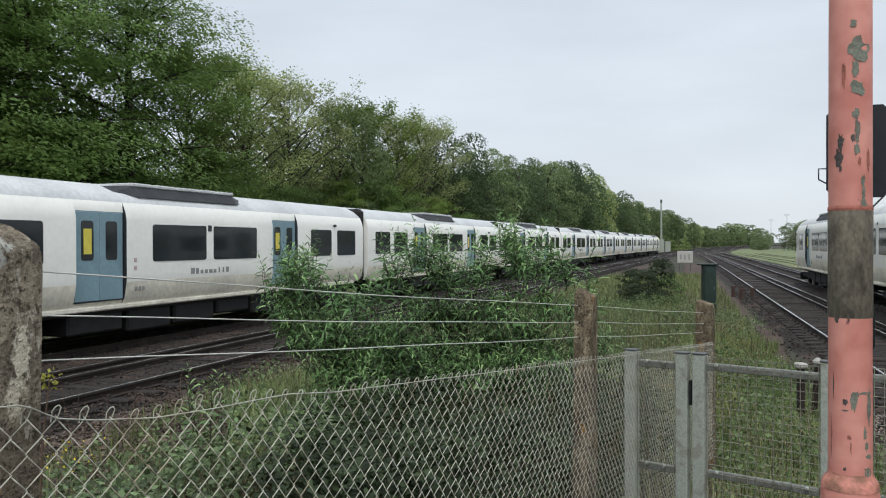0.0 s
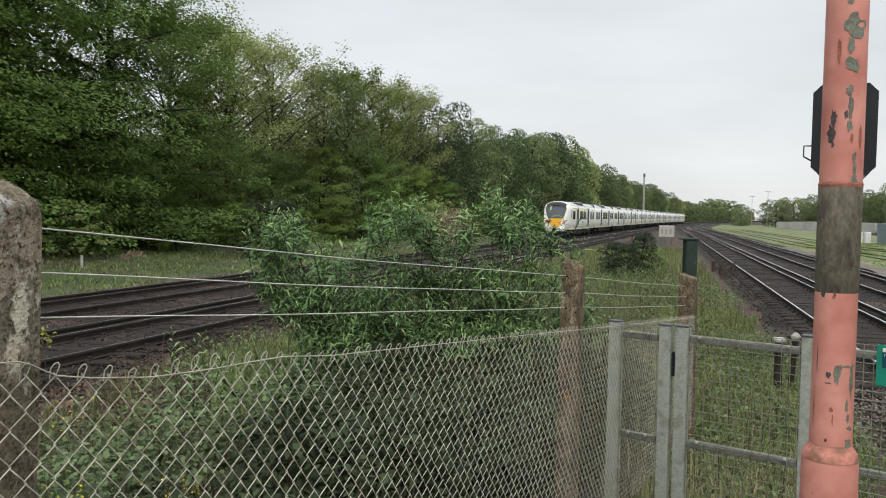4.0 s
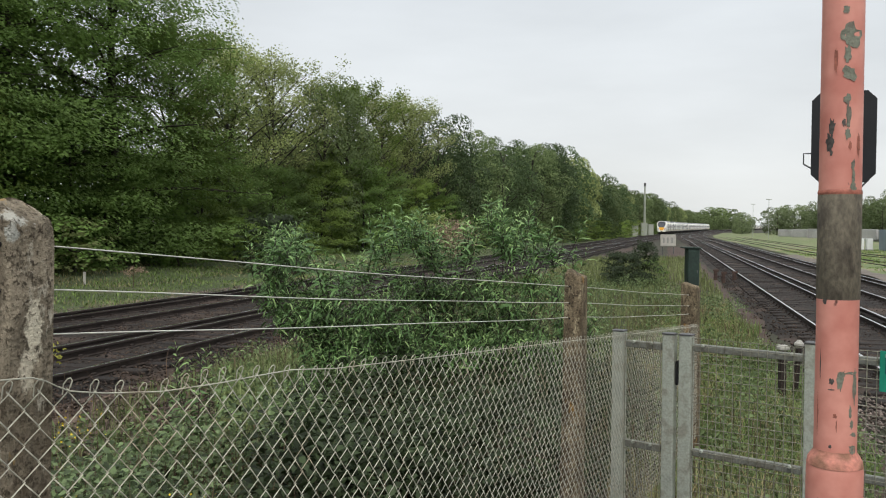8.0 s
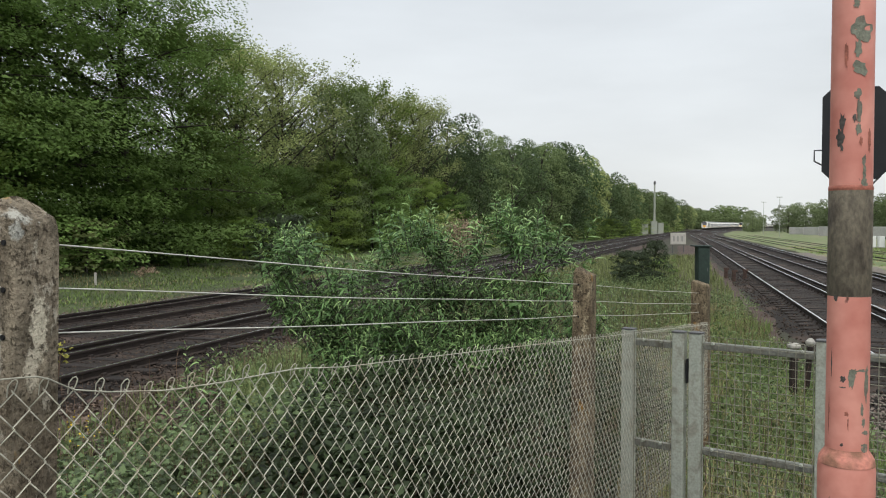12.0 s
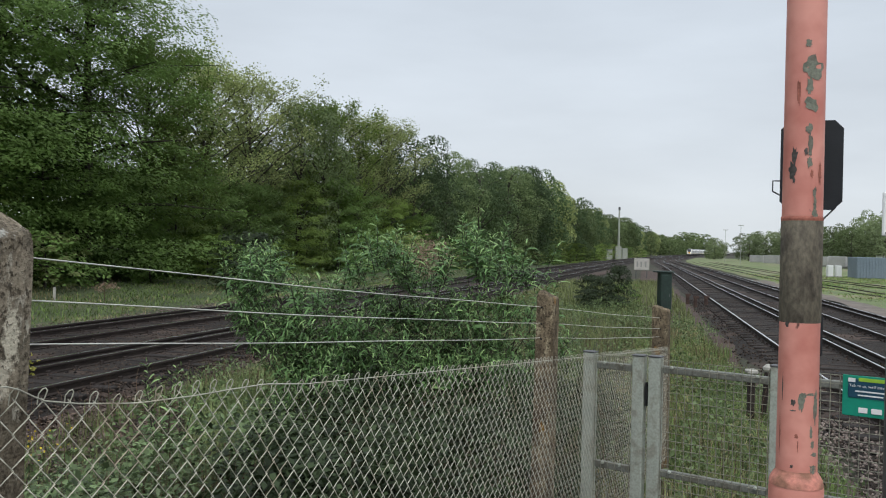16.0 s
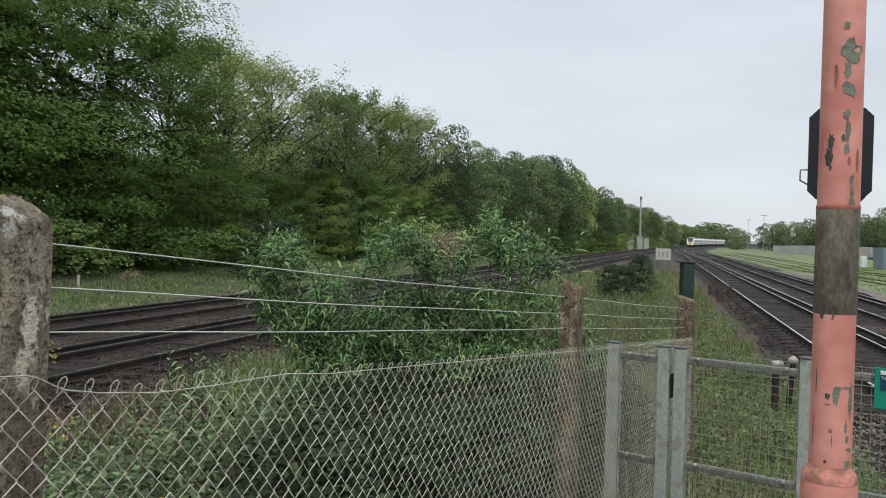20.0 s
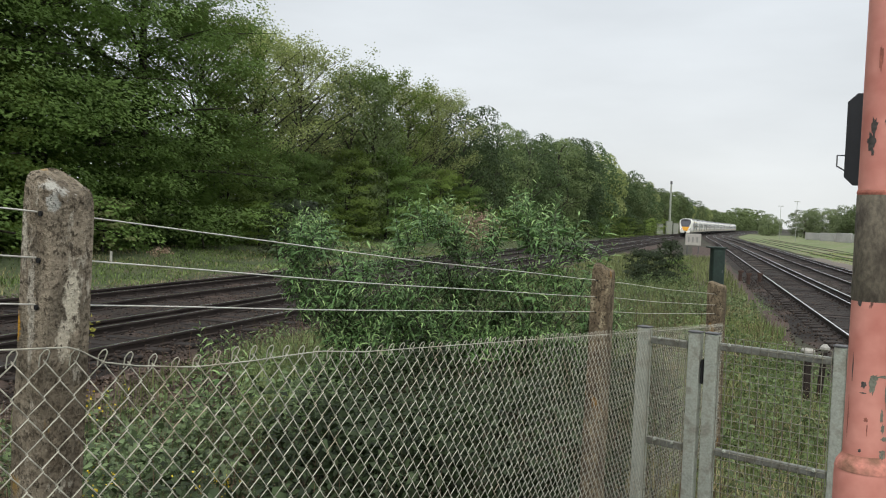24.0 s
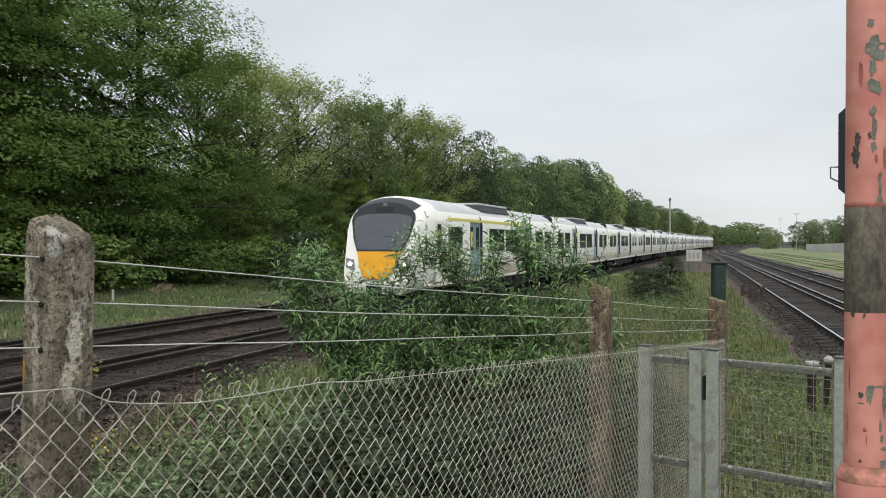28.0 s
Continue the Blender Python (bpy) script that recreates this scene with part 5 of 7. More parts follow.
def nose_parts(car, lit):
    """The raked cab at the -y end of a carriage."""
    y0 = -CAR_L / 2
    rings = []
    for k in range(9):
        u = k / 8                                   # 0: face, 1: full section
        e = math.sin(u * math.pi / 2)
        sx, top = 0.83 + 0.17 * e, 3.50 + 0.245 * e
        ring = []
        for x, z in PROFILE:
            zz = (0.70 + (z - 0.92) * (top - 0.70) / (3.745 - 0.92)) * (1 - u) + u * z
            taper = 1.0 + (0.13 * max(0.0, zz - 2.7) - 0.12 * max(0.0, 2.0 - zz)) * (1 - u)
            rake = max(0.0, zz - 1.25) * 0.36 + max(0.0, 1.0 - zz) * 0.25
            ring.append((x * sx * taper, y0 + u * 1.9 + rake * (1 - u) ** 1.2, zz))
        rings.append(ring)
    b = Build()
    b.loft(rings, smooth=True)
    n = len(PROFILE)
    for q, f in enumerate(b.f):                         # charcoal crown of the cab
        if len(f) == 4 and q // n < 3 and 7 <= q % n <= 12:
            b.k[q] = 1
    part("cab", b, (M_TRAIN, M_HOODGREY), car, "white moulded cab end with charcoal crown")

    def face(z, out=0.0):
        return y0 + max(0.0, z - 1.25) * 0.36 + max(0.0, 1.0 - z) * 0.25 - out

    def plate(name, pts, mat, out, label=""):
        front = [(x, face(z, out), z) for x, z in pts]
        back = [(x, y + 0.06, z) for x, y, z in front]
        part(name, Build().loft([front[::-1], back[::-1]]), mat, car, label)

    plate("windscreen_surround", [(-0.74, 1.99), (0.74, 1.99), (0.92, 2.4), (1.06, 2.95), (1.02, 3.14), (0.88, 3.30), (0.62, 3.43), (0.3, 3.49), (0.0, 3.505), (-0.3, 3.49), (-0.62, 3.43), (-0.88, 3.30), (-1.02, 3.14), (-1.06, 2.95), (-0.92, 2.4)], M_HOODGREY, 0.03, "charcoal hood round the windscreen")
    plate("windscreen", [(-0.70, 2.04), (0.70, 2.04), (0.86, 2.4), (0.97, 2.9), (0.92, 3.05), (0.6, 3.13), (0.0, 3.15), (-0.6, 3.13), (-0.92, 3.05), (-0.97, 2.9), (-0.86, 2.4)], M_SCREEN, 0.045, "large raked dark windscreen")
    part("marker_light", Build().box((0, face(3.40, 0.045), 3.415), (0.13, 0.03, 0.11), bevel=0.02), M_LAMP_OFF, car, "small pale marker light over the windscreen")
    plate("destination_display", [(-0.3, 3.2), (0.3, 3.2), (0.28, 3.36), (-0.28, 3.36)], M_LENS_OFF, 0.042)
    plate("yellow_panel", [(-0.26, 1.16), (0.26, 1.16), (0.42, 1.25), (0.57, 1.5), (0.72, 1.985), (-0.72, 1.985), (-0.57, 1.5), (-0.42, 1.25)], M_YELLOW, 0.03, "yellow warning panel on the nose")
    for sx in (-1, 1):
        plate("lamp_cluster", [(sx * 0.72, 1.42), (sx * 1.02, 1.50), (sx * 1.06, 1.78), (sx * 0.80, 1.74)][::sx], M_LAMP_OFF, 0.025, "lamp cluster beside the nose panel")
        ld = Build().tube([(sx * 0.90, face(1.6, 0.02), 1.6), (sx * 0.90, face(1.6, 0.04), 1.6)], 0.065, 14)
        part("headlight" if lit else "tail_light", ld, M_HEAD if lit else M_TAIL, car)
    part("coupler", Build().box((0, y0 - 0.12, 0.86), (0.36, 0.5, 0.3), bevel=0.05), M_UNDER, car)
    part("snowplough", Build().box((0, y0 + 0.35, 0.36), (2.1, 0.3, 0.42), bevel=0.06), M_UNDER, car)
    for sx in (-1, 1):
        part("cab_door", Build().box((sx * 1.405, y0 + 1.75, 1.98), (0.016, 0.62, 1.95), bevel=0.005), M_TRAIN, car)
        part("cab_window", PANE_DOOR, M_GLASS, car, at=Matrix.Translation((sx * 1.414, y0 + 1.75, 2.42)) @ Matrix.Rotation(0 if sx > 0 else math.pi, 4, "Z"))


def carriage(name_label, cab=False, lit=False, yline=False, group=""):
    car = thing("train_carriage", name_label, "train carriage", group=group)
    part("body", CAB_BODY_ME if cab else BODY_ME, M_TRAIN, car)
    part("underframe", UNDER_ME, M_UNDER, car)
    for y in (-6.8, 6.8):
        bg = part("bogie", BOGIE_ME, M_UNDER, car, at=Matrix.Translation((0, y, 0)))
        for dy in (-1.1, 1.1):
            for sx in (-1, 1):
                part("wheel", WHEEL_ME, M_UNDER, bg, at=Matrix.Translation((sx * 0.75, dy, 0.42)) @ Matrix.Rotation(0 if sx < 0 else math.pi, 4, "Z"))
    part("roof_unit", ROOFBOX_ME, M_ROOFUNIT, car, "dark sooty roof equipment well")
    part("roof_grille", GRILLE_ME, M_TRAIN_ROOF, car)
    if not cab:
        part("gangway", GANGWAY_ME, M_UNDER, car, at=Matrix.Translation((0, -CAR_L / 2 - 0.25, 0)))
    for sx in (-1, 1):
        flip = Matrix.Rotation(0 if sx > 0 else math.pi, 4, "Z")
        for y in (-4.0, 4.0):
            part("doorway", DOORWAY_ME, M_HOODGREY, car, at=Matrix.Translation((sx * 1.304, y, 2.04)))
            for dy in (-0.37, 0.37):
                lf = part("door_leaf", LEAF_ME, M_DOOR, car, "pale blue sliding door leaf", Matrix.Translation((sx * 1.312, y + dy, 2.05)))
                if dy < 0:
                    part("window_sticker", STICKER_ME, M_YLINE, lf, "yellow door sticker", Matrix.Translation((sx * 0.022, 0, 0.32)))
                part("door_window", PANE_DOOR, M_GLASS, lf, at=Matrix.Translation((sx * 0.006, 0, 0.34)) @ flip)
        for y in (-1.24, 1.24):
            part("window", PANE_BIG, M_GLASS, car, at=Matrix.Translation((sx * 1.398, y, 2.34)) @ flip)
        for y in ((-6.42, 6.42, 8.38) if cab else (-8.38, -6.42, 6.42, 8.38)):
            part("window", PANE_SMALL, M_GLASS, car, at=Matrix.Translation((sx * 1.398, y, 2.34)) @ flip)
        if cab:
            if yline:
                part("first_class_line", YLINE_ME, M_CANTLINE, car, "thin yellow line above the windows", Matrix.Translation((sx * 1.385, -2.15, 3.03)))
        for me in WORD_MES:
            part("wordmark_bar", me, M_WORDGREY, car, "dark grey bar of the wordmark", Matrix.Translation((sx * 1.401, 0.05, 1.54)))
        part("side_label", LABEL_ME, M_LABELPINK, car, "two small reddish labels", Matrix.Translation((sx * 1.401, -2.93, 1.85)))
        part("side_sensor", SENSOR_ME, M_HOODGREY, car, at=Matrix.Translation((sx * 1.402, 0.0, 2.72)))
        part("side_camera", CAMERA_ME, M_HOODGREY, car, at=Matrix.Translation((sx * 1.40, 7.4, 2.93)))
        for dy in (-0.13, 0.0, 0.13):
            part("number_bar", NUMBER_ME, M_WORDGREY, car, "small dark bar of the carriage number", Matrix.Translation((sx * 1.372, -2.75 + dy, 1.28)))
        part("solebar", SOLE_ME, M_TRAIN_LOW, car, at=Matrix.Translation((sx * 1.23, 0.4 if cab else 0, 0.90)))
    if lit:
        for sx in (-1, 1):
            for k, m in enumerate((M_DECAL_RED, M_DECAL_PINK, M_DECAL_TEAL, M_DECAL_PURPLE, M_DECAL_RED)):
                part("decal", Build().box((sx * 1.412, -CAR_L / 2 + 2.05 + 0.27 * k, 1.62 + 0.14 * ((k * 2) % 3)), (0.012, 0.2, 0.24), bevel=0.004), m, car, "small bright coloured decal")
    if cab:
        nose_parts(car, lit)
    return car


def make_train(n, lit, yline, group, label):
    """Carriages in order from the end nearest to the platform; the cab of the first faces -y."""
    first = carriage(label.replace("carriage", "end carriage"), cab=True, lit=lit, yline=yline, group=group)
    mid = carriage(label, group=group)
    cars = [first, mid]
    for k in range(n - 3):
        cars.append(copy_thing(mid, Matrix.Identity(4)))
    cars.append(copy_thing(first, Matrix.Identity(4)))
    return cars


TRAIN_A = make_train(12, False, True, "carriages of the departing train", "white electric train carriage with pale blue doors")
TRAIN_B = make_train(12, True, True, "carriages of the arriving train", "white electric train carriage with pale blue doors, headlights on")
TRAIN_C = make_train(4, False, False, "carriages of the train in the station", "white electric train carriage with dark windows")


def spot(line, y, turned=False):
    p, d, s = track_frame(line, y)
    return Matrix.Translation((p.x, p.y, RAIL_Z)) @ Matrix.Rotation(math.atan2(d.y, d.x) - math.pi / 2 + (math.pi if turned else 0.0), 4, "Z")


def key_train(cars, line, nose, times):
    for k, car in enumerate(cars):
        turned = k == len(cars) - 1
        walk(car, [(t, spot(line, nose(t) + (CAR_L / 2 + CAR_PITCH * k) * 0.952, turned)) for t in times])


def between(table):
    def f(t):
        for (a, ya), (b, yb) in zip(table, table[1:]):
            if t <= b:
                break
        return ya + (yb - ya) * (t - a) / (b - a)
    return f


def motions():
    """All that moves: three trains on their tracks."""
    grid = [0.5 * k for k in range(57)]
    key_train(TRAIN_A, line_left_far, lambda t: 9.3 + 36.73 * (t - 2.0), grid)
    head = between(((0.0, 800.0), (7.5, 650.0), (10.0, 604.0), (11.5, 574.0), (14.0, 521.0), (15.5, 485.0), (17.0, 436.0), (18.0, 396.0), (28.0, 24.75)))
    key_train(TRAIN_B, line_left, head, grid)
    end = between(((0.0, 49.5), (1.0, 44.75), (2.0, 39.0), (2.5, 34.0), (3.0, 27.5), (3.5, 20.5), (6.0, -20.0), (28.0, -420.0)))
    key_train(TRAIN_C, line_right_far, lambda t: end(t) - 4 * CAR_PITCH * 0.952, grid)


build_track(line_left, -40, 1000, "nearer curving track with worn rails on dirty ballast", third=1.16 - 2.32, sleepers=(4, 120))
build_track(line_left_far, -40, 1000, "farther curving track beside the wood", third=-1.16, sleepers=(6, 110))
build_track(line_right, -40, 1000, "straight track with shiny worn rails", third=1.16, sleepers=(6, 120))
build_track(line_right_far, -40, 1000, "straight track with shiny worn rails and conductor rail", third=1.16, sleepers=(8, 110))
build_track(line_siding, 14, 200, "disused rusty siding overgrown with grass", shiny=False, sunk=0.15)
build_track(line_siding_far, 14, 200, "disused rusty siding overgrown with grass", shiny=False, sunk=0.15)


# ---- buddleia bush ----
def long_leaf(rng, q, out, size, verts, tris):
    """A narrow pointed leaf that rises from the stem, arches over and hangs at its tip."""
    w = np.cross(out, [0, 0, 1.0])
    w = w / (np.linalg.norm(w) + 1e-6) * size * 0.066
    w = w + np.array([0, 0, rng.normal() * size * 0.03])
    drop = rng.uniform(0.15, 0.6)
    a = q + (out + np.array([0, 0, 0.25])) * size * 0.34
    b = a + (out + np.array([0, 0, -0.5 * drop])) * size * 0.36
    c = b + (out * 0.85 + np.array([0, 0, -1.5 * drop])) * size * 0.32
    o = len(verts)
    verts += [q, a + w, a - w, b + w * 0.75, b - w * 0.75, c]
    tris += [(o, o + 2, o + 1), (o + 1, o + 2, o + 4), (o + 1, o + 4, o + 3), (o + 3, o + 4, o + 5)]


def leafy_shoot(rng, start, lean, length, leaf, old, tip, stems):
    """A shoot with pairs of leaves set crosswise, and a pale rosette at its end."""
    n = 7
    p, d = np.array(start, float), np.array(lean, float)
    d /= np.linalg.norm(d)
    path = [p.copy()]
    for k in range(n):
        d = d + np.array([0, 0, 0.05]) + rng.normal(size=3) * 0.05
        d /= np.linalg.norm(d)
        p = p + d * length / n
        path.append(p.copy())
    stems.append(path)
    pairs = max(4, int(length / 0.060))
    turn = rng.uniform(0, math.pi)
    for k in range(pairs):
        u = k / (pairs - 1)
        i = min(n - 1, int(u * n))
        q = path[i] + (path[i + 1] - path[i]) * min(1.0, u * n - i)
        ax = path[i + 1] - path[i]
        ax /= np.linalg.norm(ax)
        s = np.cross(ax, [0.3, 0.9, 0.2])
        s /= np.linalg.norm(s)
        t = np.cross(ax, s)
        turn += math.pi / 2 + rng.normal() * 0.25
        for a in (turn, turn + math.pi):
            out = s * math.cos(a) + t * math.sin(a)
            out = out + ax * (0.1 + 0.8 * u ** 4) + np.array([0, 0, 0.1])
            out /= np.linalg.norm(out)
            size = leaf * (0.75 + 0.4 * math.sin(math.pi * min(1, 0.3 + 0.6 * u))) * (1 - 0.45 * u ** 4) * rng.uniform(0.75, 1.2)
            long_leaf(rng, q, out, size, *(tip if rng.uniform() < (0.75 if u > 0.72 else 0.10) else old))


BUSH_TOP = ((-2.8, 1.6), (-2.4, 2.25), (-2.18, 2.25), (-1.9, 2.1), (-1.6, 1.85), (-1.2, 1.85), (-0.95, 2.15), (-0.62, 2.55), (-0.24, 2.4), (0.05, 2.1), (0.3, 2.3), (0.66, 2.8), (0.85, 2.5), (1.3, 2.4), (1.64, 2.3), (2.0, 1.7))


def bush_top(x):
    for (a, ha), (b, hb) in zip(BUSH_TOP, BUSH_TOP[1:]):
        if x <= b:
            return ha + (hb - ha) * max(0.0, x - a) / (b - a)
    return 1.5


def build_bushes():
    """Three bushes grown together: boughs that each end in a spray of leafy shoots."""
    rng = np.random.default_rng(3)
    roots = ((-1.35, 12.3), (-0.1, 11.9), (0.95, 12.2))
    sets = [([], [], [], [], []) for _ in roots]
    for bough in range(330):
        low = bough >= 225                                  # the dense low skirt of the bush
        x = rng.uniform(-1.75, 1.5) if low else rng.uniform(-2.5, 1.95)
        top = bush_top(x)
        under = 0.25 + max(0.0, -1.35 - x) * 0.9 + max(0.0, x - 1.0) * 0.5       # the sides overhang
        high = top - 0.35
        z = rng.uniform(0.15, 1.0) if low else high if bough % 3 == 0 else under + (high - under) * 0.78 * rng.uniform(0, 1)
        y = 11.9 + rng.uniform(-0.8, 0.8) - 0.75 * (1 - z / top)
        k = min(range(3), key=lambda i: abs(roots[i][0] - x))
        ov, ot, tv, tt, stems = sets[k]
        bx, by = roots[k]
        crown = bough % 3 == 0 and not low
        for q in range(rng.integers(3, 6) if crown else rng.integers(10, 15)):
            a, rise = rng.uniform(0, 2 * math.pi), rng.uniform(1.0, 3.0) if crown else rng.uniform(0.3, 1.5)
            lean = np.array([math.cos(a) * 0.8, math.sin(a) * 0.8 - 0.1, rise])
            lean /= np.linalg.norm(lean)
            start = np.array([x - bx, y - by, z]) + lean * rng.uniform(0.0, 0.10) + rng.normal(size=3) * 0.06
            leafy_shoot(rng, start, lean, rng.uniform(0.35, 0.72) if crown else rng.uniform(0.22, 0.42),
                        rng.uniform(0.15, 0.21) if crown else rng.uniform(0.11, 0.18), (ov, ot), (tv, tt), stems)
    for (x, y), (ov, ot, tv, tt, stems) in zip(roots, sets):
        t = thing("buddleia_bush", "large buddleia bush with long grey-green drooping leaves", "bush", Matrix.Translation((x, y, ground_height(x, y))), "buddleia by the fence")
        part("foliage", raw_mesh("foliage", ov, ot, M_BUDDLEIA), M_BUDDLEIA, t)
        part("young_leaves", raw_mesh("young_leaves", tv, tt, M_BUDDLEIA_TIP), M_BUDDLEIA_TIP, t, "pale felted young leaves at the shoot tips")
        b = Build()
        for i, path in enumerate(stems):
            p = [Vector(q) for q in path]
            b.tube(p[::2], [0.006, 0.005, 0.004, 0.003], 4, caps=False)
            if i % 18 == 0:                                  # a cane from the root to this shoot
                foot = Vector((p[0].x * 0.12, p[0].y * 0.2, -0.15))
                mid = Vector((p[0].x * 0.55, p[0].y * 0.6, p[0].z * 0.62))
                b.tube([foot, foot.lerp(mid, 0.55) + Vector((0, 0, 0.1)), mid, p[0]], [0.014, 0.010, 0.007, 0.004], 5)
        part("branchwork", b, M_TRUNK, t)
    for kind, x, y, h, w in ((3, 7.0, 33.2, 1.0, 1.0), (3, 7.7, 33.6, 1.5, 0.8), (3, 8.3, 33.9, 1.95, 0.6), (0, 8.9, 35.2, 1.2, 1.0), (3, 7.6, 36.2, 1.5, 0.8), (1, 3.2, 30.5, 0.8, 1.1)):
        plant_shrub(kind, x, y, h, x, w, label="low dark shrub between the tracks", group="shrubs between the tracks")


build_bushes()


# ---- undergrowth, grass and stones ----
def scatter(rng, n, box, keep):
    """Random points of the ground in box = (x0, y0, x1, y1) where keep(x, y) holds."""
    out = []
    x0, y0, x1, y1 = box
    while len(out) < n:
        x, y = rng.uniform(x0, x1), rng.uniform(y0, y1)
        if keep(x, y):
            out.append((x, y, ground_height(x, y)))
    return np.array(out)


def blades(rng, roots, high, width, bend=0.35):
    """Grass blades, each a bent narrow strip of two faces."""
    n = len(roots)
    a = rng.uniform(0, 2 * math.pi, n)
    h = high * rng.uniform(0.45, 1.25, n)
    d = np.stack([np.cos(a), np.sin(a), np.zeros(n)], 1)
    s = np.stack([-np.sin(a), np.cos(a), np.zeros(n)], 1) * (width * rng.uniform(0.6, 1.3, n))[:, None]
    up = np.array([0, 0, 1.0])
    mid = roots + up * (h * 0.6)[:, None] + d * (h * bend * 0.25)[:, None]
    tip = roots + up * (h * rng.uniform(0.75, 1.0, n))[:, None] + d * (h * bend)[:, None]
    v = np.stack([roots - s, roots + s, mid + s * 0.7, mid - s * 0.7, tip], 1).reshape(-1, 3)
    o = np.arange(n)[:, None] * 5
    f = np.concatenate([o + np.array([0, 1, 2]), o + np.array([0, 2, 3]), o + np.array([3, 2, 4])])
    return v, f


def patchy(x, y, seed, cut, scale=0.5):
    return noise.noise((x * scale, y * scale, seed)) > cut


def between_tracks(x, y):
    return x > line_left(y) + 2.3 and x < line_right(y) - 2.3 and fence_side(x, y) > -7


def build_undergrowth():
    rng = np.random.default_rng(8)

    def stuff(name, v, f, mat, label, category):
        solid(name, raw_mesh(name, v, f, mat), mat, label, category, "stuff")

    # long grass between the lines
    g1 = scatter(rng, 26000, (-5, 7.5, 9, 26), lambda x, y: between_tracks(x, y) and not (patchy(x, y, 3.0, 0.15) and y < 12 and x < 0))
    g2 = scatter(rng, 12000, (-3, 26, 20, 64), between_tracks)
    v1, f1 = blades(rng, g1, 0.34, 0.006)
    v2, f2 = blades(rng, g2, 0.42, 0.014)
    stuff("long_grass", np.concatenate([v1, v2]), np.concatenate([f1, f2 + len(v1)]), M_GRASS, "long unmown grass between the railway lines", "grass")
    # bright tufts beside the straight line
    g3 = scatter(rng, 9000, (2.6, 7.8, 8, 22), lambda x, y: -2.6 < x - line_right(y) + 1.8 < -0.5 + 0.25 * math.sin(y * 1.7) and x > 2.75)
    v, f = blades(rng, g3, 0.34, 0.007)
    stuff("grass_verge", v, f, M_FRESH, "bright green grass verge beside the ballast", "grass")
    # grass on the far side of the curving line
    def wood_side(x, y):
        return wood_edge(y) - 1.0 < x < line_left_far(y) - 2.7 - 0.7 * noise.noise((x * 0.5, y * 0.5, 40.0))
    g4 = scatter(rng, 30000, (-34, 14, 30, 100), wood_side)
    v, f = blades(rng, g4, 0.13, 0.016, 1.1)
    stuff("wood_side_grass", v, f, M_GRASS_DULL, "rough dull green grass along the wood", "grass")
    g4 = scatter(rng, 16000, (-30, 14, 10, 60), lambda x, y: wood_side(x, y) and patchy(x, y, 51.0, 0.02, 0.22))
    v, f = blades(rng, g4, 0.17, 0.016, 1.0)
    stuff("wood_side_tufts", v, f, M_FRESH, "bright patches of fresh grass along the wood", "grass")
    g4 = scatter(rng, 7000, (-30, 14, 10, 60), lambda x, y: wood_side(x, y) and patchy(x, y, 57.0, 0.0, 0.3))
    v, f = blades(rng, g4, 0.2, 0.010, 0.8)
    stuff("wood_side_straw", v, f, M_STRAW, "dry straw-coloured grass along the wood", "grass")
    # low leafy scrub under the front trees
    pts, ups = [], []
    for x, y, z in scatter(rng, 420, (-34, 22, 2, 60), lambda x, y: wood_edge(y) - 0.5 < x < wood_edge(y) + 3.5 + 2.0 * noise.noise((x * 0.2, y * 0.2, 8.0))):
        for k in range(2):
            p, up = spray_points(rng, np.array([x, y, z + rng.uniform(0.1, 0.75)]), rng.uniform(0.3, 0.7), 26, 0.25, 0.3)
            pts.append(p)
            ups.append(up)
    v, f = leaves_on(rng, np.concatenate(pts), np.concatenate(ups), 0.13, 0.075, 0.5, 0.2)
    stuff("scrub_under_trees", v, f, M_BRAMBLE_LIGHT, "low leafy scrub under the front trees of the wood", "undergrowth")
    # nettles and brambles behind the chain link
    def bank(x, y):
        return 0.25 < fence_side(x, y) < 6.2 - 0.2 * y and x > line_left(y) + 2.6
    light, dark = ([], []), ([], [])

    def thicket(n, box, keep, low, high, spread, per):
        """Stems that each carry three leafy sprays, the highest the widest."""
        for x, y, z in scatter(rng, n, box, keep):
            h = low + (high - low) * min(1.0, max(0.0, 0.5 + 0.9 * noise.noise((x * 1.1, y * 1.1, 5.0)) + 0.25 * rng.normal()))
            # Stems towards the bush get the darker leaf: its shade is in the colour.
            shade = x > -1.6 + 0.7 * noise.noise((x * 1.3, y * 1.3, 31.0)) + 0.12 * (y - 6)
            lean = rng.normal(size=2) * 0.12
            for k in range(3):
                u = 0.45 + 0.275 * k
                c = np.array([x + lean[0] * u + rng.normal() * 0.06, y + lean[1] * u + rng.normal() * 0.06, z + h * u])
                p, up = spray_points(rng, c, spread * rng.uniform(0.6, 1.2) * (0.7 + 0.15 * k), int(per * rng.uniform(0.6, 1.4)), 0.22, 0.3)
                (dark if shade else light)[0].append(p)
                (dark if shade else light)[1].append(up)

    thicket(1500, (-6, 1.2, 1.5, 10.5), lambda x, y: bank(x, y) and patchy(x, y, 9.0, -0.16, 1.1), 0.25, 0.85, 0.17, 15)
    thicket(420, (-2.6, 1.4, 0.4, 5.2), lambda x, y: 0.3 < fence_side(x, y) < 1.5 and patchy(x, y, 44.0, -0.1, 1.6), 0.35, 0.95, 0.14, 16)
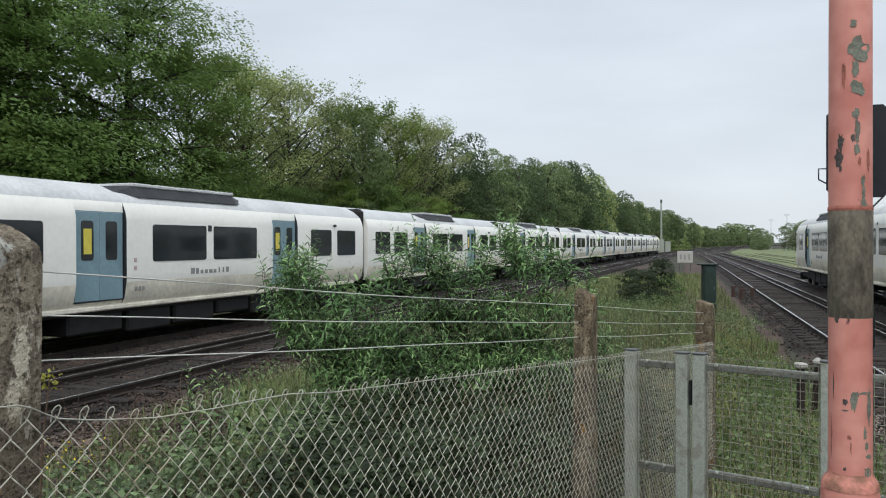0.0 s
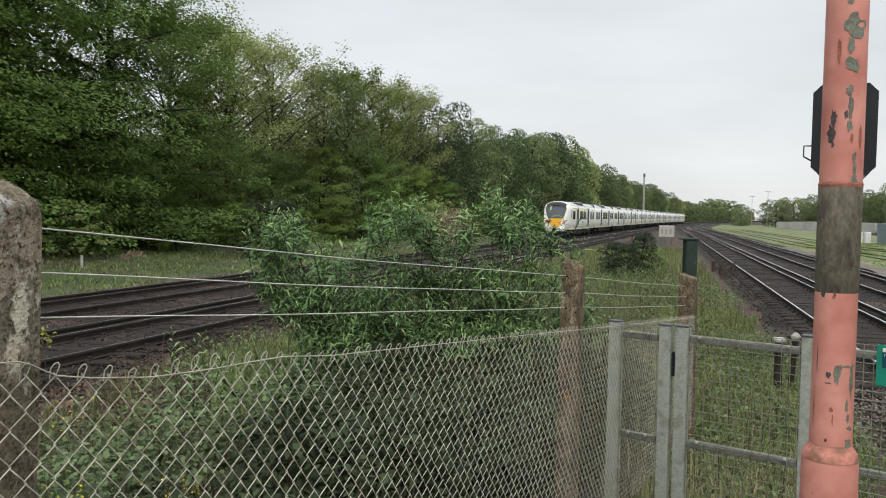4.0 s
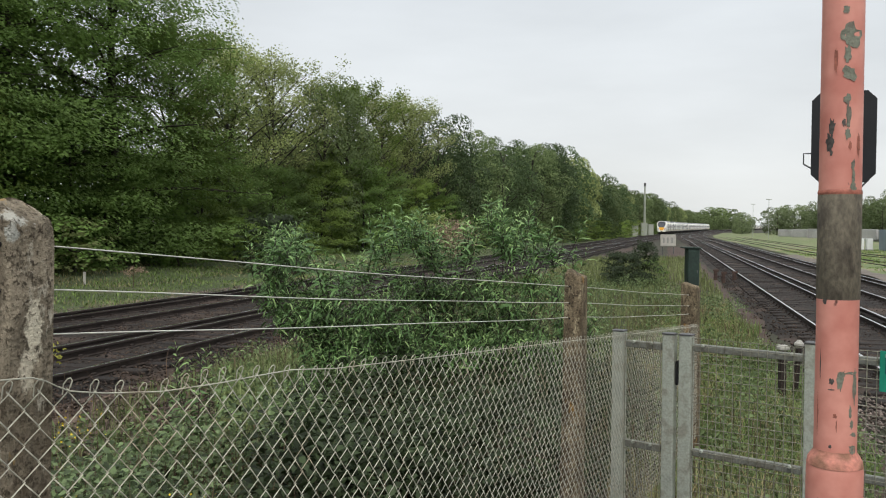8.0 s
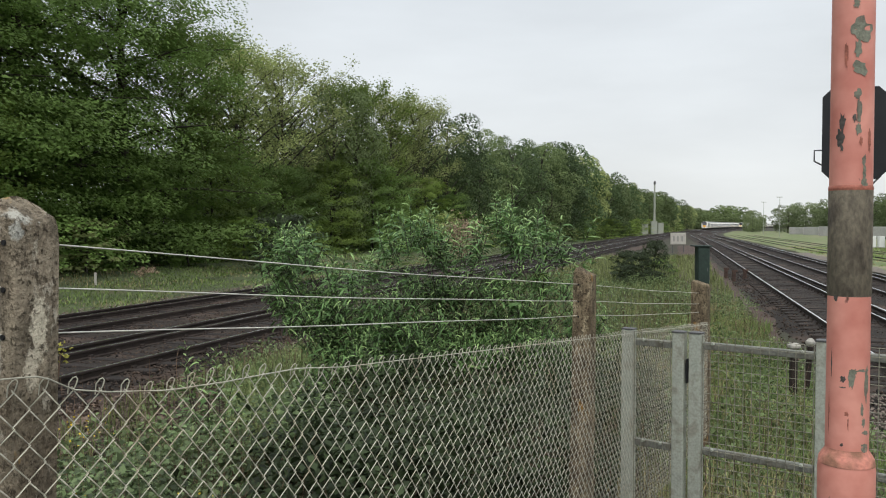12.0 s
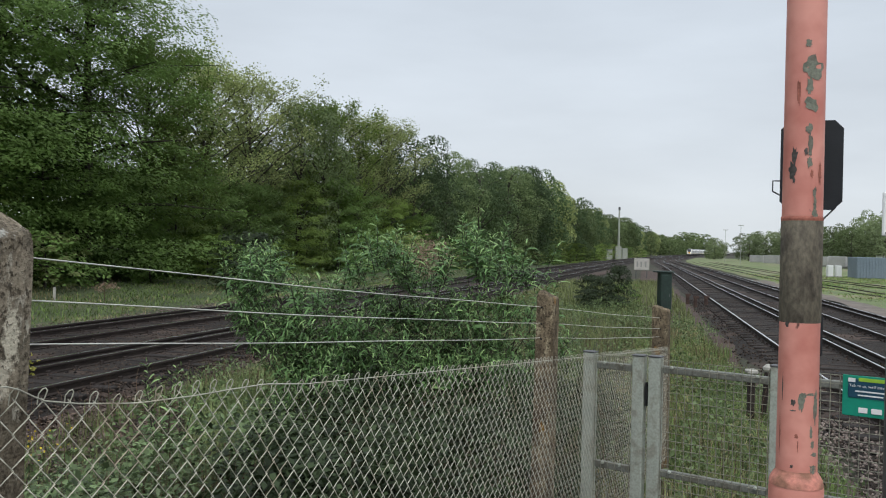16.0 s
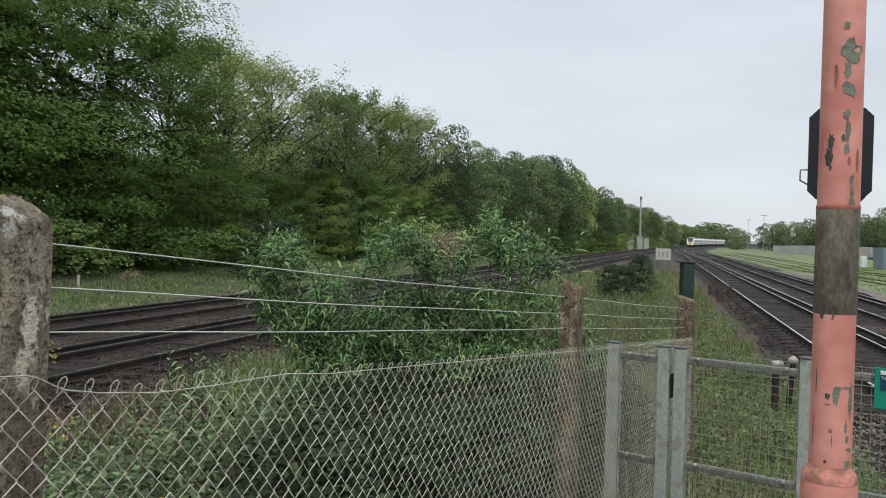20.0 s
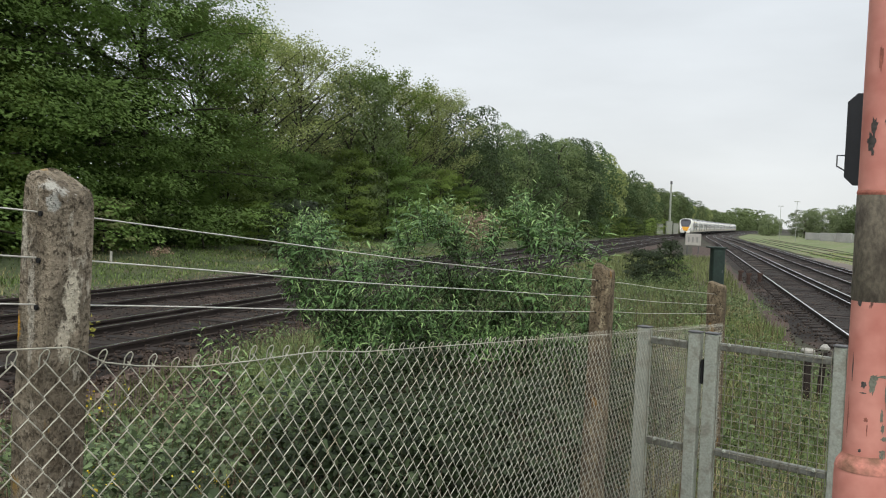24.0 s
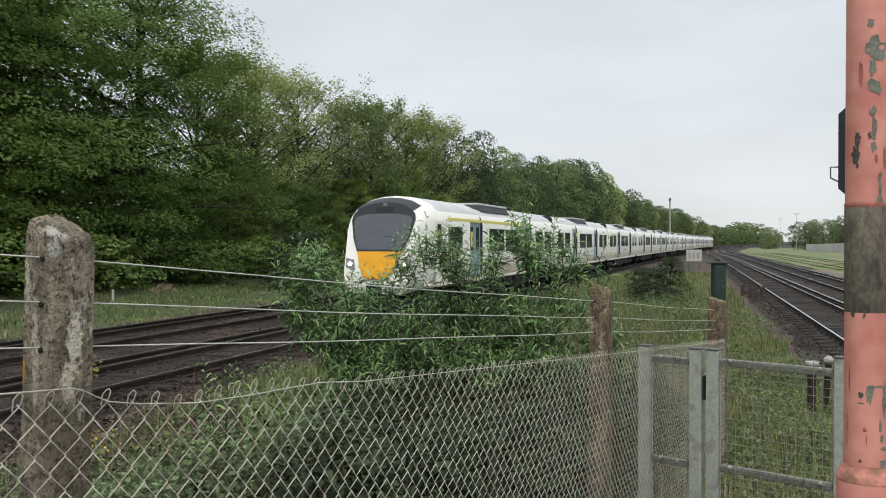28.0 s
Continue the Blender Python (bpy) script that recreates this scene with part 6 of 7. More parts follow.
    thicket(1000, (-1.6, 5.0, 2.6, 11.6), lambda x, y: fence_side(x, y) > 0.3 and x > -1.5 + 0.1 * (y - 6), 0.35, 1.05, 0.19, 15)
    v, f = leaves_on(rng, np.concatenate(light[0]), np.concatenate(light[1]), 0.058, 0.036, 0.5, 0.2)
    stuff("young_brambles", v, f, M_BRAMBLE_LIT, "yellow-green bramble leaves behind the chain link, in the lit tone", "undergrowth")
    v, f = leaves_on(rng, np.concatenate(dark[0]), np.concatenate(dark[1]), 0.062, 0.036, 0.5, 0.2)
    stuff("bramble_and_nettles", v, f, M_BRAMBLE_DARK_SHADED, "tangle of brambles and nettles behind the chain link, coloured as shaded", "undergrowth")
    g5 = scatter(rng, 2600, (-7, -2, 3, 12), bank)
    v, f = blades(rng, g5, 0.5, 0.004, 0.5)
    stuff("bank_grass", v, f, M_GRASS, "tall thin grass among the brambles", "grass")
    g6 = scatter(rng, 5200, (-6, 0, 7, 24), lambda x, y: (bank(x, y) or between_tracks(x, y) or (1.4 < x < 5 and 6.5 < y < 12 and x < line_right(y) - 2.4)) and patchy(x, y, 14.0, -0.02, 0.6))
    v, f = blades(rng, g6, 0.8, 0.0035, 0.3)
    stuff("dead_stalks", v, f, M_DRY, "dry brown stalks of last year's weeds", "weeds")
    g8 = scatter(rng, 9000, (-6, 8.5, -0.8, 17), lambda x, y: 2.7 < x - line_left(y) < 5.6 and fence_side(x, y) > 1.0 and x > -0.275 * y)
    v, f = blades(rng, g8, 0.42, 0.007)
    stuff("bank_tufts", v, f, M_TUFT, "fresh yellow-green grass tufts beside the curving line", "grass")
    g9 = scatter(rng, 6000, (-5, 1.5, 3, 10.5), lambda x, y: 0.3 < fence_side(x, y) < 3.5 and patchy(x, y, 17.0, -0.05, 0.8))
    v, f = blades(rng, g9, 0.85, 0.0026, 0.25)
    stuff("dead_twigs", v, f, M_DRY, "thin brown twigs standing among the brambles", "weeds")
    # leafy weeds among the grass between the lines
    w = scatter(rng, 1900, (-4, 8, 9, 34), lambda x, y: between_tracks(x, y) and patchy(x, y, 21.0, -0.15, 0.7))
    pts = np.concatenate([np.array([p]) + rng.normal(size=(13, 3)) * np.array([0.12, 0.12, 0.07]) + np.array([0, 0, rng.uniform(0.08, 0.5)]) for p in w])
    v, f = leaves_at(rng, pts, 0.075, 0.04, 0.2, 0.9)
    stuff("lineside_weeds", v, f, M_BRAMBLE_LIGHT, "leafy weeds among the grass between the lines", "weeds")
    # litter of twigs and leaves on the bare ground beside the curving line
    lt = scatter(rng, 9000, (-9, 6, -1, 24), lambda x, y: 1.9 < x - line_left(y) < (5.0 if x < -0.27 * y else 3.3))
    v, f = leaves_at(rng, lt + np.array([0, 0, 0.07]), 0.09, 0.045, 0.0, 0.3)
    stuff("leaf_litter", v, f, M_LITTER, "brown leaf litter and twigs on the bare cess", "litter")
    # low weeds in the gateway and along the ballast edge
    w = scatter(rng, 620, (1.5, 6.2, 6.5, 16), lambda x, y: x < line_right(y) - 2.0 and fence_side(x, y) < -0.2 and x > 1.2 + 0.2 * y - 0.3)
    pts = np.concatenate([np.array([p]) + rng.normal(size=(14, 3)) * np.array([0.10, 0.10, 0.05]) + np.array([0, 0, rng.uniform(0.05, 0.3)]) for p in w])
    v, f = leaves_at(rng, pts, 0.05, 0.032)
    stuff("gateway_weeds", v, f, M_BRAMBLE_LIGHT, "leafy weeds beyond the gate", "weeds")
    g7 = scatter(rng, 6500, (1.4, 6.0, 6.5, 15), lambda x, y: x < line_right(y) - 2.4 and fence_side(x, y) < -0.1 and y > 7.4 - x * 0.75 and patchy(x, y, 61.0, -0.2, 1.3))
    v, f = blades(rng, g7, 0.3, 0.004)
    stuff("gateway_grass", v, f, M_TUFT, "fresh grass beyond the gate", "grass")
    g10 = scatter(rng, 7500, (1.4, 6.0, 9, 30), lambda x, y: x < line_right(y) - 2.5 and fence_side(x, y) < 2.0 and y > 7.4 - x * 0.75 and patchy(x, y, 25.0, -0.1, 0.9))
    v, f = blades(rng, g10, 0.38, 0.004, 0.5)
    stuff("straw_grass", v, f, M_STRAW, "dry straw-coloured grass among the green", "grass")
    # rough tufts and weeds of the yard beyond the straight lines
    g11 = scatter(rng, 20000, (10, 14, 60, 95), lambda x, y: 4.2 < x - line_right_far(y) < 26 and patchy(x, y, 71.0, -0.05, 0.25))
    v, f = blades(rng, g11 + np.array([0, 0, 0.03]), 0.13, 0.03, 0.9)
    stuff("yard_tufts", v, f, M_FRESH, "rough tufts of fresh grass in the yard", "grass")
    g12 = scatter(rng, 6000, (10, 14, 60, 95), lambda x, y: 3.6 < x - line_right_far(y) < 26 and patchy(x, y, 83.0, 0.02, 0.35))
    v, f = blades(rng, g12 + np.array([0, 0, 0.03]), 0.12, 0.03, 0.9)
    stuff("yard_straw", v, f, M_STRAW, "dry straw-coloured weeds in the yard", "weeds")
    # loose stones of the ballast shoulders
    oct_v = np.array([(1, 0, 0), (-1, 0, 0), (0, 1, 0), (0, -1, 0), (0, 0, 0.7), (0, 0, -0.7)], float)
    oct_f = np.array([(0, 2, 4), (2, 1, 4), (1, 3, 4), (3, 0, 4), (2, 0, 5), (1, 2, 5), (3, 1, 5), (0, 3, 5)])

    def stones(name, n, box, keep, size, height, label, mat):
        c = scatter(rng, n, box, keep)
        c[:, 2] = np.array([height(x, y) for x, y, _ in c])
        k = size * rng.uniform(0.5, 1.3, (n, 1, 3))
        rot = rng.uniform(0, 2 * math.pi, n)
        base = oct_v[None] * k
        x = base[:, :, 0] * np.cos(rot)[:, None] - base[:, :, 1] * np.sin(rot)[:, None]
        y = base[:, :, 0] * np.sin(rot)[:, None] + base[:, :, 1] * np.cos(rot)[:, None]
        v = np.stack([x, y, base[:, :, 2]], 2) + c[:, None]
        f = (oct_f[None] + 6 * np.arange(n)[:, None, None]).reshape(-1, 3)
        stuff(name, v.reshape(-1, 3), f, mat, label, "ballast")

    def shoulder(x, y):
        return RAIL_Z - 0.165 - (0.2 * max(0.0, min(1.0, (line_right(y) - 1.7 - x) / 0.8))) + rng.uniform(-0.02, 0.01)

    stones("ballast_stones_near_platform", 11000, (2.6, 2.5, 8.5, 12), lambda x, y: -3.6 < x - line_right(y) < 2.2, 0.031, shoulder, "pale grey-brown ballast stones beside the platform end", M_STONE)
    stones("ballast_stones_between_lines", 9000, (4, 8, 20, 42), lambda x, y: -3.6 < x - line_right(y) < 5.4, 0.034, shoulder, "dark brown ballast stones of the straight lines", M_STONE_OILY)
    stones("ballast_stones_near_wood", 24000, (-14, 8, 2, 34), lambda x, y: -6.2 < x - line_left(y) < 3.1, 0.034, lambda x, y: RAIL_Z - 0.165 - (0.2 * max(0.0, min(1.0, (x - line_left(y) - 1.7) / 0.8))) + rng.uniform(-0.02, 0.01), "dark brown ballast stones of the curving lines", M_STONE_OILY)
    stones("cess_stones", 4200, (-9, 6, 0, 22), lambda x, y: 1.7 < x - line_left(y) < 3.6, 0.028, lambda x, y: ground_height(x, y) + 0.05 + rng.uniform(-0.01, 0.02), "pinkish grey stones strewn on the cess", M_STONE)
    stones("verge_stones", 5000, (-20, 14, 8, 52), lambda x, y: -8.0 < x - line_left(y) < -5.9 + 0.5 * noise.noise((x, y, 3.0)), 0.04, lambda x, y: ground_height(x, y) + 0.05 + rng.uniform(-0.01, 0.02), "grey-brown stones strewn along the verge", M_STONE)


# Lit counterpart of the bramble green, for stems clear of the bush.
M_BRAMBLE_LIT = material("lit_bramble_leaf", (0.130, 0.180, 0.078), 0.5, scale=0.9, fine=5, spread=0.35, bump=0, per_island=0.65, translucent=0.3, spec=0.3)
M_STRAW = material("straw_grass", (0.34, 0.29, 0.15), 0.85, scale=0.6, fine=3, spread=0.25, bump=0, per_island=0.4, translucent=0.2)
M_TUFT = material("yellow_green_grass", (0.25, 0.30, 0.125), 0.8, scale=0.6, fine=3, spread=0.25, bump=0, per_island=0.4, translucent=0.25)
M_LITTER = material("leaf_litter", (0.105, 0.076, 0.056), 0.9, scale=0.8, fine=8, spread=0.3, bump=0, per_island=0.6)
M_FRESH = material("fresh_grass", (0.185, 0.262, 0.078), 0.8, scale=0.6, fine=3, spread=0.2, bump=0, per_island=0.4, translucent=0.35)
M_GRASS_DULL = material("dull_grass", (0.138, 0.178, 0.066), 0.85, scale=0.3, fine=2, spread=0.25, bump=0, per_island=0.4, translucent=0.3)
M_BRAMBLE_LIGHT = material("weed_leaf", (0.155, 0.212, 0.086), 0.65, scale=0.8, fine=5, spread=0.25, bump=0, per_island=0.45, translucent=0.3)
build_undergrowth()


# ---- yard and distance on the far side ----
M_RAGWORT = material("yellow_petals", (0.55, 0.42, 0.03), 0.7, scale=5, fine=30, spread=0.2, bump=0, per_island=0.4)
M_YELLOWING = material("yellowing_leaf", (0.30, 0.29, 0.05), 0.7, scale=5, fine=30, spread=0.25, bump=0, per_island=0.5, translucent=0.3)
M_LAWN = material("yard_grass", (0.150, 0.190, 0.072), 0.9, scale=0.25, fine=6, spread=0.25, bump=0.3, second=(0.19, 0.165, 0.105), amount=0.42)
M_VERGE = material("verge_grass", (0.068, 0.088, 0.036), 0.95, scale=0.5, fine=9, spread=0.35, bump=0.4, second=(0.075, 0.072, 0.036), amount=0.45)
M_RUSTY = material("flaking_rust", (0.075, 0.047, 0.037), 0.9, 0.0, scale=5, fine=40, spread=0.35, bump=0.2)
M_PALE = material("pale_concrete", (0.42, 0.41, 0.39), 0.85, scale=0.4, fine=6, spread=0.15, bump=0.1)
M_GRAVEL = material("pinkish_gravel", (0.16, 0.135, 0.112), 0.9, scale=1, fine=20, spread=0.25, bump=0.3)
M_BLUEGREY = material("blue_grey_steel", (0.18, 0.225, 0.26), 0.5, scale=0.5, fine=8, spread=0.1, bump=0.05)
M_GREENBOX = material("dark_green_cabinet", (0.022, 0.040, 0.031), 0.6, scale=2, fine=20, spread=0.25, bump=0.1)
M_BOARD = material("dirty_white_board", (0.44, 0.42, 0.37), 0.7, scale=3, fine=20, spread=0.15, bump=0.05)


M_CESS = material("bare_brown_cess", (0.080, 0.053, 0.040), 0.95, scale=0.9, fine=18, spread=0.4, bump=0.5, second=(0.04, 0.028, 0.022), amount=0.4)


def strip(name, line, a, b, y0, y1, lift, mat, label, category):
    verts, faces, rows = [], [], along(y0, y1, 1.5, 10)
    for y in rows:
        for k in range(5):
            x = line(y) + a + (b - a) * k / 4 + 0.5 * noise.noise((y * 0.2, k, 2.0))
            verts.append((x, y, max(ground_height(x, y), -0.99) + lift))
    for i in range(len(rows) - 1):
        for k in range(4):
            o = i * 5 + k
            faces.append((o, o + 1, o + 6, o + 5))
    solid(name, raw_mesh(name, verts, faces, mat), mat, label, category, "structure")


strip("yard_lawn", line_right_far, 3.2, 30, 8, 330, 0.05, M_LAWN, "mown bright grass beside the straight lines", "grass")
strip("gravel_path", line_right_far, 2.3, 3.7, 14, 75, 0.08, M_GRAVEL, "pinkish gravel walkway beside the ballast", "path")
strip("cess_path", line_right, -4.3, -1.9, 7, 100, 0.05, M_CESS, "bare dirty cess beside the straight line", "path")


strip("wood_side_verge", line_left_far, -13.0, -2.7, 10, 135, 0.03, M_VERGE, "rough green grass verge below the wood", "grass")
strip("cess_path_wood_side", line_left, 1.8, 3.1, 5, 110, 0.05, M_CESS, "bare brown cess beside the curving line", "path")


def build_yard():
    # lineside cabinet, marker board, relay cases and mast
    c = thing("lineside_cabinet", "tall dark green lineside cabinet with a flat lid", "cabinet", Matrix.Translation((8.72, 29.0, -0.95)))
    part("body", Build().box((0.04, 0, 0.90), (0.41, 0.42, 1.80), bevel=0.02), M_GREENBOX, c)
    part("lid", Build().box((0, 0, 1.825), (0.62, 0.52, 0.05), bevel=0.012), M_GREENBOX, c)
    part("door", Build().box((0.04, -0.216, 0.90), (0.35, 0.014, 1.6), bevel=0.004), M_GREENBOX, c)
    part("handle", Build().box((0.16, -0.23, 1.0), (0.02, 0.02, 0.12), bevel=0.004), M_DARKGALV, c)
    b = thing("marker_board", "dirty white concrete marker board with dark figures", "marker board", Matrix.Translation((20.45, 75.0, -0.95)))
    part("plate", Build().box((0, 0, 1.3), (1.4, 0.12, 1.05), bevel=0.03), M_BOARD, b)
    for k in (-0.42, -0.05, 0.35):
        part("figure_bar", Build().box((k, -0.066, 1.3), (0.16, 0.012, 0.5)), M_WORDGREY, b)
    for k in (-0.5, 0.5):
        part("post", Build().tube([(k, 0, -0.1), (k, 0, 0.7)], 0.05, 8), M_DARKGALV, b)
    m = thing("radio_mast", "slim grey lineside radio mast", "mast", Matrix.Translation((53.6, 220.0, -0.9)))
    part("pole", Build().tube([(0, 0, 0), (0, 0, 13.3)], [0.34, 0.2], 12), M_GALV, m)
    part("antenna", Build().box((0.0, 0, 13.6), (0.5, 0.5, 0.9), bevel=0.08), M_DARKGALV, m)
    for x, y, w, h in ((50.2, 217, 1.9, 2.6), (53.0, 218, 1.6, 3.4), (55.0, 219, 1.4, 3.0), (46.2, 200, 1.0, 2.0)):
        k = thing("relay_case", "grey steel relay case beside the line", "cabinet", Matrix.Translation((x, y, -0.95)), "lineside relay cases")
        part("body", Build().box((0, 0, h / 2), (w, 0.9, h), bevel=0.04), M_GALV, k)
        part("lid", Build().box((0, 0, h + 0.04), (w + 0.16, 1.05, 0.1), bevel=0.02), M_GALV, k)
    # boxes and fence of the yard
    for x, y, w, d, h, rz in ((49.0, 88.5, 3.3, 2.6, 2.3, -8), (56.5, 80.5, 6.5, 2.6, 3.4, -8)):
        k = thing("steel_container", "blue-grey steel storage container", "container", Matrix.Translation((x, y, -0.9)) @ Matrix.Rotation(radians(rz), 4, "Z"), "containers in the yard")
        part("body", Build().box((0, 0, h / 2), (w, d, h), bevel=0.04), M_BLUEGREY, k)
        n = int(w / 0.28)
        for i in range(n):
            part("rib", Build().box((-w / 2 + (i + 0.5) * w / n, -d / 2 - 0.02, h / 2), (0.10, 0.04, h - 0.2), bevel=0.01), M_BLUEGREY, k)
    f = thing("palisade_fence", "galvanised steel palisade fence round the yard", "fence")
    for i in range(46):
        x, y = 51.6 + 0.16 * i, 91.5 - 0.05 * i
        part("pale", Build().box((x, y, 0.35), (0.07, 0.02, 2.5), bevel=0.004), M_GALV, f)
    for z in (-0.3, 1.1):
        part("rail", Build().box((55.2, 90.4, z), (7.4, 0.05, 0.06), Matrix.Rotation(math.atan2(-0.05, 0.16), 3, "Z"), 0.01), M_GALV, f)
    for x, y in ((46.3, 91.5), (47.1, 91.2)):
        k = thing("white_cabinet", "small white equipment cabinet", "cabinet", Matrix.Translation((x, y, -0.9)), "cabinets in the yard")
        part("body", Build().box((0, 0, 0.65), (0.62, 0.5, 1.3), bevel=0.03), M_WHITE, k)
        part("plinth", Build().box((0, 0, 0.06), (0.7, 0.58, 0.12), bevel=0.01), M_PALE, k)
    w = thing("loading_wall", "long low pale concrete loading wall", "wall")
    for i in range(14):
        x, y = 73 + 3.9 * i * 0.30, 176 - 4.6 * i * 1.0
        part("panel", Build().box((x, y, 0.35), (4.0, 0.5, 1.5 + 0.2 * (i % 3)), Matrix.Rotation(radians(-70), 3, "Z"), 0.05), M_PALE, w)
    for x, y, h in ((67, 170, 8.2), (75, 200, 8.0)):
        k = thing("yard_lamp", "slim tall yard lamp mast", "lamp", Matrix.Translation((x, y, -0.9)), "yard lamps")
        part("pole", Build().tube([(0, 0, 0), (0, 0, h)], [0.06, 0.04], 8), M_GALV, k)
        part("lamp_head", Build().box((0, 0, h), (1.2, 0.3, 0.12), bevel=0.05), M_GALV, k)
    rng = random.Random(21)
    # trees beyond the yard
    for x, y, h, w in ((103.5, 286, 6.5, 1.4), (109, 300, 8, 1.4), (106, 262, 9, 1.5), (114, 268, 10, 1.5), (122, 262, 11, 1.5), (138, 335, 11, 1.7), (150, 330, 13, 1.6), (130, 255, 12, 1.4), (136, 246, 13, 1.4), (118, 210, 14.5, 1.0), (121, 205, 12, 1.2), (84, 158, 8.0, 1.5), (92, 160, 10.5, 1.5), (98, 158, 9.5, 1.5),
                       (104, 162, 8.5, 1.5), (112, 160, 8, 1.5), (122, 164, 9, 1.5), (134, 166, 9, 1.6), (152, 338, 10, 1.5), (165, 325, 14, 1.6),
                       (180, 320, 13, 1.6), (146, 168, 9, 1.6), (160, 172, 10, 1.6), (175, 176, 10, 1.6), (190, 180, 10, 1.6)):
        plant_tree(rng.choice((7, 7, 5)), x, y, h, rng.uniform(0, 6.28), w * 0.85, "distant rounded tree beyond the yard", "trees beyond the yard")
    # woods closing the distance
    for k in range(46):
        a = radians(-3 + 38 * k / 45)
        d = rng.uniform(620, 800)
        if -14 < d * math.sin(a) - line_left(d * math.cos(a)) < 60:      # the lines run on through here
            continue
        plant_tree(10, d * math.sin(a), d * math.cos(a), rng.uniform(13, 18), rng.uniform(0, 6.28), 2.2, "far tree of the wooded horizon", "trees of the horizon")
    # odds and ends by the lines
    st = thing("marker_stub", "short dark post with a pale concrete cap", "post", Matrix.Translation((4.68, 11.3, -0.95)))
    part("post", Build().box((0, 0, 0.44), (0.09, 0.09, 0.88), bevel=0.015), M_RUST, st)
    part("cap", Build().box((0, 0, 0.91), (0.15, 0.15, 0.07), bevel=0.02), M_BOARD, st)
    st = thing("marker_stub", "short leaning dark post with a rounded pale top", "post", Matrix.Translation((4.93, 11.5, -0.95)) @ Matrix.Rotation(radians(4), 4, "Y"))
    part("post", Build().box((0, 0, 0.44), (0.07, 0.07, 0.88), bevel=0.015), M_RUST, st)
    part("cap", Build().box((0, 0, 0.93), (0.13, 0.12, 0.12), bevel=0.045), M_BOARD, st)
    for x, y in ((12.6, 37.0), (13.3, 37.6), (12.9, 39.0)):
        k = thing("cable_marker", "small dark rusty cable marker beside the line", "marker", Matrix.Translation((x, y, -0.92)), "cable markers")
        part("stake", Build().box((0, 0, 0.25), (0.16, 0.12, 0.5), bevel=0.03), M_RUSTY, k)
        part("plate", Build().box((0, -0.07, 0.47), (0.26, 0.03, 0.10), bevel=0.008), M_RUSTY, k)
    for x, y, h in ((-13.5, 31.0, 0.5),):
        k = thing("distance_peg", "small pale lineside peg in the grass", "peg", Matrix.Translation((x, y, ground_height(x, y))), "lineside pegs")
        part("peg", Build().box((0, 0, h / 2), (0.09, 0.05, h), bevel=0.01), M_BOARD, k)
    # dead dock standing in the grass
    k = thing("dead_dock", "dry brown dock plant with drooping seed heads", "weed", Matrix.Translation((-11.8, 31.4, ground_height(-11.8, 31.4))))
    rd = np.random.default_rng(6)
    stalks, seeds = Build(), []
    for i in range(7):
        a, ln = -2.6 + 0.75 * i, 0.32 + 0.1 * (i % 3)
        p0, p1 = Vector((0, 0, 0.45 + 0.05 * i)), Vector((math.cos(a) * ln, math.sin(a) * ln * 0.5, 0.72 + 0.06 * (i % 4)))
        p2 = p1 + Vector((math.cos(a) * 0.16, 0, -0.10))
        stalks.tube([(0, 0, 0), p0, p1, p2], [0.012, 0.009, 0.006, 0.004], 5)
        t = rd.uniform(0.25, 1.0, (60, 1))
        seeds.append(np.array(p0) * (1 - t) + np.array(p2) * t + rd.normal(size=(60, 3)) * 0.035)
    part("stem", stalks, M_DRY, k)
    v, f = leaves_at(rd, np.concatenate(seeds), 0.05, 0.03, 0.5)
    part("seed_head", raw_mesh("seed_head", v, f, M_BARE_TWIG), M_BARE_TWIG, k, "rusty tan seed heads")
    # young buddleia on the bank
    rs = np.random.default_rng(18)
    x0, y0 = -2.5, 8.5
    k = thing("young_buddleia", "young buddleia seedling with pale felted leaves on the bank", "plant", Matrix.Translation((x0, y0, ground_height(x0, y0))))
    ov, ot, tv, tt, stems = [], [], [], [], []
    for q in range(5):
        a = 1.26 * q
        leafy_shoot(rs, (0.04 * math.cos(a), 0.04 * math.sin(a), 0.0), (0.28 * math.cos(a), 0.28 * math.sin(a), 1.0), 1.15 + 0.1 * (q % 3), 0.18, (ov, ot), (tv, tt), stems)
    part("foliage", raw_mesh("foliage", ov, ot, M_BUDDLEIA), M_BUDDLEIA, k)
    part("young_leaves", raw_mesh("young_leaves", tv, tt, M_BUDDLEIA_TIP), M_BUDDLEIA_TIP, k, "pale felted young leaves")
    b = Build()
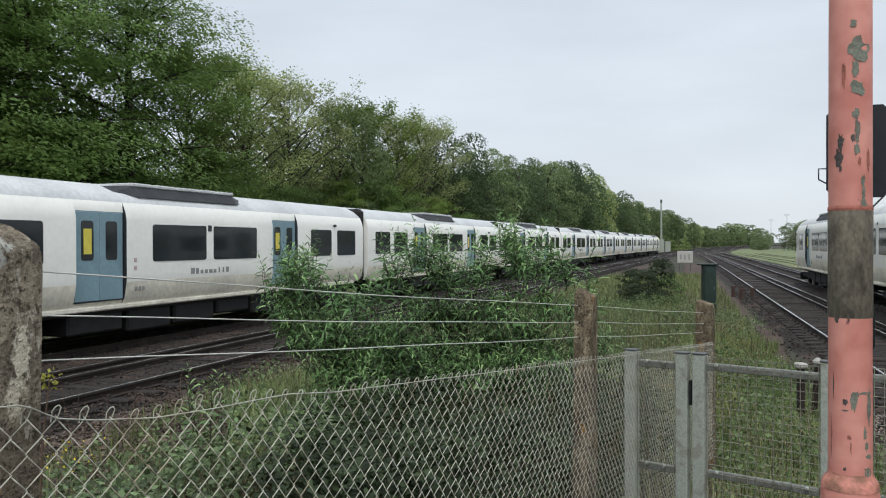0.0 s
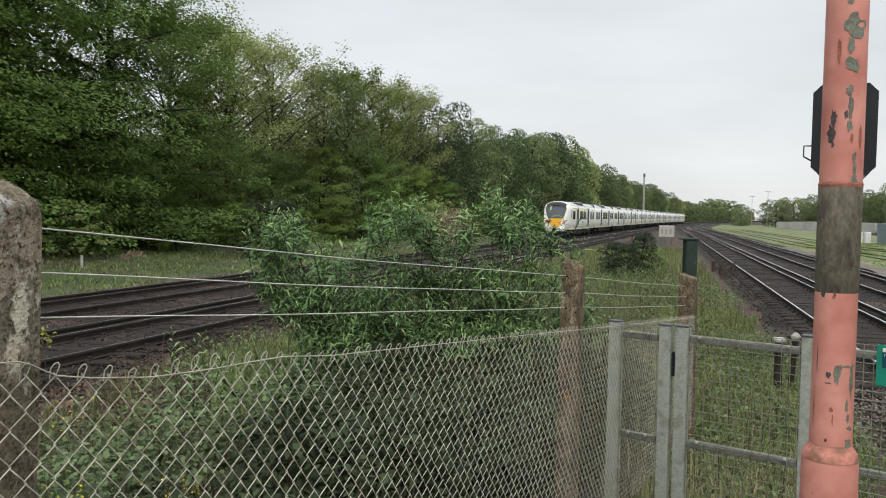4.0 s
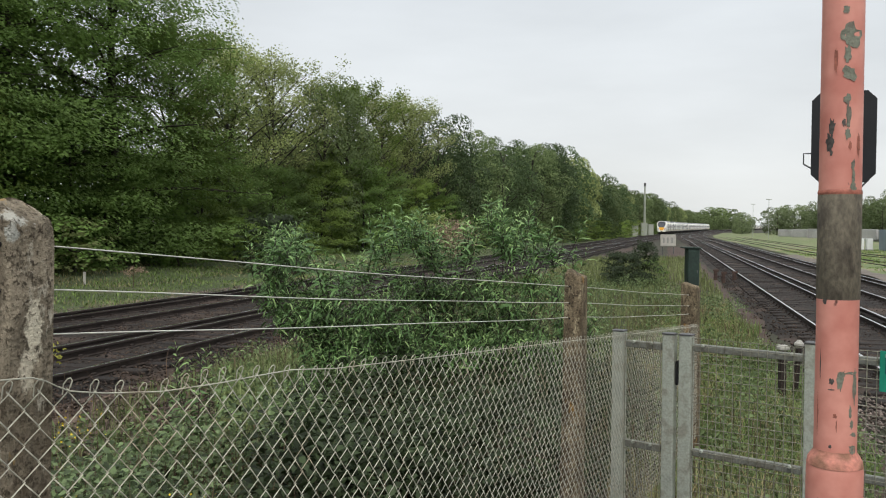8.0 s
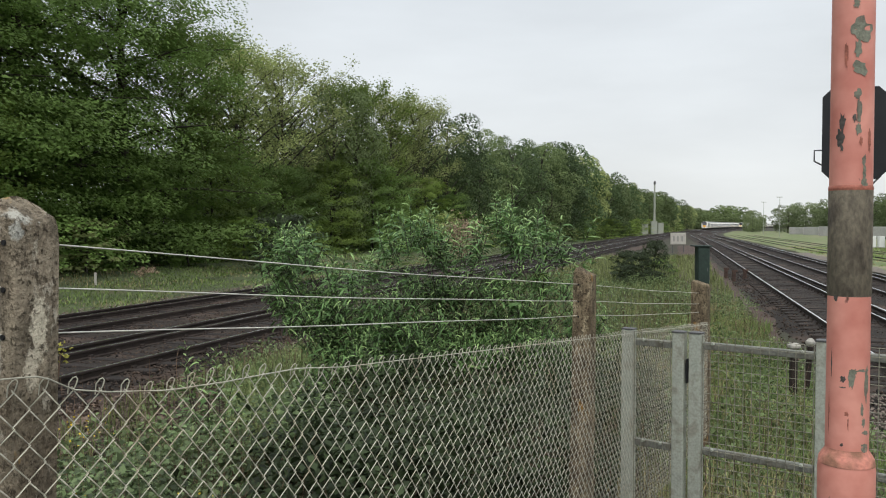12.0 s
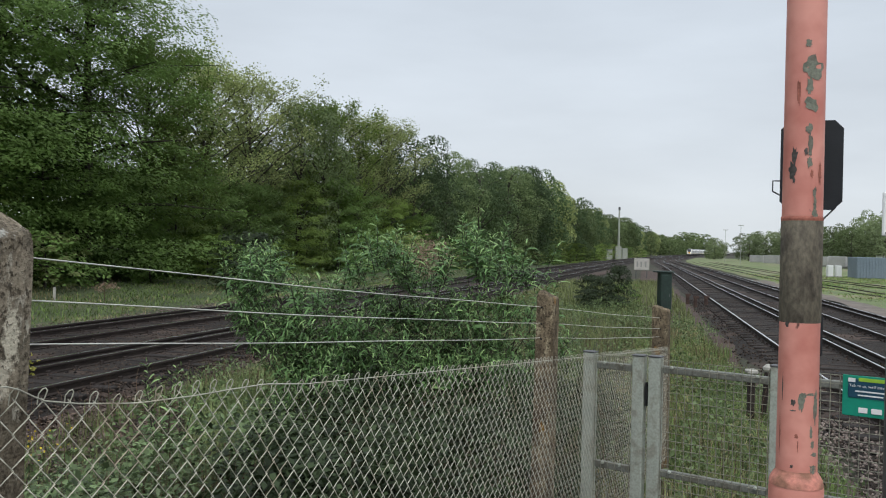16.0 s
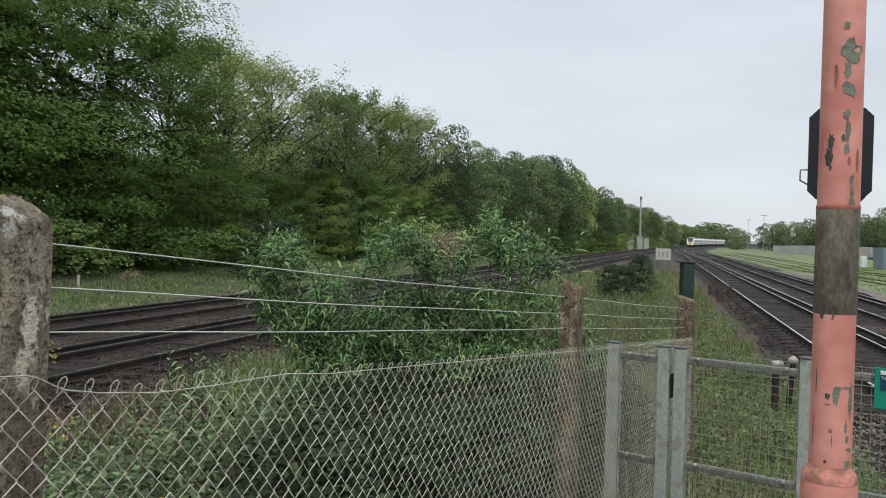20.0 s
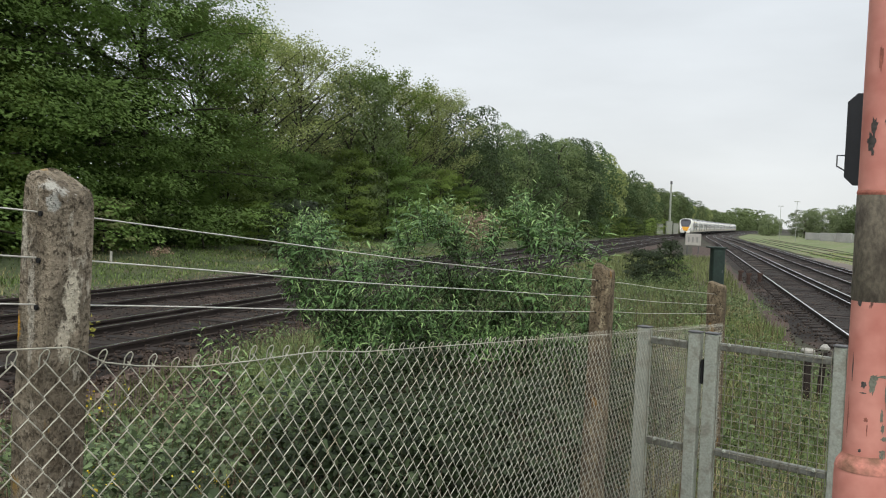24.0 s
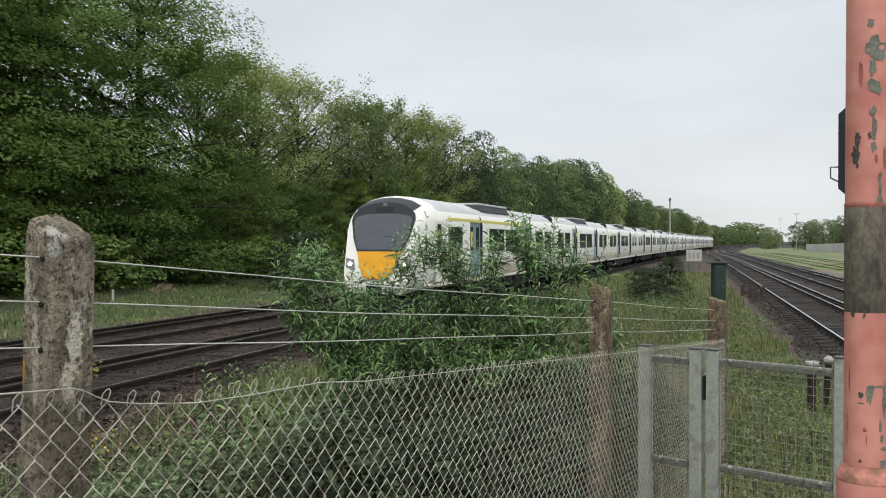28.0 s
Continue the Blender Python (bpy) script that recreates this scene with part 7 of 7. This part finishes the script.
    for path in stems:
        b.tube([Vector(q) for q in path], [0.008 - 0.0007 * i for i in range(len(path))], 5)
    part("stem", b, M_TRUNK, k)
    # bramble shoot leaning on the near post
    k = thing("bramble_shoot", "thin bramble shoot with yellowing leaves beside the concrete post", "bramble", Matrix.Translation((-1.13, 2.36, ground_height(-1.13, 2.36))))
    up = 1.24 - ground_height(-1.13, 2.36)
    part("stem", Build().tube([(-0.1, 0.1, 0), (-0.06, 0.05, up * 0.5), (0, 0, up * 0.9), (0.02, 0, up)], [0.005, 0.004, 0.003, 0.002], 5), M_DRY, k)
    v, f = leaves_at(rs, np.array([0.01, 0, up]) + rs.normal(size=(40, 3)) * np.array([0.016, 0.016, 0.016]), 0.013, 0.009)
    part("leaves", raw_mesh("leaves", v, f, M_YELLOWING), M_YELLOWING, k, "small yellowing leaves")
    plant_shrub(3, -8.6, 42.0, 3.0, 1.3, 1.15, "bush", "low dull grey-green bush at the edge of the wood")
    # yellow ragwort by the fence post
    rq = np.random.default_rng(12)
    pts = np.concatenate([np.array([x, y, z]) + rq.normal(size=(48, 3)) * np.array([0.08, 0.08, 0.04]) for x, y, z in ((-1.62, 3.5, 0.75), (-1.55, 3.35, 0.42), (-1.2, 3.9, 0.25))])
    v, f = leaves_at(rq, pts, 0.013, 0.010)
    solid("ragwort_flowers", raw_mesh("ragwort_flowers", v, f, M_RAGWORT), M_RAGWORT, "small yellow ragwort flowers behind the fence", "flowers", "stuff")
    # heap of dead bracken under the wood
    rg = np.random.default_rng(4)
    x0, y0 = 0.80, 62.0
    n = 2600
    q = rg.normal(size=(n, 3)) * np.array([0.75, 0.6, 0.72])
    pts = np.array([x0, y0, ground_height(x0, y0) + 1.35]) + q
    pts[:, 2] = np.maximum(pts[:, 2], ground_height(x0, y0) + 0.03)
    v, f = leaves_at(rg, pts, 0.28, 0.07, 0.4)
    solid("bracken_heap", raw_mesh("bracken_heap", v, f, M_BARE_TWIG), M_BARE_TWIG, "pale tan heap of dead bracken below the trees", "bracken", "stuff")


build_yard()
motions()
